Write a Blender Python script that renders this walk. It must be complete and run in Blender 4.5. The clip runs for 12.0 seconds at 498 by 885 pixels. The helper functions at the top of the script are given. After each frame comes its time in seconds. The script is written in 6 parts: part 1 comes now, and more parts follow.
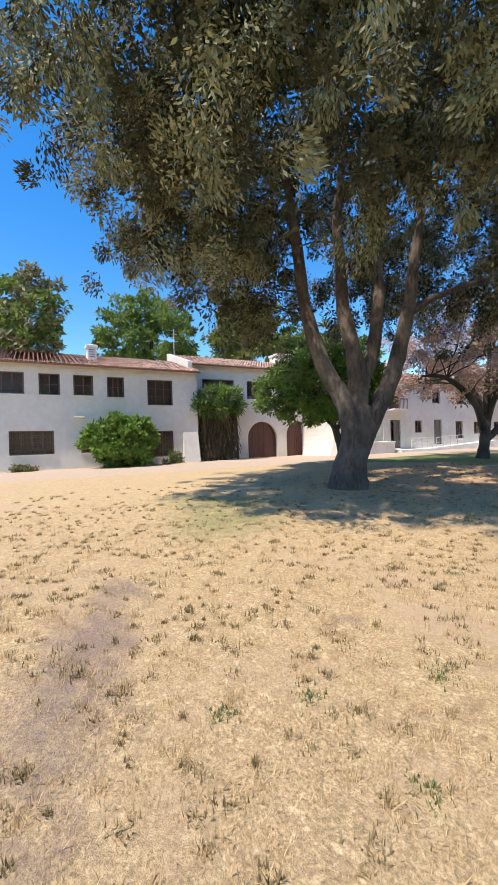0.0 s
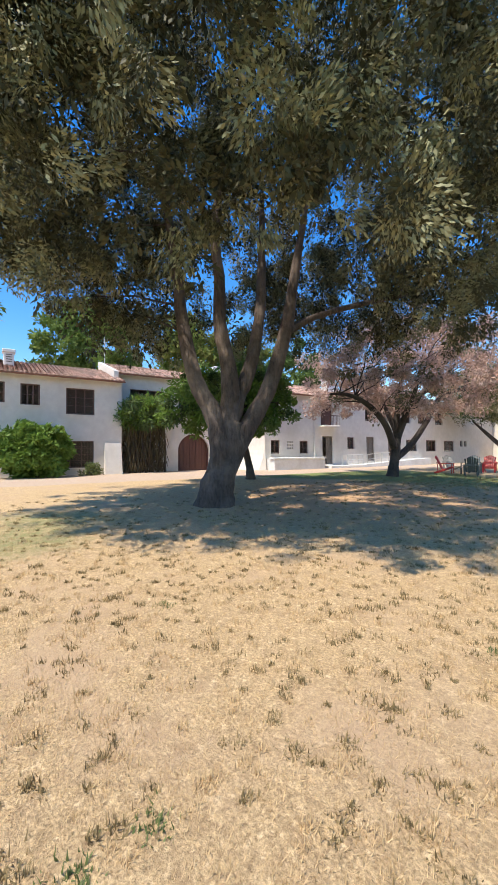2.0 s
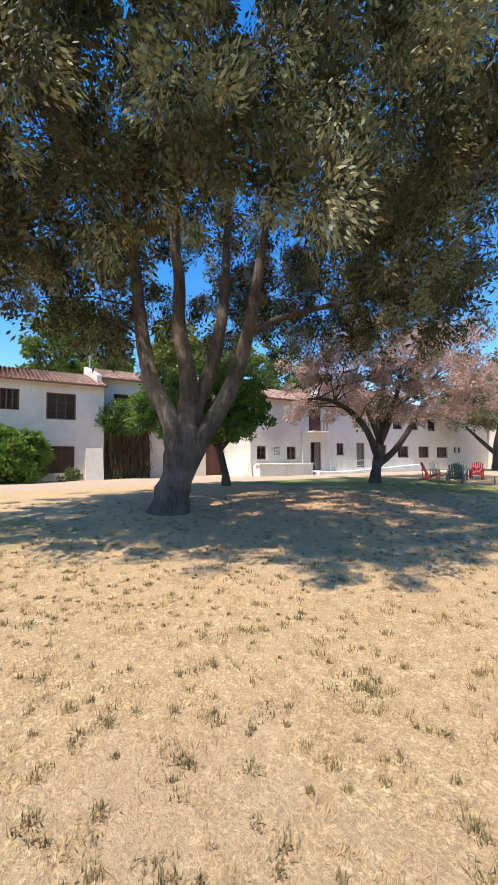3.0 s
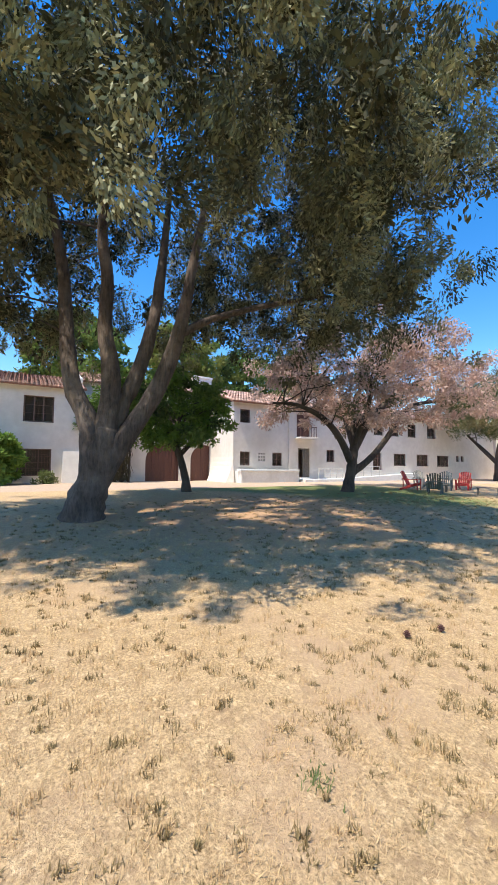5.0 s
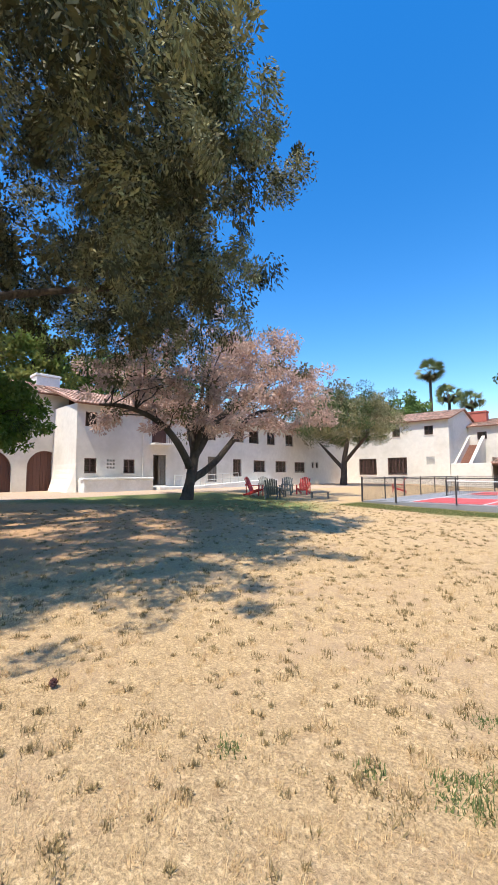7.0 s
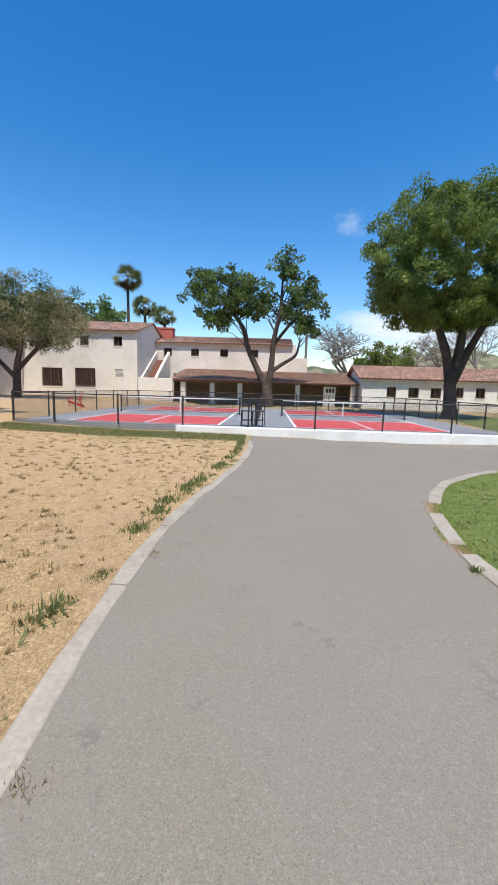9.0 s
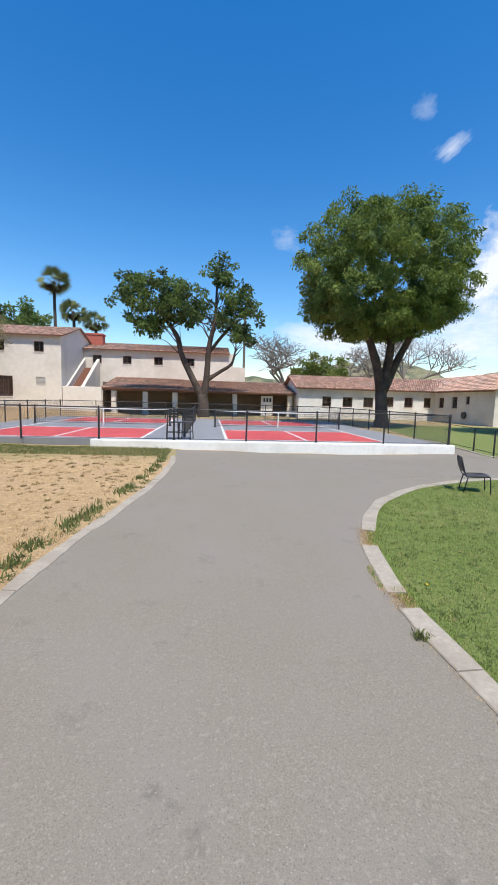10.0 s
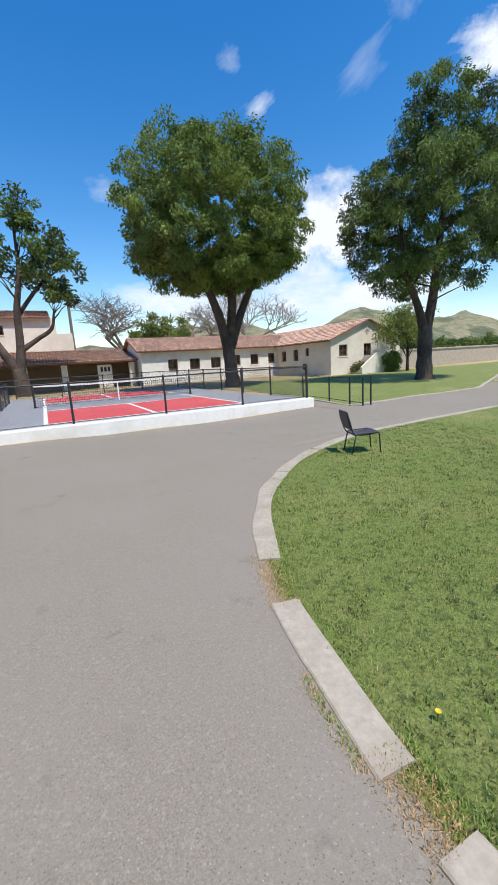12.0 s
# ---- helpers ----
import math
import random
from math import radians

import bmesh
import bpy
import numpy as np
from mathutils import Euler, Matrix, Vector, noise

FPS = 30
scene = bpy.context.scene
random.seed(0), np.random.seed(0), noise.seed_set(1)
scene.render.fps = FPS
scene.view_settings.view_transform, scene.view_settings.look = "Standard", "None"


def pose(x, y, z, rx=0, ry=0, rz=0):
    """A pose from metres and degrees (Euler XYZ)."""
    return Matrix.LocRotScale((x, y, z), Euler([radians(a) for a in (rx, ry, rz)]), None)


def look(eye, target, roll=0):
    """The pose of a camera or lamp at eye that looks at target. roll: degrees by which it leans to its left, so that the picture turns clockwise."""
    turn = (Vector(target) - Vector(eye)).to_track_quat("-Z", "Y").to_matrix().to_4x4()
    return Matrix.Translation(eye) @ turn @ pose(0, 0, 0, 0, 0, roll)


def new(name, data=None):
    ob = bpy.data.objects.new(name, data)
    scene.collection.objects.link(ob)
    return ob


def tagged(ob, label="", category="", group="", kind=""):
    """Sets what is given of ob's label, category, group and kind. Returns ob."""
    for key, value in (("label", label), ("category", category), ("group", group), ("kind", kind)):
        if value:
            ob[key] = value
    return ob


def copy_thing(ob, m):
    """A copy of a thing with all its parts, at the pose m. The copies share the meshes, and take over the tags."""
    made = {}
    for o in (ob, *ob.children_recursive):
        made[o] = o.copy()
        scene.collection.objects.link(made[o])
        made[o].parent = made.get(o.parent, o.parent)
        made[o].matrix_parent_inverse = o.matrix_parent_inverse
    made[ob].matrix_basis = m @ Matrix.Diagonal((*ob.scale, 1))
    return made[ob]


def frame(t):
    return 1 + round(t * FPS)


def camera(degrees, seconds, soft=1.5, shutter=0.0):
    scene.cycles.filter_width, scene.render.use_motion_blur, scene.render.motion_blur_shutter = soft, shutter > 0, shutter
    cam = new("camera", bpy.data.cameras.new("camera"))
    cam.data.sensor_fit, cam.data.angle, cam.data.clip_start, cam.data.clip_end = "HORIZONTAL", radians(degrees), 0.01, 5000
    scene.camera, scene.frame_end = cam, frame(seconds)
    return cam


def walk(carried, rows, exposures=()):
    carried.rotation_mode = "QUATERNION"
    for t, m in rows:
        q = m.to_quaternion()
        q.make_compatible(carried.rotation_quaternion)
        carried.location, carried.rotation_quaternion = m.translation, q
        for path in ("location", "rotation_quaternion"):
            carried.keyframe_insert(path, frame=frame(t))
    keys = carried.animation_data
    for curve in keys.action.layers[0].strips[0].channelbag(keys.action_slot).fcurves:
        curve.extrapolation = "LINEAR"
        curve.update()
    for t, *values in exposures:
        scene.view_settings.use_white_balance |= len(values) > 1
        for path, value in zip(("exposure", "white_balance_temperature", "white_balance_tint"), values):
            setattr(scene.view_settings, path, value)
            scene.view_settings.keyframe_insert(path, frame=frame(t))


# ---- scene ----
cam = camera(64.6, 12.0, soft=1.1)
PATH = [
    (0, (-3.696, -11.23, 1.425), (-5.456, -10.279, 1.434), -2.0),
    (0.5, (-3.324, -10.597, 1.446), (-4.998, -9.504, 1.473), -0.4),
    (1, (-3.043, -10.005, 1.44), (-4.698, -8.884, 1.458), -0.4),
    (1.5, (-2.786, -9.398, 1.464), (-4.466, -8.316, 1.551), -0.0),
    (2, (-2.554, -8.788, 1.452), (-4.228, -7.696, 1.519), -0.7),
    (2.5, (-2.413, -8.161, 1.42), (-4.082, -7.067, 1.543), -0.2),
    (2.7, (-2.347, -7.941, 1.419), (-4.016, -6.845, 1.53), -0.4),
    (4.3, (-1.682, -5.994, 1.456), (-3.433, -5.032, 1.537), -0.3),
    (4.5, (-1.63, -5.757, 1.432), (-3.349, -4.745, 1.571), 0.2),
    (5, (-1.445, -5.227, 1.434), (-3.171, -4.225, 1.561), 0.4),
    (5.5, (-1.309, -4.695, 1.426), (-3.054, -3.723, 1.534), 0.0),
    (6, (-1.148, -4.123, 1.427), (-2.873, -3.122, 1.576), -0.1),
    (6.5, (-0.948, -3.522, 1.394), (-2.586, -2.385, 1.547), -0.3),
    (7, (-0.732, -2.907, 1.431), (-2.106, -1.462, 1.595), -0.3),
    (7.5, (-0.533, -2.279, 1.395), (-1.652, -0.623, 1.472), 0.0),
    (7.7, (-0.477, -2.006, 1.381), (-1.468, -0.269, 1.422), 0.2),
    (9.3, (0.174, 0.094, 1.661), (0.149, 2.072, 1.369), 1.5),
    (9.5, (0.289, 0.33, 1.65), (0.264, 2.311, 1.375), 1.1),
    (10, (0.517, 0.882, 1.642), (0.715, 2.861, 1.426), 1.6),
    (10.5, (0.79, 1.428, 1.595), (1.344, 3.333, 1.342), 1.8),
    (11, (0.953, 2.012, 1.541), (1.639, 3.865, 1.23), 1.0),
    (11.5, (1.118, 2.635, 1.528), (1.948, 4.415, 1.147), -2.1),
    (12, (1.241, 3.273, 1.506), (2.121, 5.024, 1.108), -3.4),
]
walk(cam, [(t, look(eye, target, roll)) for t, eye, target, roll in PATH], [(0, 0.66), (2.7, 0.70), (4.5, 0.78), (6.5, 0.80), (7.0, 0.74), (7.5, 0.5), (7.7, 0.42), (9.3, 0.27), (12, 0.27)])

# ---- light ----
SUN_AZ, SUN_EL = (0.18, -1.0), 65.0
sky = bpy.data.worlds.new("sky")
scene.world = sky
sky.use_nodes = True
nt = sky.node_tree
tex = nt.nodes.new("ShaderNodeTexSky")
tex.sky_type, tex.sun_disc = "NISHITA", False
tex.sun_elevation, tex.sun_rotation = radians(SUN_EL), math.atan2(SUN_AZ[0], SUN_AZ[1])
tex.air_density, tex.dust_density, tex.ozone_density = 1.2, 0.2, 2.5
hue = nt.nodes.new("ShaderNodeHueSaturation")
hue.inputs["Saturation"].default_value, hue.inputs["Hue"].default_value = 1.42, 0.505
nt.links.new(tex.outputs["Color"], hue.inputs["Color"])
nt.links.new(hue.outputs["Color"], nt.nodes["Background"].inputs["Color"])
nt.nodes["Background"].inputs["Strength"].default_value = 0.15
sun = new("sun", bpy.data.lights.new("sun", "SUN"))
sun.data.energy, sun.data.angle, sun.data.color = 4.3, radians(0.53), (1.0, 0.925, 0.80)
ce = math.cos(radians(SUN_EL))
sun.matrix_world = look((SUN_AZ[0] * ce * 60, SUN_AZ[1] * ce * 60, 60 * math.sin(radians(SUN_EL))), (0, 0, 0))


# ---- materials ----
def node_mat(name):
    m = bpy.data.materials.new(name)
    m.use_nodes = True
    t = m.node_tree
    return m, t, t.nodes["Principled BSDF"]


def noise_node(t, scale, detail=4.0, rough=0.6, stretch=None):
    n = t.nodes.new("ShaderNodeTexNoise")
    n.inputs["Scale"].default_value, n.inputs["Detail"].default_value, n.inputs["Roughness"].default_value = scale, detail, rough
    geo = t.nodes.new("ShaderNodeNewGeometry")
    out = geo.outputs["Position"]
    if stretch:
        mp = t.nodes.new("ShaderNodeMapping")
        mp.inputs["Scale"].default_value = stretch
        t.links.new(out, mp.inputs["Vector"])
        out = mp.outputs["Vector"]
    t.links.new(out, n.inputs["Vector"])
    return n.outputs["Fac"]


def ramp(t, fac, lo, hi):
    n = t.nodes.new("ShaderNodeMapRange")
    n.inputs["From Min"].default_value, n.inputs["From Max"].default_value = lo, hi
    t.links.new(fac, n.inputs["Value"])
    return n.outputs["Result"]


def mix(t, fac, a, b, blend="MIX"):
    n = t.nodes.new("ShaderNodeMix")
    n.data_type, n.blend_type = "RGBA", blend
    for sock, v in ((n.inputs[0], fac), (n.inputs[6], a), (n.inputs[7], b)):
        if isinstance(v, tuple):
            sock.default_value = (*v, 1)
        elif isinstance(v, (int, float)):
            sock.default_value = v
        else:
            t.links.new(v, sock)
    return n.outputs[2]


def bump(t, bs, height, strength, dist=0.01):
    n = t.nodes.new("ShaderNodeBump")
    n.inputs["Strength"].default_value, n.inputs["Distance"].default_value = strength, dist
    t.links.new(height, n.inputs["Height"])
    t.links.new(n.outputs["Normal"], bs.inputs["Normal"])


def attr(t, name):
    n = t.nodes.new("ShaderNodeAttribute")
    n.attribute_name = name
    return n.outputs["Fac"]


def surf(name, c1, c2, scale, rough=0.85, bmp=0.3, big=None, big_scale=0.4, metal=0.0, island=0.0, dist=0.01, stretch=None, bigr=(0.45, 0.7)):
    """Two colours mixed by fine noise, a third by broad stains, with a bump from the fine noise."""
    m, t, bs = node_mat(name)
    f = noise_node(t, scale, stretch=stretch)
    col = mix(t, ramp(t, f, 0.3, 0.7), c1, c2)
    if big:
        col = mix(t, ramp(t, noise_node(t, big_scale, 5, 0.65), *bigr), col, big)
    if island:
        g = t.nodes.new("ShaderNodeNewGeometry")
        col = mix(t, 1.0, col, mix(t, g.outputs["Random Per Island"], (1 - island,) * 3, (1 + island,) * 3), "MULTIPLY")
    t.links.new(col, bs.inputs["Base Color"])
    bs.inputs["Roughness"].default_value, bs.inputs["Metallic"].default_value = rough, metal
    if bmp:
        bump(t, bs, f, bmp, dist)
    return m


def leafy(name, c1, c2, through_light=0.3, rough=0.55, patch=0.9):
    """Leaves: two hues varied leaf by leaf, and some light passing through."""
    m, t, bs = node_mat(name)
    g = t.nodes.new("ShaderNodeNewGeometry")
    col = mix(t, g.outputs["Random Per Island"], c1, c2)
    col = mix(t, ramp(t, noise_node(t, patch, 2), 0.35, 0.65), col, tuple(0.6 * a + 0.4 * b for a, b in zip(c2, c1)))
    t.links.new(col, bs.inputs["Base Color"])
    bs.inputs["Roughness"].default_value, bs.inputs["Specular IOR Level"].default_value = rough + 0.15, 0.22
    tr = t.nodes.new("ShaderNodeBsdfTranslucent")
    t.links.new(col, tr.inputs["Color"])
    ms = t.nodes.new("ShaderNodeMixShader")
    ms.inputs[0].default_value = through_light
    t.links.new(bs.outputs[0], ms.inputs[1])
    t.links.new(tr.outputs[0], ms.inputs[2])
    t.links.new(ms.outputs[0], t.nodes["Material Output"].inputs["Surface"])
    return m


M_PLASTER = surf("white plaster", (0.74, 0.69, 0.62), (0.66, 0.61, 0.55), 3.0, 0.9, 0.25, (0.59, 0.54, 0.47), 0.35, dist=0.02)
M_PLASTER_E = surf("cool white plaster", (0.80, 0.79, 0.76), (0.72, 0.71, 0.69), 3.0, 0.9, 0.25, (0.62, 0.60, 0.56), 0.5, dist=0.02)
# Brown darkened by the arcade's shade, which is part of the colour.
M_BROWNWALL = surf("brown plaster with painted shade", (0.30, 0.22, 0.15), (0.24, 0.17, 0.12), 2.0, 0.9, 0.2)
M_WHITE = surf("white painted concrete", (0.80, 0.79, 0.76), (0.72, 0.71, 0.68), 8.0, 0.8, 0.2, (0.62, 0.60, 0.56), 0.8)
M_TILE = surf("clay roof tile", (0.50, 0.27, 0.19), (0.62, 0.42, 0.33), 3.0, 0.85, 0.3, (0.40, 0.30, 0.24), 0.7, island=0.35)
# Darker than the tile clay: shade between tile rows is put into this colour.
M_TILE_PAN = surf("dark clay pan tile with painted shade", (0.22, 0.10, 0.07), (0.30, 0.16, 0.11), 5.0, 0.9, 0.2)
M_FRAME = surf("dark brown window paint", (0.14, 0.08, 0.066), (0.19, 0.11, 0.09), 12.0, 0.55, 0.1)
M_BLIND = surf("brown window blind", (0.30, 0.225, 0.18), (0.24, 0.18, 0.145), 5.0, 0.9, 0.1, stretch=(1, 1, 8))
M_DOOR = surf("red-brown door wood", (0.135, 0.052, 0.037), (0.09, 0.034, 0.026), 6.0, 0.55, 0.25, stretch=(6, 6, 0.6))
M_IRON = surf("black painted iron", (0.018, 0.018, 0.02), (0.03, 0.03, 0.032), 30.0, 0.5, 0.05)
M_RAIL = surf("pale painted pipe", (0.6, 0.58, 0.54), (0.5, 0.48, 0.45), 20.0, 0.5, 0.05)
M_CONC = surf("kerb concrete", (0.45, 0.395, 0.325), (0.34, 0.298, 0.24), 26.0, 0.9, 0.5, (0.31, 0.268, 0.212), 3.0)
M_BARK = surf("grey-brown bark", (0.125, 0.088, 0.068), (0.042, 0.03, 0.025), 9.0, 0.95, 1.0, (0.18, 0.135, 0.108), 1.3, dist=0.06, stretch=(1.6, 1.6, 0.35))
M_BARK2 = surf("dark rough bark", (0.075, 0.055, 0.045), (0.035, 0.026, 0.022), 6.0, 0.95, 0.9, (0.11, 0.085, 0.07), 1.0, dist=0.05, stretch=(1.5, 1.5, 0.4))
M_TWIG = surf("pale bare twigs", (0.24, 0.21, 0.18), (0.17, 0.145, 0.125), 4.0, 0.95, 0.4)
M_COURT = surf("grey court paint", (0.27, 0.28, 0.30), (0.23, 0.24, 0.26), 25.0, 0.8, 0.1, (0.33, 0.33, 0.35), 0.5)
M_RED = surf("coral red court paint", (0.62, 0.085, 0.085), (0.54, 0.07, 0.072), 20.0, 0.75, 0.1, (0.66, 0.12, 0.11), 0.6)
M_LINE = surf("white line paint", (0.8, 0.8, 0.78), (0.72, 0.72, 0.7), 20.0, 0.7, 0.05)
M_NET = surf("black net cord", (0.02, 0.02, 0.022), (0.035, 0.035, 0.04), 40.0, 0.9, 0.05)
M_REDCHAIR = surf("faded red chair paint", (0.62, 0.045, 0.04), (0.48, 0.035, 0.03), 12.0, 0.5, 0.1)
M_GREYCHAIR = surf("weathered grey chair paint", (0.11, 0.13, 0.13), (0.07, 0.085, 0.085), 12.0, 0.6, 0.1)
M_PALECHAIR = surf("bleached tan chair paint", (0.42, 0.38, 0.32), (0.33, 0.3, 0.25), 12.0, 0.6, 0.1)
M_PLASTIC = surf("dark grey woven mesh", (0.06, 0.06, 0.075), (0.035, 0.035, 0.045), 60.0, 0.6, 0.3, dist=0.003)
M_CHIM = surf("whitewashed chimney", (0.78, 0.75, 0.70), (0.66, 0.62, 0.57), 5.0, 0.9, 0.3)
M_BRICKRED = surf("red brick chimney", (0.45, 0.13, 0.09), (0.36, 0.10, 0.07), 9.0, 0.9, 0.3)
M_WEATHER = surf("weathered grey wood", (0.2, 0.17, 0.14), (0.13, 0.11, 0.09), 8.0, 0.9, 0.3)

L_PODO = leafy("olive feathery leaf", (0.055, 0.055, 0.025), (0.40, 0.37, 0.195), 0.12)
# Darker copy of the olive leaf: the crown's inner shade put into its colour.
L_SHADE = leafy("olive-brown leaf with painted shade", (0.028, 0.027, 0.013), (0.12, 0.11, 0.054), 0.06)
L_PINK = leafy("dry pinkish brown leaf", (0.38, 0.235, 0.18), (0.70, 0.52, 0.43), 0.38)
L_PINKG = leafy("dull green leaf", (0.10, 0.12, 0.05), (0.22, 0.17, 0.10), 0.3)
L_ORANGE = leafy("glossy green citrus leaf", (0.07, 0.135, 0.022), (0.2, 0.3, 0.055), 0.3, 0.4)
L_BUSH = leafy("bright green shrub leaf", (0.09, 0.17, 0.028), (0.24, 0.34, 0.065), 0.3, 0.45)
L_YUCCA = leafy("grey green sword leaf", (0.07, 0.11, 0.04), (0.13, 0.17, 0.06), 0.2)
L_THATCH = leafy("dead brown hanging leaf", (0.075, 0.06, 0.035), (0.14, 0.11, 0.06), 0.1)
L_DARK = leafy("dark green leaf", (0.03, 0.05, 0.016), (0.10, 0.14, 0.044), 0.08)
L_MID = leafy("mid green leaf", (0.08, 0.135, 0.034), (0.19, 0.26, 0.07), 0.3)
L_ELM = leafy("fresh green leaf", (0.11, 0.165, 0.032), (0.25, 0.32, 0.08), 0.32)
L_YEL = leafy("yellow green leaf", (0.14, 0.17, 0.04), (0.26, 0.27, 0.08), 0.35)
L_PALM = leafy("palm leaf", (0.09, 0.12, 0.045), (0.19, 0.21, 0.085), 0.25)
L_DRY = leafy("straw blade", (0.33, 0.22, 0.10), (0.78, 0.565, 0.31), 0.25, 0.7)
L_TUFT = leafy("olive tuft blade", (0.12, 0.088, 0.04), (0.36, 0.26, 0.12), 0.2, 0.7)
L_WEED = leafy("green weed leaf", (0.085, 0.125, 0.038), (0.21, 0.23, 0.085), 0.3)
L_LAWN = leafy("mown lawn blade", (0.085, 0.16, 0.027), (0.42, 0.535, 0.15), 0.35, 0.6, 7.0)


def glass_mat():
    m, t, bs = node_mat("old window glass")
    bs.inputs["Base Color"].default_value = (0.55, 0.56, 0.55, 1)
    bs.inputs["Roughness"].default_value, bs.inputs["Transmission Weight"].default_value, bs.inputs["IOR"].default_value = 0.03, 1.0, 1.2
    bump(t, bs, noise_node(t, 2.0, 2), 0.08, 0.02)
    return m


M_GLASS = glass_mat()


def ground_mat():
    """Dry lawn: straw thatch, bare earth and greener patches by the mesh's own masks, broken up by noise."""
    m, t, bs = node_mat("dry lawn ground")
    fine = noise_node(t, 55.0, 6, 0.7)
    mid = noise_node(t, 7.0, 5, 0.65)
    broad = noise_node(t, 0.8, 4, 0.6)
    straw = mix(t, ramp(t, fine, 0.3, 0.7), (0.235, 0.148, 0.07), (0.78, 0.55, 0.29))
    straw = mix(t, ramp(t, mid, 0.52, 0.74), straw, (0.36, 0.235, 0.12))
    clods = noise_node(t, 19.0, 5, 0.7)
    straw = mix(t, ramp(t, clods, 0.56, 0.74), straw, (0.24, 0.155, 0.078))
    straw = mix(t, ramp(t, clods, 0.44, 0.32), straw, (0.80, 0.585, 0.33))
    straw = mix(t, ramp(t, broad, 0.5, 0.75), straw, (0.50, 0.34, 0.20))
    earth = mix(t, ramp(t, fine, 0.3, 0.7), (0.18, 0.118, 0.08), (0.39, 0.272, 0.19))
    green = mix(t, ramp(t, fine, 0.3, 0.7), (0.10, 0.14, 0.035), (0.24, 0.26, 0.085))
    lawn = mix(t, ramp(t, fine, 0.3, 0.7), (0.085, 0.125, 0.024), (0.30, 0.345, 0.095))
    lawn = mix(t, ramp(t, noise_node(t, 0.7, 6, 0.7), 0.5, 0.8), lawn, (0.35, 0.31, 0.125))
    lawn = mix(t, ramp(t, clods, 0.5, 0.66), lawn, (0.05, 0.085, 0.017))
    dirt = mix(t, ramp(t, mid, 0.3, 0.7), (0.42, 0.30, 0.20), (0.54, 0.40, 0.29))
    # leaf litter, reddened so its colour also warms the tree's shadow
    litter = mix(t, ramp(t, fine, 0.3, 0.7), (0.36, 0.20, 0.105), (0.56, 0.36, 0.20))

    def worn(name, soft=0.55):
        a = t.nodes.new("ShaderNodeMath")
        a.operation = "MULTIPLY_ADD"
        t.links.new(mid, a.inputs[0])
        a.inputs[1].default_value = soft
        t.links.new(attr(t, name), a.inputs[2])
        return ramp(t, a.outputs[0], 0.25 + 0.5 * soft, 0.55 + 0.55 * soft)
    col = mix(t, worn("green"), straw, green)
    col = mix(t, worn("earth", 0.85), col, earth)
    col = mix(t, worn("litter"), col, litter)
    col = mix(t, worn("dirt"), col, dirt)
    col = mix(t, worn("lawn", 0.2), col, lawn)
    t.links.new(col, bs.inputs["Base Color"])
    bs.inputs["Roughness"].default_value = 0.95
    bump(t, bs, mix(t, 0.5, fine, clods), 0.9, 0.05)
    return m


M_GROUND = ground_mat()


def asphalt_mat():
    m, t, bs = node_mat("worn grey asphalt")
    v = t.nodes.new("ShaderNodeTexVoronoi")
    v.inputs["Scale"].default_value = 150.0
    g = t.nodes.new("ShaderNodeNewGeometry")
    t.links.new(g.outputs["Position"], v.inputs["Vector"])
    fine = noise_node(t, 110.0, 6, 0.75)
    col = mix(t, ramp(t, fine, 0.3, 0.7), (0.17, 0.149, 0.12), (0.315, 0.282, 0.23))
    col = mix(t, ramp(t, v.outputs["Distance"], 0.22, 0.05), col, (0.52, 0.465, 0.40))
    col = mix(t, ramp(t, noise_node(t, 0.55, 5, 0.6), 0.42, 0.7), col, (0.26, 0.232, 0.202))
    col = mix(t, ramp(t, noise_node(t, 2.3, 6, 0.7), 0.60, 0.78), col, (0.14, 0.125, 0.108))
    chips = t.nodes.new("ShaderNodeTexVoronoi")
    chips.inputs["Scale"].default_value = 36.0
    t.links.new(g.outputs["Position"], chips.inputs["Vector"])
    col = mix(t, ramp(t, chips.outputs["Distance"], 0.15, 0.03), col, (0.44, 0.40, 0.345))
    pits = t.nodes.new("ShaderNodeTexVoronoi")
    pits.inputs["Scale"].default_value = 58.0
    t.links.new(g.outputs["Position"], pits.inputs["Vector"])
    col = mix(t, ramp(t, pits.outputs["Distance"], 0.22, 0.06), col, (0.12, 0.107, 0.092))
    col = mix(t, ramp(t, noise_node(t, 42.0, 3, 0.6), 0.56, 0.72), col, (0.31, 0.279, 0.234))
    t.links.new(col, bs.inputs["Base Color"])
    bs.inputs["Roughness"].default_value, bs.inputs["Specular IOR Level"].default_value = 0.95, 0.2
    bump(t, bs, mix(t, 0.5, fine, v.outputs["Distance"]), 0.5, 0.008)
    return m


M_ASPHALT = asphalt_mat()


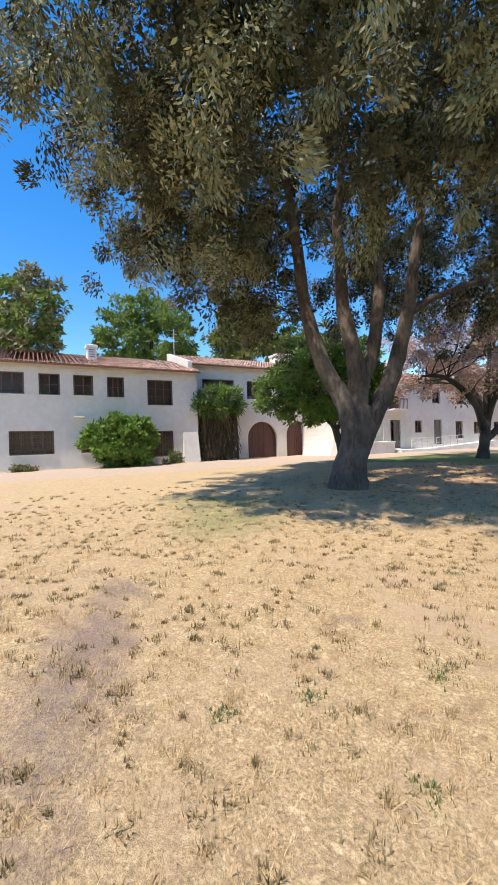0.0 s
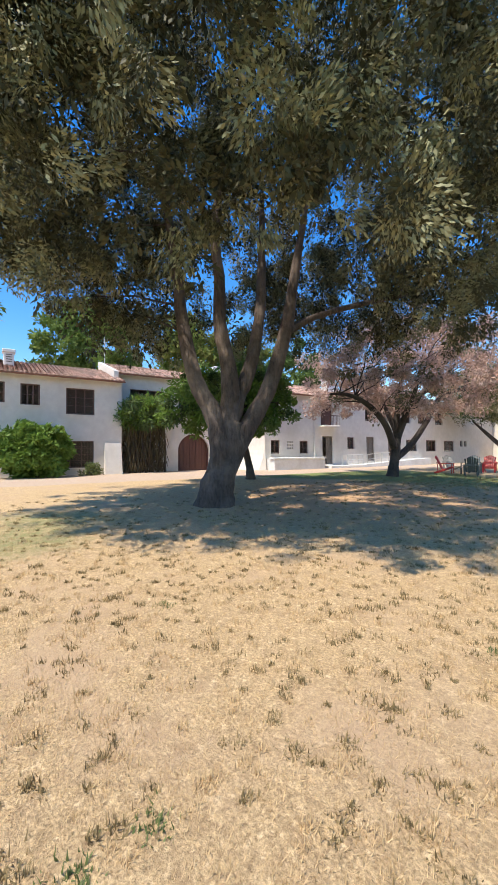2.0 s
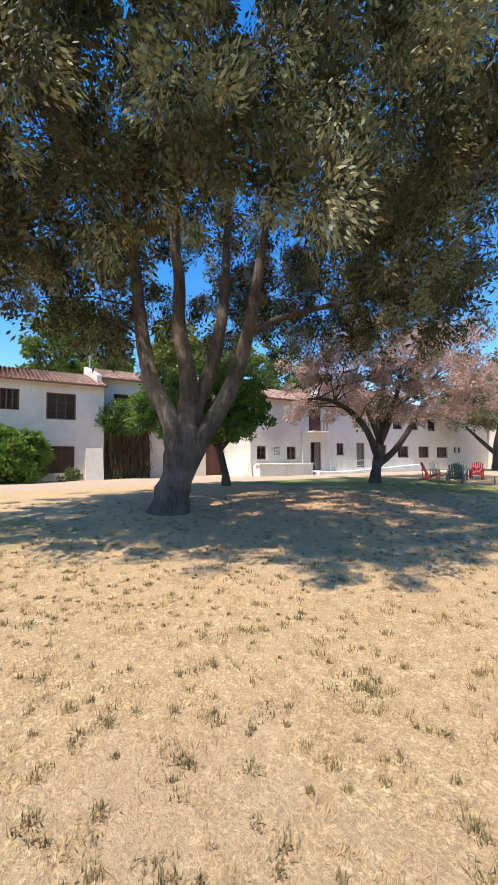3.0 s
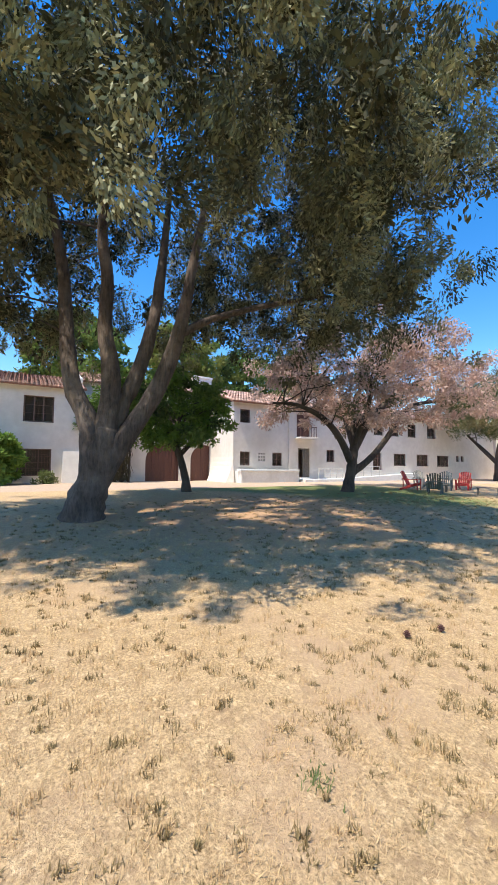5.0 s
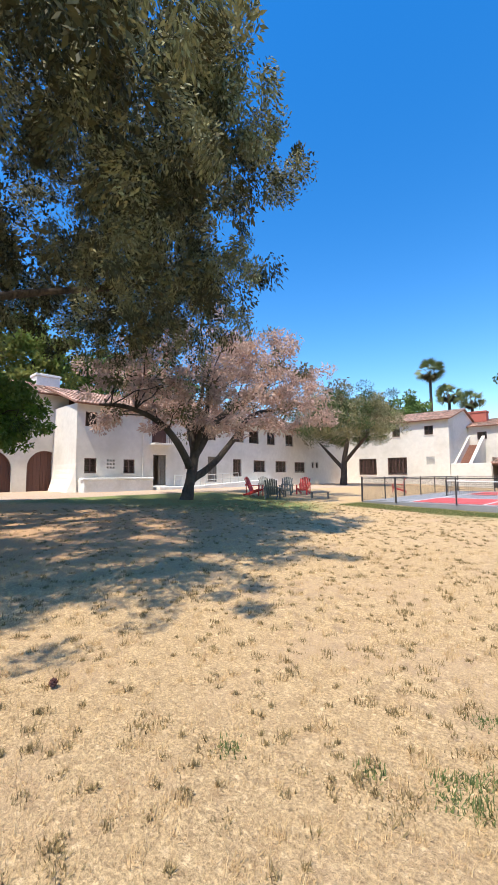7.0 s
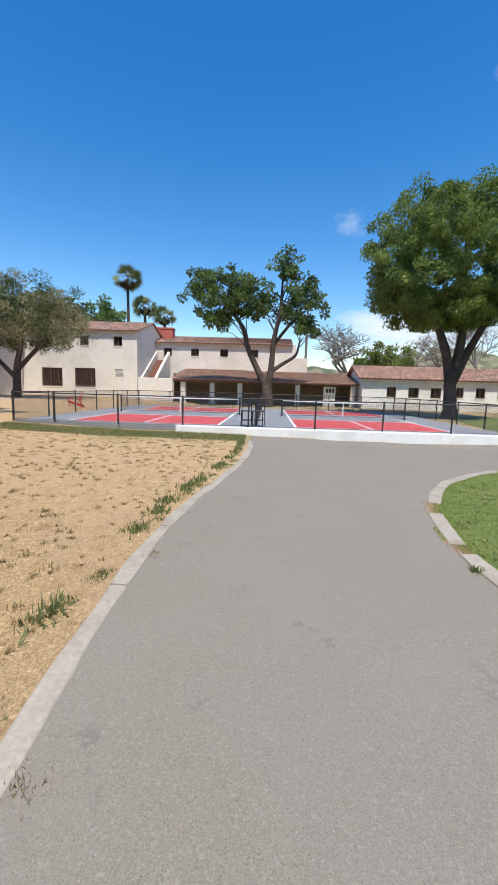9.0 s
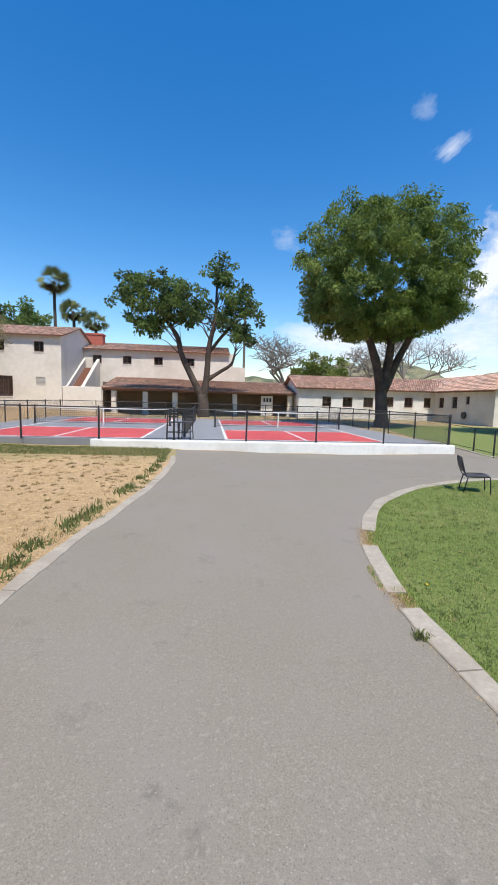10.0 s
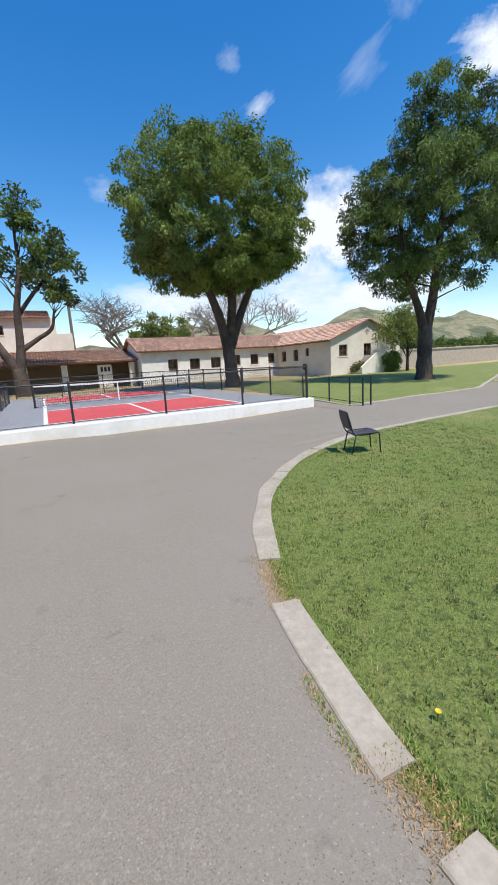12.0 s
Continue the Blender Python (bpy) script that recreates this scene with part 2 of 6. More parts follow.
# ---- mesh helpers ----
class Builder:
    """Gathers vertices and faces of one mesh."""

    def __init__(self):
        self.v, self.f = [], []

    def quad(self, a, b, c, d):
        n = len(self.v)
        self.v += [tuple(a), tuple(b), tuple(c), tuple(d)]
        self.f.append((n, n + 1, n + 2, n + 3))

    def box(self, x0, y0, z0, x1, y1, z1, bev=0.0):
        """A box; bev cuts its upright and top edges."""
        if not bev:
            n = len(self.v)
            self.v += [(x, y, z) for z in (z0, z1) for y in (y0, y1) for x in (x0, x1)]
            self.f += [tuple(n + i for i in q) for q in ((0, 2, 3, 1), (4, 5, 7, 6), (0, 1, 5, 4), (2, 6, 7, 3), (0, 4, 6, 2), (1, 3, 7, 5))]
            return
        rings = []
        for z, inset in ((z0, 0), (z1 - bev, 0), (z1, bev)):
            a, b = inset, inset + bev
            n = len(self.v)
            self.v += [(x0 + b, y0 + a, z), (x1 - b, y0 + a, z), (x1 - a, y0 + b, z), (x1 - a, y1 - b, z), (x1 - b, y1 - a, z), (x0 + b, y1 - a, z), (x0 + a, y1 - b, z), (x0 + a, y0 + b, z)]
            rings.append(n)
        for p, q in zip(rings, rings[1:]):
            self.f += [(p + i, p + (i + 1) % 8, q + (i + 1) % 8, q + i) for i in range(8)]
        self.f += [tuple(rings[0] + i for i in reversed(range(8))), tuple(rings[-1] + i for i in range(8))]

    def tube(self, pts, radii, n=8, lump=0.0, seed=0):
        """A tube along points with a radius at each, lumpy if asked, closed at both ends."""
        rnd = random.Random(seed)
        pts = [Vector(p) for p in pts]
        side = None
        rings = []
        for i, p in enumerate(pts):
            d = (pts[min(i + 1, len(pts) - 1)] - pts[max(i - 1, 0)]).normalized()
            if side is None:
                side = d.orthogonal().normalized()
            side = (side - d * side.dot(d)).normalized()
            up = d.cross(side)
            r = radii[i] if isinstance(radii, (list, tuple)) else radii
            rings.append(len(self.v))
            for k in range(n):
                a = 2 * math.pi * k / n
                q = r * (1 + lump * (rnd.random() - 0.5) * 2)
                self.v.append(tuple(p + side * (q * math.cos(a)) + up * (q * math.sin(a))))
        for p, q in zip(rings, rings[1:]):
            self.f += [(p + k, p + (k + 1) % n, q + (k + 1) % n, q + k) for k in range(n)]
        self.f += [tuple(rings[0] + k for k in reversed(range(n))), tuple(rings[-1] + k for k in range(n))]

    def beam(self, a, b, w, h, up=(0, 0, 1)):
        """A bar of w by h section from a to b."""
        a, b, up = Vector(a), Vector(b), Vector(up)
        d = (b - a).normalized()
        s = d.cross(up)
        s = s.normalized() if s.length > 1e-4 else Vector((1, 0, 0))
        u = s.cross(d)
        n = len(self.v)
        for p in (a, b):
            for i, j in ((-1, -1), (1, -1), (1, 1), (-1, 1)):
                self.v.append(tuple(p + s * (i * w / 2) + u * (j * h / 2)))
        self.f += [tuple(n + i for i in q) for q in ((0, 1, 2, 3), (7, 6, 5, 4), (0, 4, 5, 1), (1, 5, 6, 2), (2, 6, 7, 3), (3, 7, 4, 0))]


def mesh_of(name, b, mat, smooth=False):
    me = bpy.data.meshes.new(name)
    me.from_pydata(b.v, [], b.f)
    me.materials.append(mat)
    if smooth:
        me.polygons.foreach_set("use_smooth", [True] * len(me.polygons))
    me.update()
    return me


def thing(name, label, category, group="", kind="", at=None):
    ob = new(name)
    ob.empty_display_size = 0.2
    if at is not None:
        ob.matrix_basis = at
    return tagged(ob, label, category, group, kind)


def part(name, b, mat, parent=None, label="", smooth=False, kind=""):
    ob = new(name, b if isinstance(b, bpy.types.Mesh) else mesh_of(name, b, mat, smooth))
    ob.parent = parent
    return tagged(ob, label, "", "", kind)


def blades(name, verts, mat, per=4):
    """One mesh from an array of (count, per, 3) corner points, a face each."""
    n = len(verts)
    me = bpy.data.meshes.new(name)
    me.vertices.add(n * per)
    me.vertices.foreach_set("co", np.ascontiguousarray(verts, dtype=np.float32).ravel())
    me.loops.add(n * per)
    me.loops.foreach_set("vertex_index", np.arange(n * per, dtype=np.int32))
    me.polygons.add(n)
    me.polygons.foreach_set("loop_start", np.arange(0, n * per, per, dtype=np.int32))
    me.materials.append(mat)
    me.update(calc_edges=True)
    return me


def smooth01(x, a, b):
    t = np.clip((np.asarray(x, dtype=float) - a) / (b - a), 0, 1)
    return t * t * (3 - 2 * t)


def height(x, y):
    """The ground's height: a lawn that climbs gently to the long building, a shallow dip by the path."""
    x, y = np.asarray(x, dtype=float), np.asarray(y, dtype=float)
    z = -0.08 + 0.50 * smooth01(-x, 4.0, 20.0)
    z = z - 0.12 * np.exp(-((x + 2) / 2.2) ** 2 - (y / 2.2) ** 2)
    z = z - 0.14 * np.exp(-((x - 5) / 5.0) ** 2 - ((y - 14) / 2.6) ** 2)
    z = z + 0.10 * smooth01(y, 18, 26) * smooth01(x, -6, 0)
    z = z + 0.012 * np.sin(x * 2.1 + 0.6 * y) * np.sin(y * 1.7 - 0.4 * x)
    return z


def gz(x, y):
    return float(height(x, y))


# ---- ground, road and kerbs ----
LEFT_KERB = [(-9.0, -20.0), (-5.6, -14.5), (-3.35, -10.0), (-2.0, -6.5), (-1.22, -3.6), (-1.02, -1.5), (-1.06, 0.0), (-1.10, 1.0), (-1.13, 2.0), (-1.16, 3.0), (-1.15, 3.9), (-1.0, 5.6), (-0.68, 7.6), (-0.46, 9.6), (-0.42, 11.6), (-0.50, 12.9)]
RIGHT_KERB = [(-4.0, -20.0), (-0.6, -14.5), (1.4, -9.0), (2.1, -4.0), (2.18, 0.0), (2.16, 2.6), (2.15, 3.5), (2.20, 4.4), (2.36, 5.2), (2.64, 6.0), (3.08, 6.85), (3.66, 7.65), (4.7, 8.55), (5.9, 9.2), (7.2, 9.58), (9.0, 9.78), (13.0, 9.95), (22.0, 10.4), (40.0, 12.0)]


def spline(pts, step=0.12):
    """Points a step apart along a smooth curve through pts."""
    out = []
    p = [Vector((*q, 0)) for q in pts]
    p = [2 * p[0] - p[1]] + p + [2 * p[-1] - p[-2]]
    for a, b, c, d in zip(p, p[1:], p[2:], p[3:]):
        n = max(2, int((c - b).length / step))
        for i in range(n):
            t = i / n
            q = 0.5 * (2 * b + (c - a) * t + (2 * a - 5 * b + 4 * c - d) * t * t + (3 * b - a - 3 * c + d) * t ** 3)
            out.append((q.x, q.y))
    return out + [tuple(pts[-1])]


LK, RK = spline(LEFT_KERB), spline(RIGHT_KERB)
lk_y, lk_x = np.array([q[1] for q in LK]), np.array([q[0] for q in LK])
rk_y, rk_x = np.array([q[1] for q in RK]), np.array([q[0] for q in RK])


def left_edge(y):
    return np.interp(y, lk_y, lk_x)


def right_edge(y):
    return np.interp(y, rk_y, rk_x)


def in_green(x, y):
    """Mown green lawn: beside the path, and before the gabled house."""
    a = (x > right_edge(y)) & (y < 12)
    far_edge = 13.4 + 0.045 * np.clip(x - 10.5, 0, 7) ** 1.0 * -1 + 0.5 * np.clip(x - 17, 0, 99)
    b = (x > 10.0) & (y > far_edge) & (x > 10.2 + 0.12 * (y - 13.4)) & (y < 30)
    return a | b


def ground_masks(x, y):
    """How green, bare, littered (with painted shadow warmth), dirty or mown the ground is."""
    nse = np.sin(x * 1.3 + 1.7 * np.sin(y * 0.6)) * np.sin(y * 1.1 + 1.3 * np.sin(x * 0.8))
    green = 1.0 * np.exp(-((x + 14.5) / 5.5) ** 2 - ((y - 9.0) / 4.5) ** 2) + 0.35 * smooth01(y, 9, 13.5) * smooth01(x, -12, -4)
    green = green + 0.85 * np.exp(-((x + 18.0) / 1.7) ** 2 - ((y - 6.0) / 4.5) ** 2) + 0.42 * np.exp(-((x + 11) / 3.0) ** 2 - ((y + 8.0) / 2.4) ** 2) + 0.10 * nse
    earth = 0.0 * x
    for ex0, ey0, rx0, ry0, a0 in ((-6.0, -11.2, 0.85, 0.55, 0.95), (-7.0, -10.8, 0.7, 0.4, 0.8), (-7.9, -10.5, 0.35, 0.25, 0.8), (-5.0, -11.5, 0.5, 0.4, 0.6), (-6.9, -9.9, 0.22, 0.2, 0.6), (-6.2, -9.0, 0.2, 0.2, 0.6), (-5.8, -10.1, 0.2, 0.15, 0.55)):
        earth = earth + 0.68 * a0 * np.exp(-((x - ex0) / rx0) ** 2 - ((y - ey0) / ry0) ** 2)
    earth = earth + 0.16 * nse + 0.25 * np.exp(-((x + 3.0) / 2.0) ** 2 - ((y - 1.5) / 2.5) ** 2)
    # litter under the tree, widened over its shadow to paint that warmer
    litter = 0.60 * np.exp(-(((x + 11.0) / 5.2) ** 2 + ((y - 0.5) / 8.0) ** 2) ** 1.5)
    dirt = 1.0 * smooth01(-x, 18.6, 20.4) + 0.8 * smooth01(-x, 16.0, 19.0) * smooth01(y, 16, 20)
    lawn = in_green(x, y).astype(float)
    return dict(green=green, earth=earth, litter=litter, dirt=dirt, lawn=lawn)


def axis_steps(lo, hi, step, far):
    """Fine steps between lo and hi, wider and wider ones out to far."""
    mid = list(np.arange(lo, hi + 1e-6, step))
    out, d = [], step
    while (out[-1] if out else hi) < far:
        d *= 1.35
        out.append((out[-1] if out else hi) + d)
    neg = [lo - (q - hi) for q in out]
    return np.array(neg[::-1] + mid + out)


gx, gy = axis_steps(-30, 16, 0.2, 2500), axis_steps(-16, 20, 0.2, 2500)
X, Y = np.meshgrid(gx, gy, indexing="ij")
far_fall = 1 - smooth01(np.hypot(X, Y), 80, 200)
Z = height(X, Y) * far_fall
road_dip = (X > left_edge(Y)) & (X < right_edge(Y)) & (Y < 14.5)
Z = Z - 0.05 * road_dip
nx, ny = X.shape
idx = np.arange(nx * ny).reshape(nx, ny)
quads = np.stack([idx[:-1, :-1], idx[1:, :-1], idx[1:, 1:], idx[:-1, 1:]], -1).reshape(-1, 4)
me = bpy.data.meshes.new("ground")
me.from_pydata(np.stack([X, Y, Z], -1).reshape(-1, 3).tolist(), [], quads.tolist())
for key, val in ground_masks(X, Y).items():
    me.attributes.new(key, "FLOAT", "POINT").data.foreach_set("value", np.ascontiguousarray(val, dtype=np.float32).ravel())
me.materials.append(M_GROUND)
me.polygons.foreach_set("use_smooth", [True] * len(me.polygons))
tagged(new("ground", me), "dry straw-coloured lawn with bare earth and greener patches", "ground", kind="structure")

# Road: rows across from kerb to kerb, then the wide apron before the courts.
b = Builder()
rows_y = list(np.arange(-20, 9.9, 0.25)) + list(np.arange(9.9, 14.7, 0.3))
prev = None
for y in rows_y:
    x0 = float(left_edge(min(y, 12.9))) - (0.02 if y < 12.9 else 0.0)
    if y >= 12.9:
        x0 = -0.5 - (y - 12.9) * 0.1
    x1 = float(right_edge(y)) + 0.07 if y < 9.7 else 9.55
    row = []
    for i in range(25):
        x = x0 + (x1 - x0) * i / 24
        row.append((x, y, gz(x, y) + 0.004))
    if prev:
        for i in range(24):
            b.quad(prev[i], prev[i + 1], row[i + 1], row[i])
    prev = row
for i in range(60):
    x0, x1 = 9.55 + i * 0.5, 9.55 + (i + 1) * 0.5
    for x, xb in ((x0, x1),):
        lo0, lo1 = np.interp(x, rk_x[rk_y > 9.5], rk_y[rk_y > 9.5]), np.interp(xb, rk_x[rk_y > 9.5], rk_y[rk_y > 9.5])
        hi0 = 13.35 + 0.5 * max(0, x - 17)
        hi1 = 13.35 + 0.5 * max(0, xb - 17)
        for k in range(8):
            s, e = k / 8, (k + 1) / 8
            p = [(x, lo0 + (hi0 - lo0) * s), (xb, lo1 + (hi1 - lo1) * s), (xb, lo1 + (hi1 - lo1) * e), (x, lo0 + (hi0 - lo0) * e)]
            b.quad(*[(u, v, gz(u, v) + 0.004) for u, v in p])
for k in range(16):
    y0, y1 = 13.35 + k * 0.4, 13.75 + k * 0.4
    w0, w1 = 10.25 + 0.12 * (y0 - 13.4), 10.25 + 0.12 * (y1 - 13.4)
    for s, e in ((0, 0.5), (0.5, 1)):
        p = [(9.56 + (w0 - 9.56) * s, y0), (9.56 + (w0 - 9.56) * e, y0), (9.56 + (w1 - 9.56) * e, y1), (9.56 + (w1 - 9.56) * s, y1)]
        b.quad(*[(u, v, gz(u, v) + 0.008) for u, v in p])
tagged(part("road", b, M_ASPHALT, smooth=True), "worn grey asphalt drive curving between concrete kerbs", "road", kind="structure")


def kerb(name, pts, inward, width, label, lo, hi, stone=1.5, seed=1, broken=()):
    """A concrete kerb laid in lengths with open joints, each stone an object."""
    rnd = random.Random(seed)
    top = thing(name, label, "kerb", kind="structure")
    pts = [q for q in pts if lo[0] <= q[0] <= hi[0] and lo[1] <= q[1] <= hi[1]]
    run, cur, stones = 0.0, [pts[0]], []
    for p, q in zip(pts, pts[1:]):
        if any(a < q[1] < c for a, c in broken):
            if len(cur) > 2:
                stones.append(cur)
            cur, run = [q], 0.0
            continue
        run += math.hypot(q[0] - p[0], q[1] - p[1])
        cur.append(q)
        if run > stone:
            stones.append(cur)
            cur, run = [q], rnd.uniform(-0.25, 0.25)
    stones.append(cur)
    for st in stones:
        if len(st) < 3:
            continue
        b = Builder()
        rings = []
        lift = rnd.uniform(-0.006, 0.008)
        for i, p in enumerate(st):
            a, c = st[max(i - 1, 0)], st[min(i + 1, len(st) - 1)]
            d = Vector((c[0] - a[0], c[1] - a[1], 0)).normalized()
            n = Vector((-d.y, d.x, 0)) * inward
            o = Vector((p[0], p[1], 0))
            if i == 0:
                o += d * 0.006
            if i == len(st) - 1:
                o -= d * 0.006
            z = gz(p[0], p[1]) + lift
            wob = 0.012 * math.sin(p[0] * 5.1 + p[1] * 3.3) + rnd.uniform(-0.005, 0.005)
            w2 = width + 0.012 * math.sin(p[1] * 4.3)
            rings.append(len(b.v))
            for off, h in ((-0.004 + wob, -0.1), (wob, 0.006), (0.010 + wob, 0.013), (w2 - 0.012, 0.016), (w2, 0.008), (w2 + 0.004, -0.1)):
                b.v.append(tuple(o + n * off + Vector((0, 0, z + h))))
        for p, q in zip(rings, rings[1:]):
            b.f += [(p + k, p + k + 1, q + k + 1, q + k) if inward < 0 else (q + k, q + k + 1, p + k + 1, p + k) for k in range(5)]
        b.f += [tuple(rings[0] + k for k in range(6)), tuple(rings[-1] + k for k in reversed(range(6)))]
        part("kerb_stone", b, M_CONC, top, smooth=False)
    return top


kerb("kerb_1", LK, 1, 0.155, "pale concrete kerb edging the dry lawn", (-9, -15), (5, 12.95), 1.6, 3)
kerb("kerb_2", [(x - 0.025, y) for x, y in RK], -1, 0.19, "weathered concrete kerb edging the mown green lawn", (-9, -12), (30, 12), 1.3, 5, ((3.92, 4.22), (5.32, 5.92)))
b = Builder()
for i in range(44):
    x0, x1 = 10.3 + i * 0.5, 10.8 + i * 0.5
    y0, y1 = 13.35 + 0.5 * max(0, x0 - 17), 13.35 + 0.5 * max(0, x1 - 17)
    z0, z1 = gz(x0, y0) + 0.03, gz(x1, y1) + 0.03
    b.quad((x0, y0, z0), (x1, y1, z1), (x1, y1 + 0.16, z1 + 0.01), (x0, y0 + 0.16, z0 + 0.01))
    b.quad((x0, y0, z0 - 0.08), (x1, y1, z1 - 0.08), (x1, y1, z1), (x0, y0, z0))
for i in range(15):
    y0, y1 = 13.4 + i * 0.4, 13.8 + i * 0.4
    x0, x1 = 10.27 + 0.12 * (y0 - 13.4), 10.27 + 0.12 * (y1 - 13.4)
    b.quad((x0, y0, gz(x0, y0) + 0.03), (x0 + 0.14, y0, gz(x0, y0) + 0.03), (x1 + 0.14, y1, gz(x1, y1) + 0.03), (x1, y1, gz(x1, y1) + 0.03))
tagged(part("kerb_3", b, M_CONC), "thin concrete kerb along the far lawn", "kerb", kind="structure")


# ---- walls with openings ----
class Wall:
    """A plane for walls: u runs along it, d goes inward from its face, z up."""

    def __init__(self, axis, face, inward):
        self.axis, self.face, self.inward = axis, face, inward

    def at(self, u, d, z):
        c = self.face + d * self.inward
        return (c, u, z) if self.axis == "y" else (u, c, z)

    def box(self, b, u0, u1, d0, d1, z0, z1):
        p, q = self.at(u0, d0, z0), self.at(u1, d1, z1)
        b.box(min(p[0], q[0]), min(p[1], q[1]), z0, max(p[0], q[0]), max(p[1], q[1]), z1)

    def panel(self, b, u0, u1, z0, z1, holes, thick=0.35):
        """The wall itself, cut through at the holes (u0, u1, z0, z1)."""
        us = sorted({u0, u1, *[h[i] for h in holes for i in (0, 1)]})
        zs = sorted({z0, z1, *[h[i] for h in holes for i in (2, 3)]})
        us = [u for u in us if u0 <= u <= u1]
        zs = [z for z in zs if z0 <= z <= z1]

        def solid(i, j):
            if not (0 <= i < len(us) - 1 and 0 <= j < len(zs) - 1):
                return False
            u, z = (us[i] + us[i + 1]) / 2, (zs[j] + zs[j + 1]) / 2
            return not any(h[0] < u < h[1] and h[2] < z < h[3] for h in holes)
        for i in range(len(us) - 1):
            for j in range(len(zs) - 1):
                if not solid(i, j):
                    continue
                a, c, e, f = us[i], us[i + 1], zs[j], zs[j + 1]
                for d in (0, thick):
                    b.quad(self.at(a, d, e), self.at(c, d, e), self.at(c, d, f), self.at(a, d, f))
                if not solid(i - 1, j):
                    b.quad(self.at(a, 0, e), self.at(a, thick, e), self.at(a, thick, f), self.at(a, 0, f))
                if not solid(i + 1, j):
                    b.quad(self.at(c, 0, e), self.at(c, thick, e), self.at(c, thick, f), self.at(c, 0, f))
                if not solid(i, j - 1):
                    b.quad(self.at(a, 0, e), self.at(c, 0, e), self.at(c, thick, e), self.at(a, thick, e))
                if not solid(i, j + 1):
                    b.quad(self.at(a, 0, f), self.at(c, 0, f), self.at(c, thick, f), self.at(a, thick, f))

    def window(self, parent, u0, u1, z0, z1, cols, rws, depth=0.12, sill=True, label="", grille=False):
        """A window set back in its opening: frame with glazing bars, panes, sill."""
        b = Builder()
        t = 0.06
        out = [(u0 - 0.01, z0), (u1 + 0.01, z0), (u1 + 0.01, z1 + 0.01), (u0 - 0.01, z1 + 0.01)]
        inn = [(u0 + t, z0 + t), (u1 - t, z0 + t), (u1 - t, z1 - t), (u0 + t, z1 - t)]
        for d in (depth, depth + 0.07):
            for u, z in out + inn:
                b.v.append(self.at(u, d, z))
        for i in range(4):
            j = (i + 1) % 4
            b.f += [(i, j, 4 + j, 4 + i), (8 + j, 8 + i, 12 + i, 12 + j), (4 + i, 4 + j, 12 + j, 12 + i), (j, i, 8 + i, 8 + j)]
        w = part("window", b, M_FRAME, parent, label)
        for i in range(1, cols):
            u = u0 + t + (u1 - u0 - 2 * t) * i / cols
            p = Builder()
            self.box(p, u - 0.03, u + 0.03, depth + 0.005, depth + 0.06, z0 + t, z1 - t)
            part("mullion", p, M_FRAME, w)
        for j in range(1, rws):
            z = z0 + t + (z1 - z0 - 2 * t) * j / rws
            p = Builder()
            self.box(p, u0 + t, u1 - t, depth + 0.015, depth + 0.05, z - 0.016, z + 0.016)
            part("glazing_bar", p, M_FRAME, w)
        for i in range(cols):
            p = Builder()
            a, c = u0 + t + (u1 - u0 - 2 * t) * i / cols + 0.03, u0 + t + (u1 - u0 - 2 * t) * (i + 1) / cols - 0.03
            self.box(p, a, c, depth + 0.03, depth + 0.036, z0 + t, z1 - t)
            part("pane", p, M_GLASS, w)
        p = Builder()
        self.box(p, u0 + 0.02, u1 - 0.02, depth + 0.13, depth + 0.15, z0 + 0.25 * (z1 - z0) * ((u0 * 7.3) % 1), z1)
        part("blind", p, M_BLIND, w, "drawn brown window blind")
        if grille:
            g = Builder()
            n = max(3, int((u1 - u0) / 0.16))
            for i in range(n + 1):
                u = u0 + 0.02 + (u1 - u0 - 0.04) * i / n
                g.tube([self.at(u, 0.03, z0 + 0.02), self.at(u, 0.03, z1 - 0.02)], 0.012, 4)
            for k in (0.2, 0.5, 0.8):
                z = z0 + (z1 - z0) * k
                g.tube([self.at(u0, 0.03, z), self.at(u1, 0.03, z)], 0.012, 4)
            part("grille", g, M_FRAME, w, "red-brown window grille")
        if sill:
            s = Builder()
            self.box(s, u0 - 0.06, u1 + 0.06, -0.05, depth, z0 - 0.07, z0 - 0.003)
            part("sill", s, M_PLASTER, w, "white plaster sill")
        return w


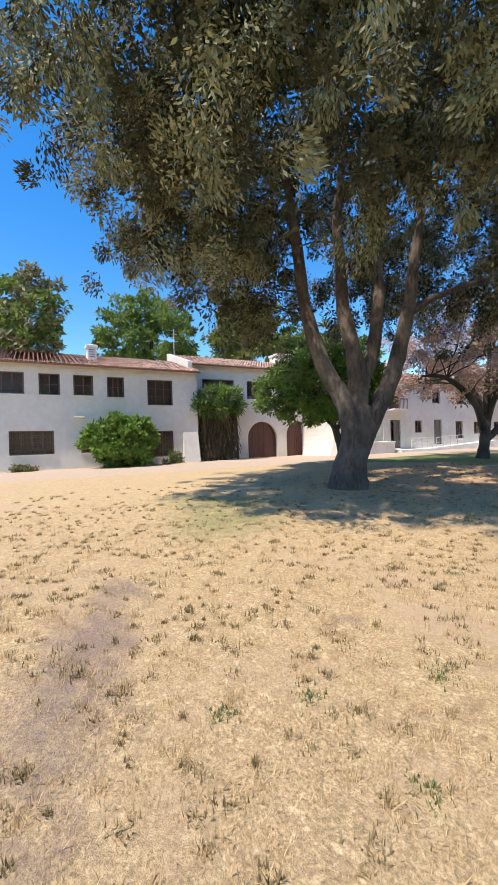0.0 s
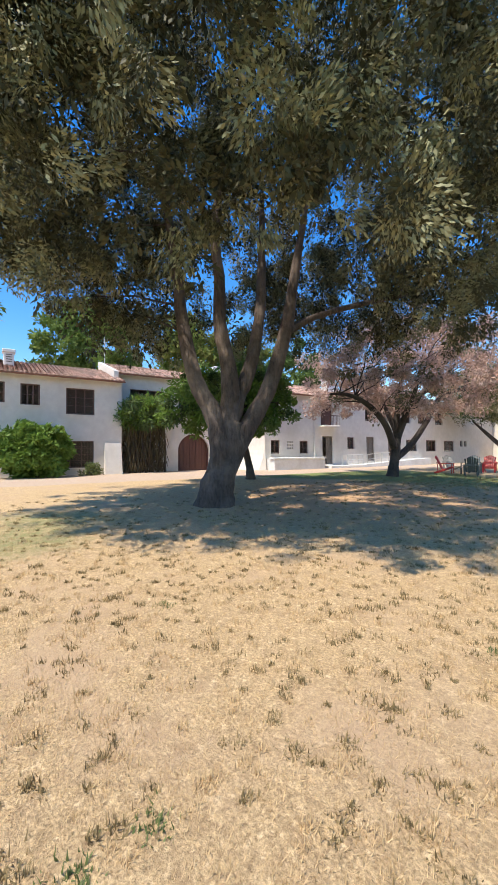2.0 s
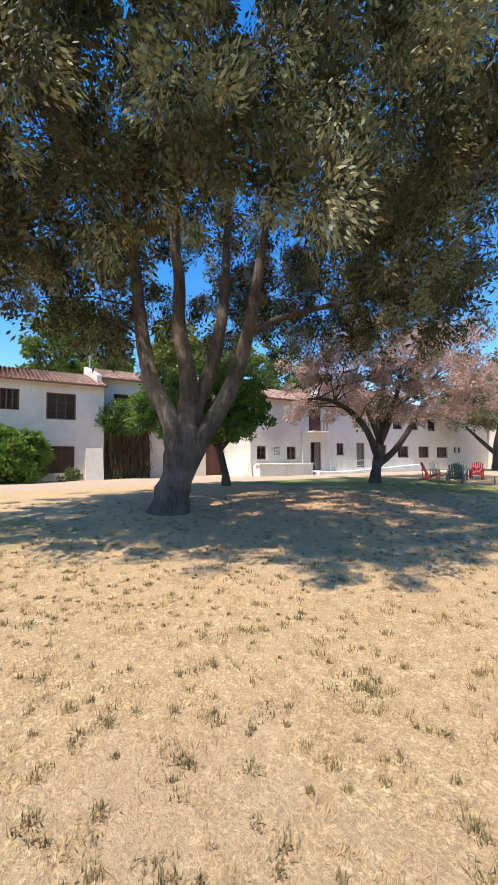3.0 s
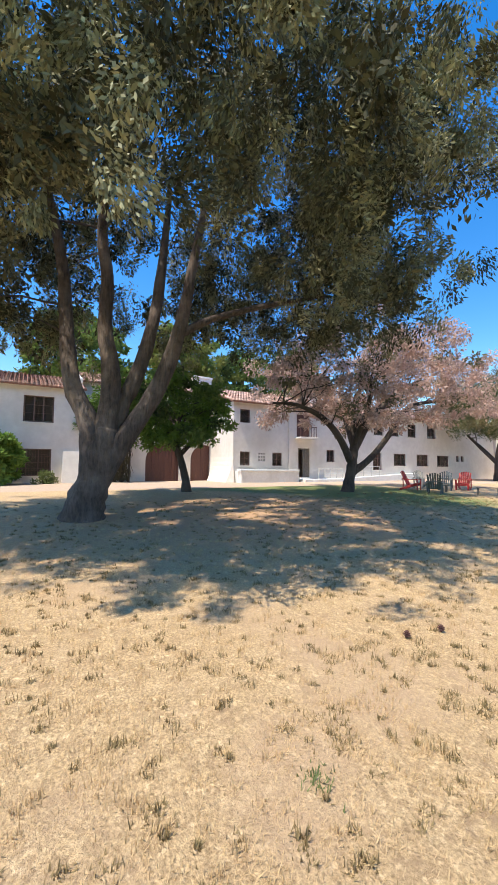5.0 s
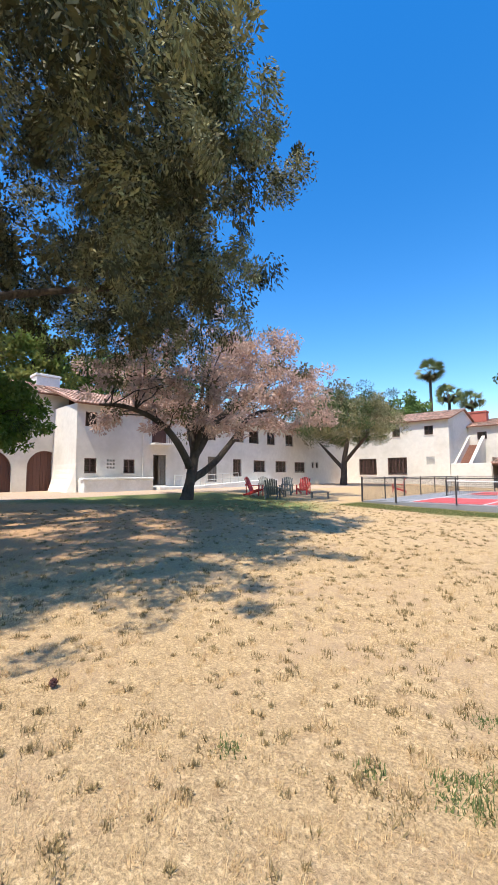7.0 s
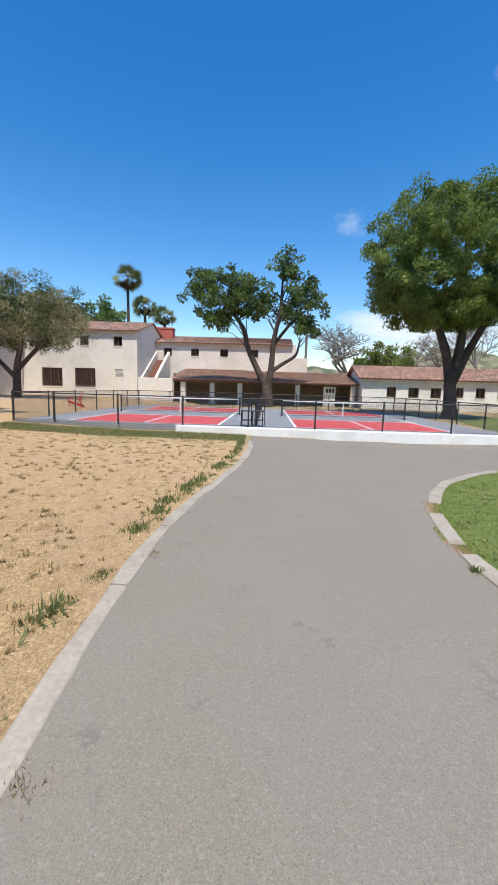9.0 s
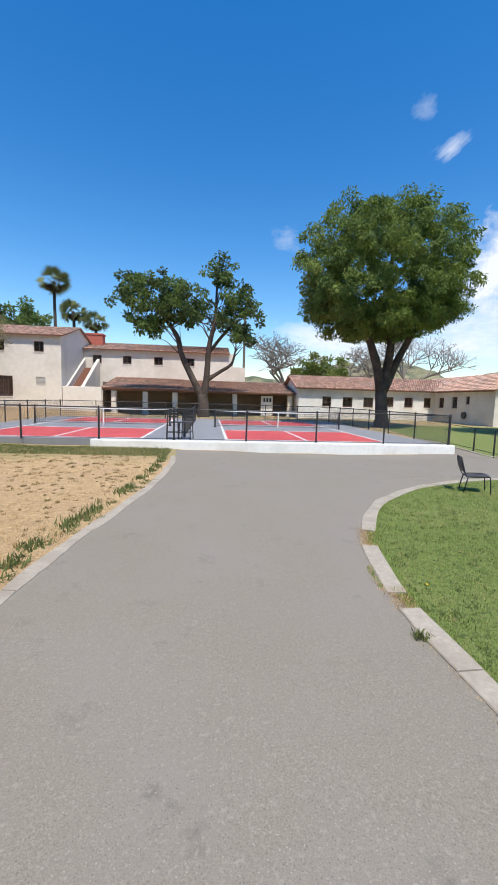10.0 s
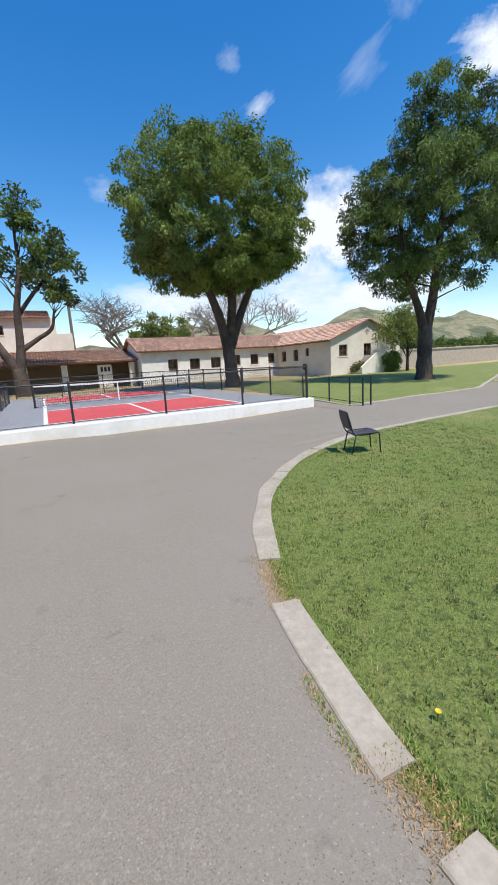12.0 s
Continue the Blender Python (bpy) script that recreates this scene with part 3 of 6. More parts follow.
def tile_slope(b, pan, e0, e1, r0, r1, seed=0, w=0.23, run=0.42):
    """Barrel tiles on a roof slope from the eave e0-e1 up to the ridge r0-r1: rows of half-round clay tiles, each lapping the one below."""
    rnd = random.Random(seed)
    e0, e1, r0, r1 = Vector(e0), Vector(e1), Vector(r0), Vector(r1)
    n = max(1, round((e1 - e0).length / w))
    rows_n = max(1, round((r0 - e0).length / run))
    normal = (e1 - e0).cross(r0 - e0).normalized()
    if normal.z < 0:
        normal.negate()
    # the sheet below the tiles carries their shade in its colour
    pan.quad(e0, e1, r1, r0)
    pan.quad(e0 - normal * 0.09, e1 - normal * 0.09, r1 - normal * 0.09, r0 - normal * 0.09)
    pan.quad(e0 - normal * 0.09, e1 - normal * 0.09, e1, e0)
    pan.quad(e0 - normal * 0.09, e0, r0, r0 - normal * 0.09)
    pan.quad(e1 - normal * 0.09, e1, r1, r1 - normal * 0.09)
    for i in range(n):
        s = (i + 0.5) / n
        a, c = e0.lerp(e1, s), r0.lerp(r1, s)
        side = (e1 - e0).normalized()
        rad = (e1.lerp(r1, 0.5) - e0.lerp(r0, 0.5)).length / n * 0.5
        for j in range(rows_n):
            p, q = a.lerp(c, j / rows_n), a.lerp(c, min(1.02, (j + 1.12) / rows_n))
            jig = side * rnd.uniform(-0.018, 0.018) + normal * rnd.uniform(-0.004, 0.012)
            base = len(b.v)
            for end, rr, lift in ((p, rad * 0.86, 0.035), (q, rad * 0.68, 0.0)):
                for k in range(5):
                    ang = math.pi * k / 4
                    b.v.append(tuple(end + jig - (c - a).normalized() * (rnd.uniform(0, 0.03) if end is p and k == 0 else 0) + side * (-math.cos(ang) * rr) + normal * (math.sin(ang) * rr * 0.8 + lift)))
            b.f += [(base + k, base + k + 1, base + 6 + k, base + 5 + k) for k in range(4)]
            if j == 0:
                b.f.append(tuple(base + k for k in range(5)))


def tiled_roof(parent, slopes, name="roof"):
    b, pan = Builder(), Builder()
    for i, s in enumerate(slopes):
        tile_slope(b, pan, *s, seed=i)
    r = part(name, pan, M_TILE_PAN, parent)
    part("tiles", b, M_TILE, r, "weathered clay barrel tiles", kind="stuff")
    return r


def shell(b, x0, y0, z0, x1, y1, z1, skip=""):
    """Plain outer walls of a block, leaving out the named sides."""
    if "e" not in skip:
        b.quad((x1, y0, z0), (x1, y1, z0), (x1, y1, z1), (x1, y0, z1))
    if "w" not in skip:
        b.quad((x0, y0, z0), (x0, y1, z0), (x0, y1, z1), (x0, y0, z1))
    if "s" not in skip:
        b.quad((x0, y0, z0), (x1, y0, z0), (x1, y0, z1), (x0, y0, z1))
    if "n" not in skip:
        b.quad((x0, y1, z0), (x1, y1, z0), (x1, y1, z1), (x0, y1, z1))


def chimney(parent, x, y, z0, z1, w, d, mat, vents=True, label=""):
    b = Builder()
    b.box(x - w / 2, y - d / 2, z0, x + w / 2, y + d / 2, z1 - 0.18, 0.03)
    b.box(x - w / 2 - 0.07, y - d / 2 - 0.07, z1 - 0.18, x + w / 2 + 0.07, y + d / 2 + 0.07, z1, 0.03)
    c = part("chimney", b, mat, parent, label)
    if vents:
        v = Builder()
        for k in range(4):
            z = z0 + (z1 - z0) * (0.45 + 0.1 * k)
            v.box(x + w / 2 - 0.02, y - d / 2 + 0.12, z, x + w / 2 + 0.012, y + d / 2 - 0.12, z + 0.05)
        part("vent", v, M_WEATHER, c)
    return c


# ---- the long two-storey building ----
house = thing("main_house", "long white plastered two-storey house with clay tile roofs and dark windows", "house")
AW = Wall("y", -27.74, -1)
AM = Wall("y", -29.0, -1)
AR = Wall("y", -25.25, -1)
G0 = 0.2
wl = [(-16.3, -15.1, 4.5, 5.68, 2, 2), (-14.6, -13.5, 4.5, 5.68, 2, 2), (-12.8, -11.7, 4.52, 5.69, 2, 2), (-11.02, -9.97, 4.51, 5.68, 2, 2), (-9.3, -8.24, 4.52, 5.68, 2, 2), (-7.5, -6.52, 4.46, 5.66, 3, 2), (-5.17, -3.56, 4.03, 5.6, 3, 3),
      (-12.48, -10.35, 1.26, 2.55, 4, 4), (-8.99, -7.2, 1.27, 2.53, 3, 4), (-5.6, -3.62, 0.85, 2.45, 3, 4)]
b = Builder()
AW.panel(b, -19.0, -1.95, G0 - 0.6, 6.2, [w[:4] for w in wl])
shell(b, -36.5, -19.0, G0 - 0.6, -27.74, -1.95, 6.2, "en")
b.quad((-36.5, -1.95, 6.0), (-28.09, -1.95, 6.0), (-28.09, -1.95, G0 - 0.6), (-36.5, -1.95, G0 - 0.6))
part("wall", b, M_PLASTER, house)
for w in wl:
    AW.window(house, *w, grille=w[3] < 3)
tiled_roof(house, [((-27.35, -19.3, 6.18), (-27.35, -1.8, 6.18), (-32.2, -19.3, 7.75), (-32.2, -1.8, 7.75)),
                   ((-37.0, -1.8, 6.18), (-37.0, -19.3, 6.18), (-32.2, -1.8, 7.75), (-32.2, -19.3, 7.75))])
chimney(house, -30.2, -8.0, 6.6, 8.0, 0.6, 0.55, M_CHIM, True, "whitewashed chimney with slotted vents")
b = Builder()
# flared buttress at the corner
for y0, y1, h in ((-3.05, -2.0, 2.35),):
    n = len(b.v)
    b.v += [(-27.75, y0, G0 - 0.4), (-27.2, y0, G0 - 0.4), (-27.2, y1, G0 - 0.4), (-27.75, y1, G0 - 0.4), (-27.745, y0 + 0.05, h), (-27.62, y0 + 0.05, h), (-27.62, y1 - 0.02, h), (-27.745, y1 - 0.02, h)]
    b.f += [tuple(n + i for i in q) for q in ((0, 1, 5, 4), (1, 2, 6, 5), (2, 3, 7, 6), (4, 5, 6, 7))]
part("buttress", b, M_PLASTER, house, "flared white plaster buttress")
b = Builder()
b.box(-27.72, -9.35, 3.22, -27.5, -8.75, 3.33, 0.02)
b.box(-27.72, -9.2, 3.33, -27.62, -8.9, 3.4)
part("wall_light", b, M_RAIL, house, "small pale wall light")

# recessed middle with two arched doorways
mid_w = [(-1.05, 1.39, 4.7, 6.05, 4, 3), (2.43, 3.99, 4.75, 6.05, 3, 3)]
arches = [(2.38, 4.87, 3.08), (5.75, 8.0, 3.12)]
b = Builder()
AM.panel(b, -1.95, 8.3, G0 - 0.6, 7.0, [w[:4] for w in mid_w] + [(a, c, G0 + 0.12, z) for a, c, z in arches], 0.45)
for a, c, z in arches:
    cu, r = (a + c) / 2, (c - a) / 2
    spring = z - r
    for k in range(24):
        t0, t1 = math.pi * k / 24, math.pi * (k + 1) / 24
        p0, p1 = (cu - r * math.cos(t0), spring + r * math.sin(t0)), (cu - r * math.cos(t1), spring + r * math.sin(t1))
        for d in (0, 0.45):
            b.quad(AM.at(p0[0], d, p0[1]), AM.at(p1[0], d, p1[1]), AM.at(p1[0], d, z), AM.at(p0[0], d, z))
        b.quad(AM.at(p0[0], 0, p0[1]), AM.at(p1[0], 0, p1[1]), AM.at(p1[0], 0.45, p1[1]), AM.at(p0[0], 0.45, p0[1]))
b.quad((-29.45, -1.95, 6.0), (-37.5, -1.95, 6.0), (-37.5, -1.95, 7.0), (-29.45, -1.95, 7.0))
# parapet gable that steps above the lower roof
for y0, y1 in ((-2.2, -1.9),):
    n = len(b.v)
    b.v += [(-28.6, y0, 6.5), (-28.6, y1, 6.5), (-28.6, y0, 7.1), (-28.6, y1, 7.1), (-33.2, y0, 8.6), (-33.2, y1, 8.6), (-33.2, y0, 6.5), (-33.2, y1, 6.5)]
    b.f += [tuple(n + i for i in q) for q in ((0, 1, 3, 2), (2, 3, 5, 4), (0, 2, 4, 6), (1, 7, 5, 3))]
shell(b, -37.5, -1.95, G0 - 0.6, -29.45, 8.3, 7.0, "esn")
part("wall", b, M_PLASTER, house)
for w in mid_w:
    AM.window(house, *w)
for a, c, z in arches:
    cu, r = (a + c) / 2, (c - a) / 2
    spring = z - r
    d = Builder()
    # planks and rails of a pair of leaves, rounded at the head
    AM.box(d, a, c, 0.3, 0.34, G0 + 0.125, z)
    dr = part("door", d, M_DOOR, house, "red-brown arched plank double door")
    n = 10
    for k in range(n):
        u0, u1 = a + (c - a) * k / n + 0.006, a + (c - a) * (k + 1) / n - 0.006
        um = (u0 + u1) / 2
        top = spring + math.sqrt(max(0.0, r * r - max(abs(u0 - cu), abs(u1 - cu)) ** 2)) + 0.02
        d = Builder()
        AM.box(d, u0, u1, 0.24 + 0.012 * (k % 2), 0.3, G0 + 0.13, top)
        part("plank", d, M_DOOR, dr)
    f = Builder()
    for k in range(24):
        t0, t1 = math.pi * k / 24, math.pi * (k + 1) / 24
        for rr in ((r - 0.09, r + 0.0),):
            q = [(cu - rr[i] * math.cos(t), spring + rr[i] * math.sin(t)) for t in (t0, t1) for i in (0, 1)]
            f.quad(AM.at(*[q[0][0], 0.18, q[0][1]]), AM.at(q[1][0], 0.18, q[1][1]), AM.at(q[3][0], 0.18, q[3][1]), AM.at(q[2][0], 0.18, q[2][1]))
            f.quad(AM.at(q[0][0], 0.18, q[0][1]), AM.at(q[2][0], 0.18, q[2][1]), AM.at(q[2][0], 0.25, q[2][1]), AM.at(q[0][0], 0.25, q[0][1]))
    AM.box(f, a, a + 0.09, 0.18, 0.25, G0 + 0.13, spring)
    AM.box(f, c - 0.09, c, 0.18, 0.25, G0 + 0.13, spring)
    AM.box(f, a + 0.09, c - 0.09, 0.2, 0.25, spring - 0.05, spring + 0.05)
    AM.box(f, cu - 0.05, cu + 0.05, 0.2, 0.25, G0 + 0.13, spring - 0.05)
    for s in (-1, 1):
        for k in range(3):
            z0 = G0 + 0.25 + k * (spring - G0 - 0.4) / 3
            z1 = z0 + (spring - G0 - 0.4) / 3 - 0.1
            u0, u1 = sorted((cu + s * 0.16, cu + s * (r - 0.2)))
            AM.box(f, u0, u1, 0.215, 0.245, z0, z0 + 0.045)
            AM.box(f, u0, u1, 0.215, 0.245, z1 - 0.045, z1)
            AM.box(f, u0, u0 + 0.045, 0.215, 0.245, z0 + 0.045, z1 - 0.045)
            AM.box(f, u1 - 0.045, u1, 0.215, 0.245, z0 + 0.045, z1 - 0.045)
    part("door_frame", f, M_DOOR, dr)
    st = Builder()
    st.box(-29.3, a - 0.25, G0 - 0.3, -28.3, c + 0.25, G0 + 0.13, 0.02)
    part("step", st, M_TILE_PAN, house, "worn brick door step")
tiled_roof(house, [((-28.6, -1.9, 6.98), (-28.6, 8.6, 6.98), (-33.2, -1.9, 8.5), (-33.2, 8.6, 8.5)),
                   ((-37.8, 8.6, 6.98), (-37.8, -1.9, 6.98), (-33.2, 8.6, 8.5), (-33.2, -1.9, 8.5))])
chimney(house, -32.8, 8.0, 7.4, 9.15, 1.2, 1.7, M_CHIM, False, "broad whitewashed chimney")
b = Builder()
b.tube([(-32.0, -2.0, 7.8), (-32.0, -2.0, 10.2)], 0.03, 5)
for k in range(4):
    b.tube([(-32.0, -2.35 + 0.04 * k, 9.3 + 0.25 * k), (-32.0, -1.65 - 0.04 * k, 9.3 + 0.25 * k)], 0.015, 4)
part("aerial", b, M_RAIL, house, "thin metal roof aerial")

# right-hand wing
rw = [(7.88, 8.7, 4.56, 5.52, 1, 2), (7.88, 8.7, 1.58, 2.55, 2, 2), (10.56, 11.42, 1.57, 2.53, 2, 2), (15.68, 16.51, 1.9, 2.88, 2, 2), (20.87, 21.9, 1.3, 2.81, 3, 3),
      (23.48, 25.1, 1.68, 2.76, 3, 2), (26.6, 28.3, 1.66, 2.76, 3, 2), (29.65, 31.5, 1.64, 2.72, 3, 2), (32.7, 33.15, 2.15, 2.75, 1, 1), (33.5, 33.95, 2.15, 2.75, 1, 1),
      (17.9, 18.9, 4.3, 5.5, 2, 2), (21.0, 22.2, 4.3, 5.5, 2, 2), (22.9, 24.2, 4.3, 5.5, 2, 2), (25.4, 26.6, 4.3, 5.5, 2, 2), (28.2, 29.5, 4.3, 5.5, 2, 2)]
grid = [(9.37 + 0.21 * i, 9.37 + 0.21 * i + 0.12, 1.9 + 0.23 * j, 1.9 + 0.23 * j + 0.13) for i in range(3) for j in range(3)]
rd = [(12.88, 14.0, 0.72, 2.92), (12.75, 14.0, 3.72, 5.5), (18.0, 19.0, 0.9, 2.95)]
b = Builder()
AR.panel(b, 7.35, 40.5, G0 - 0.6, 6.0, [w[:4] for w in rw] + grid + rd, 0.4)
b.quad((-25.65, 7.35, G0 - 0.6), (-36, 7.35, G0 - 0.6), (-36, 7.35, 6.0), (-25.65, 7.35, 6.0))
shell(b, -36, 7.35, G0 - 0.6, -25.65, 48, 6.0, "es")
# curved buttress where the wing meets the middle
prev = None
for k in range(9):
    s = k / 8
    z = G0 - 0.3 + 2.6 * s
    out = 0.55 * (1 - s) ** 2.2 + 0.01
    cur = [(-25.25 + 0.25 * (1 - s) ** 2, 7.36, z), (-25.3, 7.36 - out * 1.6, z), (-28.8, 7.36 - out, z)]
    if prev:
        b.quad(prev[0], prev[1], cur[1], cur[0])
        b.quad(prev[1], prev[2], cur[2], cur[1])
    prev = cur
part("wall", b, M_PLASTER, house)
for w in rw:
    AR.window(house, *w, sill=w[4] > 1)
for (u0, u1, z0, z1), nm, lab in zip(rd, ("door", "balcony_door", "door"), ("open dark doorway with a half-open plank leaf", "red-brown balcony door", "pale plank side door")):
    d = Builder()
    AR.box(d, u0, u0 + 0.08, 0.1, 0.2, z0, z1)
    AR.box(d, u1 - 0.08, u1, 0.1, 0.2, z0, z1)
    AR.box(d, u0 + 0.08, u1 - 0.08, 0.1, 0.2, z1 - 0.08, z1)
    leaf = part(nm, d, M_DOOR if nm == "balcony_door" else M_WEATHER, house, lab)
    lo = u0 + 0.52 if nm == "door" and u0 < 14 else u0 + 0.08
    n = 5
    for k in range(n):
        a, c = lo + (u1 - 0.08 - lo) * k / n, lo + (u1 - 0.08 - lo) * (k + 1) / n - 0.012
        d = Builder()
        AR.box(d, a, c, 0.13 + 0.01 * (k % 2), 0.19, z0 + 0.01, z1 - 0.08)
        part("plank", d, M_DOOR if nm == "balcony_door" else M_WEATHER, leaf)
tiled_roof(house, [((-24.85, 7.1, 5.98), (-24.85, 42.0, 5.98), (-30.2, 7.1, 7.75), (-30.2, 42.0, 7.75)),
                   ((-35.8, 42.0, 5.98), (-35.8, 7.1, 5.98), (-30.2, 42.0, 7.75), (-30.2, 7.1, 7.75))])
for y, h in ((16.5, 8.3), (25.5, 8.2)):
    chimney(house, -28.2, y, 6.9, h, 0.8, 1.0, M_CHIM, False, "whitewashed chimney")
b = Builder()
# low terrace wall along the wing's foot
b.box(-24.75, 7.5, G0 - 0.3, -24.35, 12.3, 1.18, 0.03)
b.box(-25.3, 7.5, G0 - 0.3, -24.75, 7.9, 1.18)
b.box(-24.82, 7.4, 1.18, -24.28, 12.35, 1.3, 0.03)
b.box(-25.24, 7.9, G0 - 0.3, -24.75, 12.3, 0.6)
part("terrace_wall", b, M_WHITE, house, "low white terrace wall with a rounded cap")
b = Builder()
n = len(b.v)
b.v += [(-25.24, 16.6, 0.3), (-24.3, 16.6, 0.3), (-24.3, 25.8, 0.3), (-25.24, 25.8, 0.3), (-25.24, 16.6, 0.62), (-24.3, 16.6, 0.62), (-24.3, 25.8, 1.05), (-25.24, 25.8, 1.05)]
b.f += [tuple(n + i for i in q) for q in ((0, 1, 5, 4), (1, 2, 6, 5), (2, 3, 7, 6), (4, 5, 6, 7))]
b.box(-25.24, 12.6, 0.1, -24.0, 16.6, 0.62, 0.02)
part("ramp", b, M_WHITE, house, "white concrete entrance ramp")
for y0, y1, z0, z1 in ((14.1, 16.5, 0.62, 0.62), (17.0, 20.6, 0.64, 0.82)):
    b = Builder()
    for k in range(5):
        y, z = y0 + (y1 - y0) * k / 4, z0 + (z1 - z0) * k / 4
        b.tube([(-24.35, y, z - 0.1), (-24.35, y, z + 0.8)], 0.025, 6)
    for h in (0.4, 0.8):
        b.tube([(-24.35, y0, z0 + h), (-24.35, y1, z1 + h)], 0.025, 6)
    part("handrail", b, M_RAIL, house, "pale pipe handrail")
b = Builder()
b.box(-25.24, 12.55, 3.62, -24.55, 14.2, 3.74, 0.02)
balc = part("balcony", b, M_PLASTER, house, "small balcony with a red-brown rail")
b = Builder()
for k in range(11):
    y = 12.62 + 1.5 * k / 10
    b.tube([(-24.62, y, 3.74), (-24.62, y, 4.5)], 0.018, 5)
b.beam((-24.62, 12.58, 4.5), (-24.62, 14.17, 4.5), 0.06, 0.05)
part("rail", b, M_DOOR, balc)
b = Builder()
b.tube([(-25.18, 12.0, 0.4), (-25.18, 12.0, 5.9)], 0.045, 6)
part("downpipe", b, M_PLASTER, house, "plaster-coloured downpipe")

# ---- the white block at the end of the court ----
end_house = thing("end_house", "white two-storey house with tiled roof and lower barred windows", "house")
BF = Wall("x", 39.55, 1)
G1 = 0.1
bw = [(-19.2, -18.3, 5.5, 6.45, 2, 2), (-15.75, -14.85, 5.5, 6.45, 2, 2), (-22.9, -22.0, 5.5, 6.45, 2, 2), (-19.8, -17.67, 1.35, 3.24, 5, 4), (-23.26, -21.12, 1.32, 3.2, 5, 4), (-15.64, -14.77, 2.41, 3.22, 1, 1)]
b = Builder()
BF.panel(b, -25.24, -13.35, G1 - 0.5, 7.0, [w[:4] for w in bw])
BF.panel(b, -28.2, -25.24, G1 - 0.5, 6.0, [])
shell(b, -25.24, 39.9, G1 - 0.5, -13.35, 50, 7.0, "sw")
b.quad((-25.24, 39.9, 6.0), (-25.24, 50, 6.0), (-25.24, 50, 7.0), (-25.24, 39.9, 7.0))
n = len(b.v)
b.v += [(-13.35, 39.55, 7.0), (-13.35, 44.8, 8.5), (-13.35, 50, 7.0)]
b.f.append((n, n + 1, n + 2))
b.box(-13.3, 39.56, G1 - 0.5, -9.75, 39.9, 2.45, 0.03)
part("wall", b, M_PLASTER, end_house)
for w in bw[:5]:
    BF.window(end_house, *w, grille=w[3] < 4)
b = Builder()
BF.box(b, -15.64, -14.77, 0.05, 0.12, 2.41, 3.22)
for k in range(6):
    BF.box(b, -15.6, -14.8, 0.02, 0.05, 2.48 + 0.12 * k, 2.53 + 0.12 * k)
part("vent", b, M_RAIL, end_house, "pinkish louvred wall vent")
tiled_roof(end_house, [((-25.6, 39.15, 7.0), (-13.1, 39.15, 7.0), (-25.6, 44.8, 8.6), (-13.1, 44.8, 8.6)), ((-13.1, 50.4, 7.0), (-25.6, 50.4, 7.0), (-13.1, 44.8, 8.6), (-25.6, 44.8, 8.6))])
# outside stair with sloped parapets beside it
b = Builder()
for x0, x1 in ((-13.3, -13.1), (-11.9, -11.6)):
    n = len(b.v)
    b.v += [(x0, 40.2, 0), (x1, 40.2, 0), (x1, 46.0, 0), (x0, 46.0, 0), (x0, 40.2, 2.3), (x1, 40.2, 2.3), (x1, 46.0, 5.6), (x0, 46.0, 5.6)]
    b.f += [tuple(n + i for i in q) for q in ((0, 1, 5, 4), (1, 2, 6, 5), (3, 0, 4, 7), (4, 5, 6, 7))]
part("parapet", b, M_PLASTER, end_house, "sloped white stair parapet")
b = Builder()
for k in range(18):
    y = 40.3 + 5.6 * k / 18
    b.box(-13.1, y, 0, -11.9, y + 5.6 / 18, 1.5 + 3.1 * (k + 1) / 18)
part("stair", b, M_TILE_PAN, end_house, "terracotta outside stair")

# ---- arcaded building behind the courts ----
arcade = thing("arcade_house", "long white house with a tiled arcade along its front", "house")
CF = Wall("x", 46.2, 1)
cw = [(x, x + 0.95, 5.2, 6.06, 2, 2) for x in (-12.4, -9.2, -5.8, -2.3)]
b = Builder()
CF.panel(b, -13.3, 3.0, 0, 6.7, [w[:4] for w in cw])
CF.panel(b, 3.0, 4.35, 0, 5.25, [])
shell(b, -13.3, 46.55, 0, 3.0, 55, 6.7, "s")
shell(b, 3.0, 46.55, 0, 4.35, 53, 5.25, "sw")
b.quad((3.0, 46.2, 5.25), (4.35, 46.2, 5.25), (4.35, 53, 5.25), (3.0, 53, 5.25))
part("wall", b, M_PLASTER, arcade)
for w in cw:
    CF.window(arcade, *w)
tiled_roof(arcade, [((-13.5, 45.8, 6.68), (2.6, 45.8, 6.68), (-13.5, 50.6, 7.9), (2.6, 50.6, 7.9)), ((2.6, 55.4, 6.68), (-13.5, 55.4, 6.68), (2.6, 50.6, 7.9), (-13.5, 50.6, 7.9))])
chimney(arcade, -13.0, 49.0, 7.0, 8.7, 2.2, 1.2, M_BRICKRED, False, "red brick chimney")
# back walls of the arcade, its shade painted in as dark brown
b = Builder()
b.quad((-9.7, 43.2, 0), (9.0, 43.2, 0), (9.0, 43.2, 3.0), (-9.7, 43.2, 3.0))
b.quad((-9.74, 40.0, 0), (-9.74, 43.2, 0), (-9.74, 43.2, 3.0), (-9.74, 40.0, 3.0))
part("arcade_wall", b, M_BROWNWALL, arcade, "brown arcade back wall with the shade painted into its colour")
b = Builder()
b.box(5.55, 40.35, 0.05, 6.75, 40.5, 2.05, 0.02)
part("notice_cupboard", b, M_WHITE, arcade, "white painted cupboard door in the arcade")
b = Builder()
for x in (5.8, 6.1, 6.4):
    b.box(x, 40.33, 1.45, x + 0.2, 40.349, 1.85)
part("cupboard_glass", b, M_IRON, arcade)
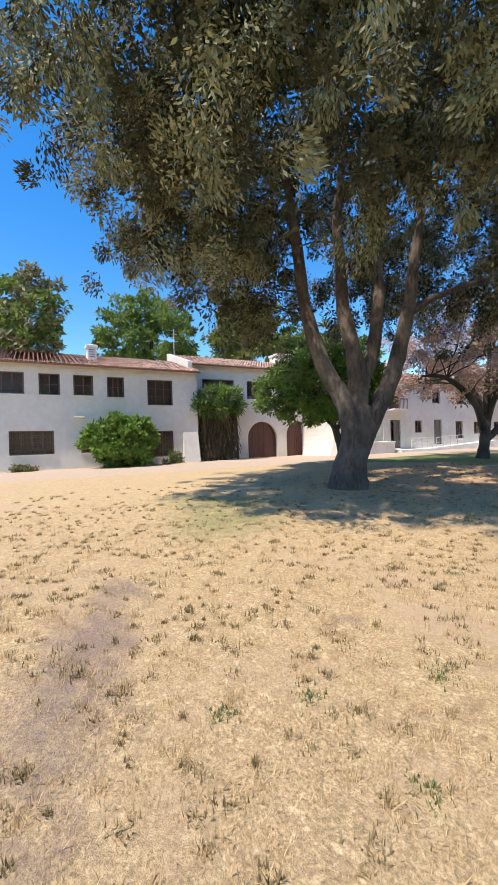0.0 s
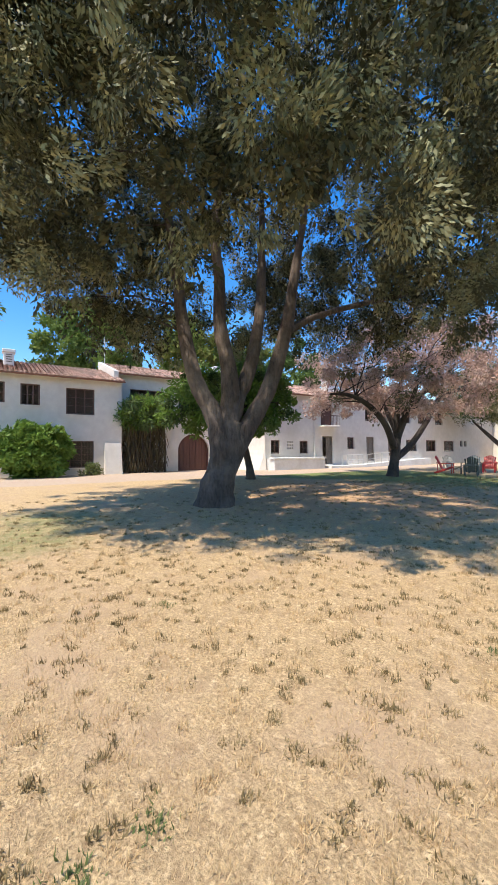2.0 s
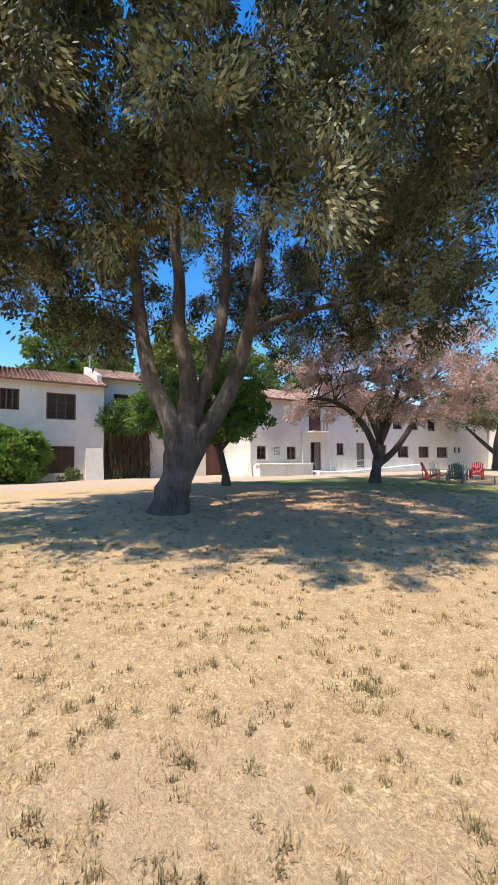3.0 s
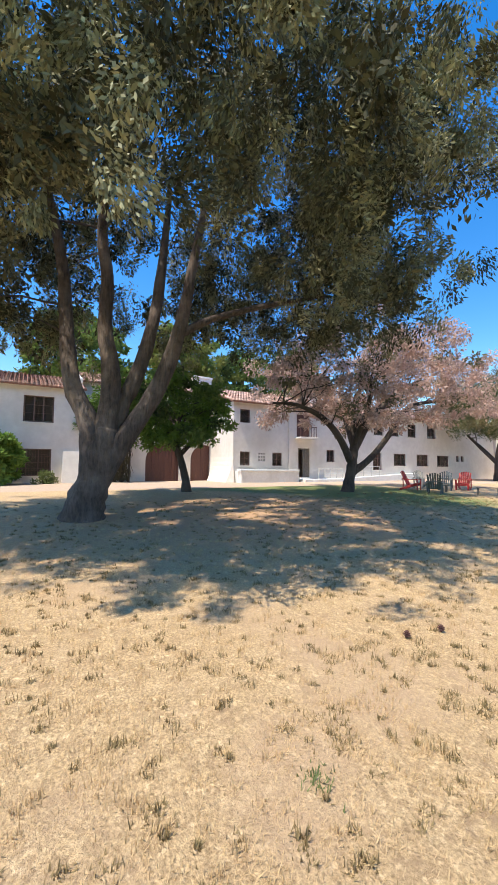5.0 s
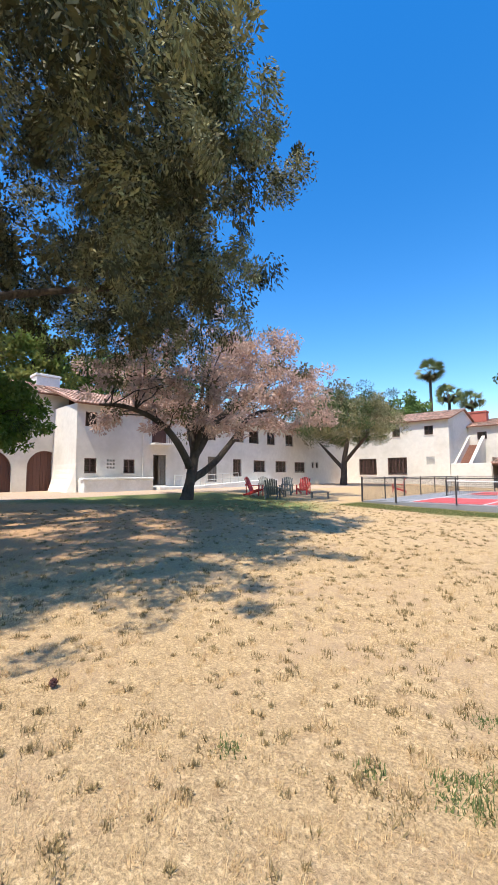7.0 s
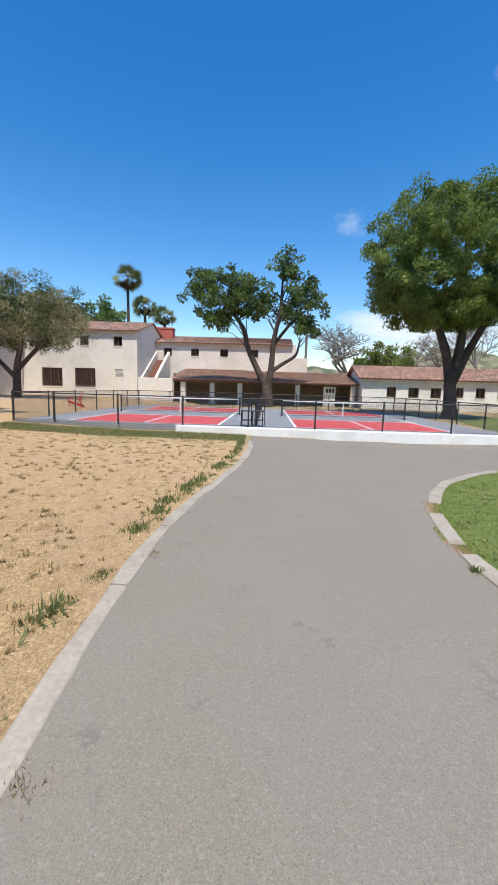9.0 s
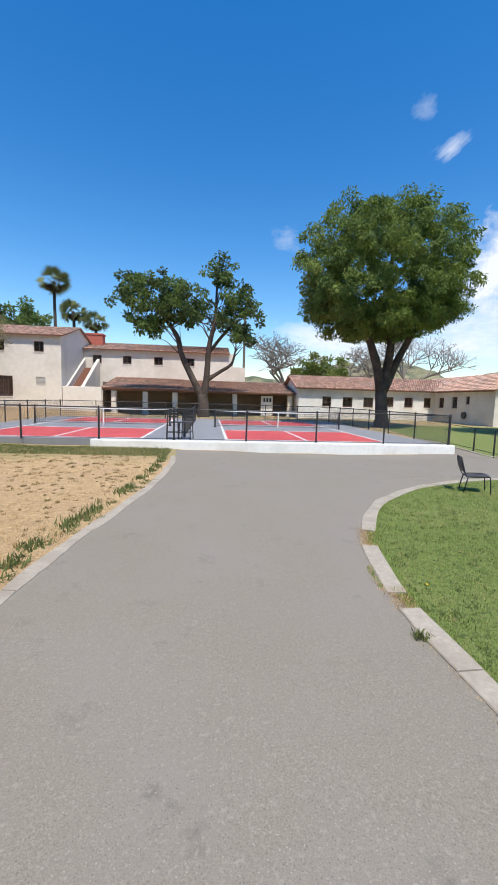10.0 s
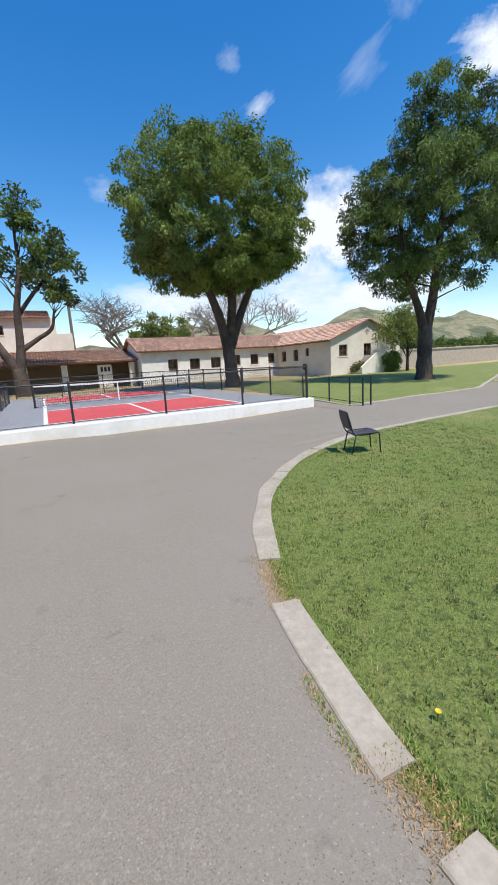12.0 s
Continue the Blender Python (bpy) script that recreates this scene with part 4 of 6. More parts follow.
for x in (-8.75, -5.8, -2.95, -0.05, 2.9, 8.45):
    b = Builder()
    b.box(x - 0.24, 40.05, -0.1, x + 0.24, 40.5, 2.16, 0.04)
    b.box(x - 0.3, 40.0, -0.1, x + 0.3, 40.55, 0.18, 0.03)
    part("pillar", b, M_PLASTER, arcade)
b = Builder()
b.box(-9.8, 40.1, 2.16, 8.8, 40.4, 2.34)
for k in range(38):
    x = -9.6 + k * 0.49
    b.box(x, 39.75, 2.345, x + 0.1, 40.6, 2.42)
part("beam", b, M_FRAME, arcade, "dark timber arcade beam with rafter ends")
tiled_roof(arcade, [((-9.9, 39.65, 2.42), (-2.5, 39.65, 2.42), (-9.9, 46.15, 3.7), (-2.5, 46.15, 3.7)),
                    ((-2.5, 39.65, 2.34), (9.0, 39.65, 2.34), (-2.5, 46.15, 3.62), (9.0, 46.15, 3.62))], "arcade_roof")

# ---- low range and gabled house ----
range_house = thing("low_range", "single-storey white range with a clay tile roof under trees", "house")
EF = Wall("x", 38.6, 1)
G3 = 0.0
ew = [(13.4, 14.4, 1.18, 2.15, 2, 2), (15.5, 16.5, 1.2, 2.18, 2, 2), (17.9, 18.6, 1.3, 2.28, 2, 2), (19.72, 20.6, 1.3, 2.28, 2, 2), (21.75, 22.5, 1.32, 2.3, 2, 2), (11.36, 12.26, 1.2, 2.17, 2, 2)]
b = Builder()
EF.panel(b, 9.0, 22.85, G3 - 0.2, 2.95, [w[:4] for w in ew])
shell(b, 9.0, 38.95, G3 - 0.2, 22.85, 46, 2.95, "se")
n = len(b.v)
b.v += [(9.0, 38.6, 2.95), (9.0, 42.3, 4.2), (9.0, 46, 2.95)]
b.f.append((n, n + 1, n + 2))
part("wall", b, M_PLASTER_E, range_house)
for w in ew:
    EF.window(range_house, *w, label="dark window with a green-grey shutter")
tiled_roof(range_house, [((8.6, 38.15, 2.92), (24.5, 38.15, 2.92), (8.6, 42.3, 4.3), (26.8, 42.3, 4.3)), ((24.5, 46.4, 2.92), (8.6, 46.4, 2.92), (24.5, 42.3, 4.3), (8.6, 42.3, 4.3))])

gable_house = thing("gabled_house", "white gabled single-storey house with an outside stair", "house")
DF, DS = Wall("x", 30.1, 1), Wall("y", 22.85, 1)
dw = [(23.75, 24.65, 1.57, 2.52, 2, 2), (26.5, 27.35, 1.5, 2.55, 2, 2)]
dsw = [(37.0, 37.85, 1.37, 2.36, 2, 2), (34.9, 35.7, 1.38, 2.42, 2, 2), (33.2, 33.7, 1.76, 2.46, 1, 2)]
b = Builder()
DF.panel(b, 22.85, 30.9, G3 - 0.2, 2.98, [w[:4] for w in dw])
n = len(b.v)
b.v += [(22.85, 30.1, 2.98), (30.9, 30.1, 2.98), (26.87, 30.1, 4.55)]
b.f.append((n, n + 1, n + 2))
DS.panel(b, 30.45, 38.6, G3 - 0.2, 2.98, [w[:4] for w in dsw])
shell(b, 22.85, 30.45, G3 - 0.2, 30.9, 46, 2.98, "sw")
part("wall", b, M_PLASTER, gable_house)
for w in dw:
    DF.window(gable_house, *w)
for w in dsw:
    DS.window(gable_house, *w)
tiled_roof(gable_house, [((22.45, 46.4, 2.9), (22.45, 29.8, 2.9), (26.87, 46.4, 4.62), (26.87, 29.8, 4.62)), ((31.3, 29.8, 2.9), (31.3, 46.4, 2.9), (26.87, 29.8, 4.62), (26.87, 46.4, 4.62))])
b = Builder()
b.box(26.55, 28.6, -0.2, 29.0, 30.09, 1.5, 0.03)
n = len(b.v)
b.v += [(24.9, 28.6, -0.2), (26.55, 28.6, -0.2), (26.55, 28.6, 1.68), (24.9, 28.6, 0.55), (24.9, 28.85, -0.2), (26.55, 28.85, -0.2), (26.55, 28.85, 1.68), (24.9, 28.85, 0.55)]
b.f += [tuple(n + i for i in q) for q in ((0, 1, 2, 3), (5, 4, 7, 6), (3, 2, 6, 7), (0, 3, 7, 4))]
b.box(26.55, 28.6, 1.5, 29.0, 28.85, 1.72, 0.03)
stair = part("outside_stair", b, M_PLASTER, gable_house, "white plastered outside stair and landing")
for k in range(8):
    b = Builder()
    b.box(24.95 + 0.2 * k, 28.85, -0.2, 25.15 + 0.2 * k, 30.09, 0.15 + 0.17 * k)
    part("step", b, M_PLASTER, stair)
b = Builder()
b.box(26.8, 30.05, 3.35, 26.94, 30.09, 3.95)
b.box(26.6, 30.05, 3.62, 27.14, 30.09, 3.74)
part("gable_vent", b, M_RAIL, gable_house, "small cross-shaped gable vent")
b = Builder()
b.tube([(22.84, 33.75, 0.8), (22.7, 33.75, 0.8)], 0.3, 14)
part("wall_fan", b, M_IRON, gable_house, "round dark wall fan housing")


# ---- sport courts ----
CZ = 0.15
b = Builder()
b.box(-10.1, 14.95, CZ - 0.3, 9.3, 30.0, CZ)
tagged(part("court_slab", b, M_COURT), "grey painted court surface inside the black fence", "court", kind="structure")
b = Builder()
prev = None
for k in range(61):
    x = -3.5 + (9.55 + 3.5) * k / 60
    wob = 0.012 * math.sin(x * 1.9)
    cur = [(x, 14.55 + wob, -0.6), (x, 14.56 + wob, CZ - 0.015), (x, 14.58 + wob, CZ + 0.01), (x, 14.94, CZ + 0.012), (x, 14.945, CZ - 0.3)]
    if prev:
        for i in range(4):
            b.quad(prev[i], cur[i], cur[i + 1], prev[i + 1])
    else:
        b.f.append(tuple(range(len(b.v), len(b.v) + 5)))
        b.v += cur
    prev = cur
b.f.append(tuple(range(len(b.v), len(b.v) + 5)))
b.v += prev
tagged(part("court_wall", b, M_WHITE), "low white concrete retaining wall along the courts", "low wall", kind="structure")


def court(x0):
    """One small court: two red service halves, a grey strip by the net, white lines, a net on posts."""
    top = thing("pickleball_court", "coral red and grey small court with white lines", "court", "pair of courts")
    x1, y0, yn, y1 = x0 + 6.1, 15.4, 22.0, 28.6
    z = CZ + 0.004
    for a, c in ((y0, yn - 2.13), (yn + 2.13, y1)):
        b = Builder()
        b.quad((x0, a, z), (x1, a, z), (x1, c, z), (x0, c, z))
        part("service_area", b, M_RED, top)
    b = Builder()
    z2, w = CZ + 0.008, 0.06
    for a in (x0, x1):
        b.quad((a - w, y0 - w, z2), (a + w, y0 - w, z2), (a + w, y1 + w, z2), (a - w, y1 + w, z2))
    for a in (y0, yn - 2.13, yn + 2.13, y1):
        b.quad((x0 + w, a - w, z2), (x1 - w, a - w, z2), (x1 - w, a + w, z2), (x0 + w, a + w, z2))
    for a, c in ((y0, yn - 2.13), (yn + 2.13, y1)):
        m = (x0 + x1) / 2
        b.quad((m - w, a + w, z2), (m + w, a + w, z2), (m + w, c - w, z2), (m - w, c - w, z2))
    part("court_lines", b, M_LINE, top)
    net = thing("court_net", "black net with a white top band on black posts", "net", "court nets")
    for x in (x0 - 0.35, x1 + 0.35):
        b = Builder()
        b.tube([(x, yn, CZ), (x, yn, CZ + 0.95)], 0.045, 10)
        b.tube([(x, yn, CZ), (x, yn, CZ + 0.03)], 0.1, 10)
        part("net_post", b, M_IRON, net)
    b = Builder()
    n = 70
    for k in range(n + 1):
        s = k / n
        x = x0 - 0.33 + (x1 - x0 + 0.66) * s
        sag = 0.05 * (1 - (2 * s - 1) ** 2)
        b.beam((x, yn, CZ + 0.05), (x, yn, CZ + 0.89 - sag), 0.012, 0.012, (0, 1, 0))
    for j in range(9):
        z = CZ + 0.08 + 0.1 * j
        b.beam((x0 - 0.33, yn, z), (x1 + 0.33, yn, z - 0.0), 0.012, 0.012)
    part("netting", b, M_NET, net)
    b = Builder()
    for k in range(16):
        s, e = k / 16, (k + 1) / 16
        za, ze = (CZ + 0.92 - 0.05 * (1 - (2 * q - 1) ** 2) for q in (s, e))
        xa, xe = x0 - 0.33 + (x1 - x0 + 0.66) * s, x0 - 0.33 + (x1 - x0 + 0.66) * e
        b.beam((xa, yn, za - 0.03), (xe, yn, ze - 0.03), 0.03, 0.07)
    part("top_band", b, M_LINE, net)
    b = Builder()
    b.beam(((x0 + x1) / 2, yn - 0.01, CZ + 0.01), ((x0 + x1) / 2, yn - 0.01, CZ + 0.86), 0.05, 0.02, (0, 1, 0))
    part("centre_strap", b, M_LINE, net)


court(1.13)
court(-8.05)


def fence_run(name, p, q, n, h=1.13, z=CZ, label="black chain-link fence on square posts", ends=(True, True), group="court fence"):
    """A fence from p to q: n bays of posts, top and bottom rail and chain-link wire."""
    top = thing(name, label, "fence", group)
    p, q = Vector((*p, z)), Vector((*q, z))
    d = (q - p) / n
    for i in range(n + 1):
        if (i == 0 and not ends[0]) or (i == n and not ends[1]):
            continue
        c = p + d * i
        b = Builder()
        r = 0.045 if i in (0, n) else 0.032
        b.tube([c - Vector((0, 0, 0.02)), c + Vector((0, 0, h))], r, 8)
        b.tube([c + Vector((0, 0, h)), c + Vector((0, 0, h + 0.03))], [r * 1.15, r * 0.5], 8)
        part("post", b, M_IRON, top)
    u = d.normalized()
    for i in range(n):
        a, e = p + d * i, p + d * (i + 1)
        b = Builder()
        b.tube([a + Vector((0, 0, h - 0.03)), e + Vector((0, 0, h - 0.03))], 0.022, 6)
        part("rail", b, M_IRON, top)
        b = Builder()
        b.tube([a + Vector((0, 0, 0.06)), e + Vector((0, 0, 0.06))], 0.008, 4)
        ln, pitch, hh = d.length, 0.085, h - 0.1
        k = -hh
        while k < ln:
            for s in (0, 1):
                x0, x1 = max(k, 0), min(k + hh, ln)
                z0, z1 = x0 - k, x1 - k
                if x1 - x0 > 0.03:
                    if s:
                        z0, z1 = hh - z0, hh - z1
                    b.beam(a + u * x0 + Vector((0, 0, 0.06 + z0)), a + u * x1 + Vector((0, 0, 0.06 + z1)), 0.0035, 0.0035)
            k += pitch
        part("chain_link", b, M_IRON, top, "black chain-link wire")
    return top


fence_run("court_fence", (-8.35, 14.77), (9.42, 14.77), 7)
fence_run("court_fence", (-10.0, 14.77), (-8.35, 14.77), 1, ends=(True, False))
fence_run("court_fence", (9.42, 14.77), (9.42, 29.9), 6, ends=(False, True))
fence_run("court_fence", (-10.0, 29.9), (9.42, 29.9), 8, ends=(True, False))
fence_run("court_fence", (-10.0, 14.77), (-10.0, 29.9), 6, ends=(False, False))
fence_run("divider_fence", (-0.45, 16.0), (-0.45, 26.5), 5, h=1.0, label="black mesh divider between the two courts", group="")
far_fence = thing("garden_fence", "short black wire fence beside the lawn", "fence")
pts = [(10.95, 17.2), (10.75, 15.2), (10.6, 13.9), (10.45, 13.1)]
for i, (x, y) in enumerate(pts):
    z = gz(x, y)
    b = Builder()
    b.tube([(x, y, z - 0.05), (x, y, z + 0.92)], 0.03, 8)
    part("post", b, M_IRON, far_fence)
    if i:
        x2, y2 = pts[i - 1]
        for h in (0.9, 0.1):
            b = Builder()
            b.tube([(x, y, z + h), (x2, y2, gz(x2, y2) + h)], 0.012, 5)
            part("rail", b, M_IRON, far_fence)
x, y = 10.75, 13.05
b = Builder()
b.tube([(x, y, gz(x, y) - 0.05), (x, y, gz(x, y) + 0.92)], 0.03, 8)
part("post", b, M_IRON, far_fence)


# ---- chairs ----
def bar_chair(m):
    """A tall black metal chair with a slatted back."""
    top = thing("bar_chair", "tall black metal chair with foot rails behind the fence", "chair", "tall chairs", at=m)
    for x in (-0.19, 0.19):
        for y in (-0.18, 0.18):
            b = Builder()
            b.tube([(x * 1.12, y * 1.15, 0), (x, y, 0.62), (x, y * 1.1, 1.02 if y > 0 else 0.62)], 0.02, 6)
            part("leg", b, M_IRON, top)
    b = Builder()
    b.box(-0.22, -0.22, 0.6, 0.22, 0.22, 0.64, 0.015)
    part("seat", b, M_PLASTIC, top)
    b = Builder()
    for z in (0.8, 0.9, 1.0):
        b.beam((-0.2, 0.2, z), (0.2, 0.2, z), 0.02, 0.06)
    part("backrest", b, M_IRON, top)
    b = Builder()
    for y in (-0.2, 0.2):
        b.tube([(-0.21, y, 0.25), (0.21, y, 0.25)], 0.014, 6)
    for x in (-0.21, 0.21):
        b.tube([(x, -0.2, 0.3), (x, 0.2, 0.3)], 0.014, 6)
    part("foot_rail", b, M_IRON, top)
    return top


bc = bar_chair(pose(-0.82, 15.25, CZ, 0, 0, 8))
copy_thing(bc, pose(-0.35, 15.35, CZ, 0, 0, -12))


def lawn_chair(m):
    """Dark stacking chair: steel legs, sling seat and a slanting back."""
    top = thing("patio_chair", "dark grey stacking chair standing on the mown lawn", "chair", at=m)
    w = 0.235
    for s in (-w, w):
        b = Builder()
        b.tube([(0.27, s, 0.0), (0.25, s, 0.24), (0.235, s, 0.37), (0.20, s, 0.385), (-0.05, s, 0.375), (-0.23, s, 0.355), (-0.27, s, 0.42), (-0.36, s, 0.76)], 0.0135, 7)
        part("side_frame", b, M_IRON, top, smooth=True)
        b = Builder()
        b.tube([(-0.20, s, 0.36), (-0.235, s, 0.2), (-0.275, s, 0.0)], 0.0135, 7)
        part("rear_leg", b, M_IRON, top, smooth=True)
        for x in (0.27, -0.275):
            b = Builder()
            b.tube([(x, s, -0.005), (x, s, 0.02)], 0.018, 8)
            part("foot_cap", b, M_PLASTIC, top)
    b = Builder()
    n = 10
    for i in range(n):
        t0, t1 = i / n, (i + 1) / n
        for lift in (0.0, -0.016):
            p = [(0.24 - 0.46 * t, 0.392 - 0.028 * t - 0.022 * math.sin(math.pi * t) + lift) for t in (t0, t1)]
            b.quad((p[0][0], -w, p[0][1]), (p[0][0], w, p[0][1]), (p[1][0], w, p[1][1]), (p[1][0], -w, p[1][1]))
    part("seat", b, M_PLASTIC, top)
    b = Builder()
    for i in range(n):
        t0, t1 = i / n, (i + 1) / n
        for lift in (0.0, -0.016):
            p = [(-0.275 - 0.085 * t + lift - 0.015 * math.sin(math.pi * t), 0.45 + 0.33 * t) for t in (t0, t1)]
            b.quad((p[0][0], -w, p[0][1]), (p[0][0], w, p[0][1]), (p[1][0], w, p[1][1]), (p[1][0], -w, p[1][1]))
    part("backrest", b, M_PLASTIC, top)
    for nm, pts in (("top_rail", [(-0.36, -w, 0.76), (-0.366, -w + 0.03, 0.785), (-0.366, w - 0.03, 0.785), (-0.36, w, 0.76)]), ("crossbar", [(0.21, -w, 0.37), (0.21, w, 0.37)]), ("crossbar", [(-0.2, -w, 0.34), (-0.2, w, 0.34)])):
        b = Builder()
        b.tube(pts, 0.012, 7)
        part(nm, b, M_IRON, top)
    return top


lawn_chair(pose(5.86, 8.22, gz(5.86, 8.22) + 0.005, 0, 0, -22) @ Matrix.Scale(0.88, 4))


def adirondack(mat, label, m):
    """A slatted garden chair: fanned back, sloping seat, wide arms."""
    top = thing("adirondack_chair", label, "chair", "garden chairs round the tree", at=m)
    for i in range(6):
        b = Builder()
        y = -0.24 + 0.096 * i
        t = 1.02 - 0.035 * abs(i - 2.5) ** 1.6 * 0.6
        b.beam((-0.12, y * 0.92, 0.22), (-0.46, y * 1.15, t), 0.082, 0.02, (1, 0, 0.4))
        part("back_slat", b, mat, top)
    for i in range(5):
        b = Builder()
        x = 0.36 - 0.105 * i
        z = 0.37 - 0.035 * i
        b.beam((x, -0.27, z), (x, 0.27, z), 0.09, 0.022)
        part("seat_slat", b, mat, top)
    for s in (-1, 1):
        b = Builder()
        b.beam((0.42, s * 0.33, 0.56), (-0.38, s * 0.33, 0.54), 0.13, 0.024)
        part("armrest", b, mat, top)
        b = Builder()
        b.beam((0.38, s * 0.3, 0), (0.38, s * 0.3, 0.55), 0.03, 0.09)
        part("front_leg", b, mat, top)
        b = Builder()
        b.beam((0.38, s * 0.265, 0.35), (-0.52, s * 0.265, 0.03), 0.028, 0.1)
        part("rear_leg", b, mat, top)
        b = Builder()
        b.beam((-0.33, s * 0.31, 0.1), (-0.33, s * 0.31, 0.53), 0.028, 0.06)
        part("arm_post", b, mat, top)
    b = Builder()
    b.beam((-0.37, -0.36, 0.6), (-0.37, 0.36, 0.6), 0.024, 0.07)
    part("back_brace", b, mat, top)
    return top


RED_L, GREY_L, TAN_L = "faded red slatted garden chair on the lawn", "dark grey slatted garden chair on the lawn", "bleached tan slatted garden chair on the lawn"
for mt, lab, x, y, a in ((M_REDCHAIR, RED_L, -15.2, 12.7, 20), (M_GREYCHAIR, GREY_L, -13.5, 12.2, 120), (M_PALECHAIR, TAN_L, -15.7, 14.3, -20), (M_GREYCHAIR, GREY_L, -14.6, 14.7, -60),
                         (M_REDCHAIR, RED_L, -14.5, 16.2, -70), (M_REDCHAIR, RED_L, -12.1, 24.0, 200)):
    adirondack(mt, lab, pose(x, y, gz(x, y), 0, 0, a))
for x, y in ((-14.2, 13.4), (-12.3, 14.6)):
    t = thing("garden_table", "low dark wooden garden table on the lawn", "table", "low tables", at=pose(x, y, gz(x, y), 0, 0, 25))
    for k in range(5):
        b = Builder()
        b.box(-0.5, -0.25 + 0.1 * k, 0.34, 0.5, -0.16 + 0.1 * k, 0.37)
        part("slat", b, M_WEATHER, t)
    for sx in (-0.42, 0.42):
        for sy in (-0.18, 0.18):
            b = Builder()
            b.box(sx - 0.03, sy - 0.03, 0, sx + 0.03, sy + 0.03, 0.34)
            part("leg", b, M_WEATHER, t)


# ---- trees ----
def leaf_array(rng, centres, radii, per, size, slim=0.3, droop=0.0, flat=0.75, comb=0.0):
    """Leaves as small kites scattered round the centres of clumps, denser toward each clump's skin."""
    c = np.repeat(centres, per, axis=0)
    r = np.repeat(radii, per)[:, None]
    n = len(c)
    d = rng.normal(size=(n, 3))
    d /= np.linalg.norm(d, axis=1)[:, None]
    rad = rng.random((n, 1)) ** 0.45
    pos = c + d * rad * r * np.array([1, 1, flat])
    axis = d * 0.7 + rng.normal(size=(n, 3)) * 0.7
    if comb:
        way = rng.normal(size=(len(centres), 3))
        axis = axis * (1 - comb) + np.repeat(way, per, axis=0) * comb
    axis[:, 2] -= droop
    axis /= np.linalg.norm(axis, axis=1)[:, None]
    side = np.cross(axis, rng.normal(size=(n, 3)))
    side /= np.linalg.norm(side, axis=1)[:, None] + 1e-9
    ln = size * (0.6 + 0.8 * rng.random((n, 1)))
    w = ln * slim
    a = pos
    e = pos + axis * ln
    m1 = pos + axis * ln * 0.45 + side * w * 0.5
    m2 = pos + axis * ln * 0.45 - side * w * 0.5
    return np.stack([a, m1, e, m2], 1)


def branch_pts(a, c, rnd, sag=0.0, n=5, wob=0.12):
    a, c = Vector(a), Vector(c)
    ln = (c - a).length
    out = []
    for i in range(n + 1):
        t = i / n
        p = a.lerp(c, t) + Vector((rnd.uniform(-1, 1), rnd.uniform(-1, 1), rnd.uniform(-1, 1))) * (wob * ln * 0.25 * math.sin(math.pi * t))
        p.z += sag * ln * math.sin(math.pi * t)
        out.append(p)
    return out


def clump_cloud(rng, centre, axes, count, inner=0.35, bottom=-1.0, lobes=0.18, phase=0.0):
    """Clump centres through a crown: an ellipsoid whose skin is pushed in and out by lobes, open below."""
    out = []
    while len(out) < count:
        d = rng.normal(size=3)
        d /= np.linalg.norm(d)
        r = inner + (1 - inner) * rng.random() ** 0.6
        az, el = math.atan2(d[1], d[0]), math.asin(d[2])
        r *= 1 + lobes * (math.sin(3 * az + phase) * math.cos(2 * el + phase) + 0.6 * math.sin(5 * az - 2 * phase + 4 * el))
        if d[2] * r < bottom:
            continue
        out.append(centre + d * r * axes)
    return np.array(out)


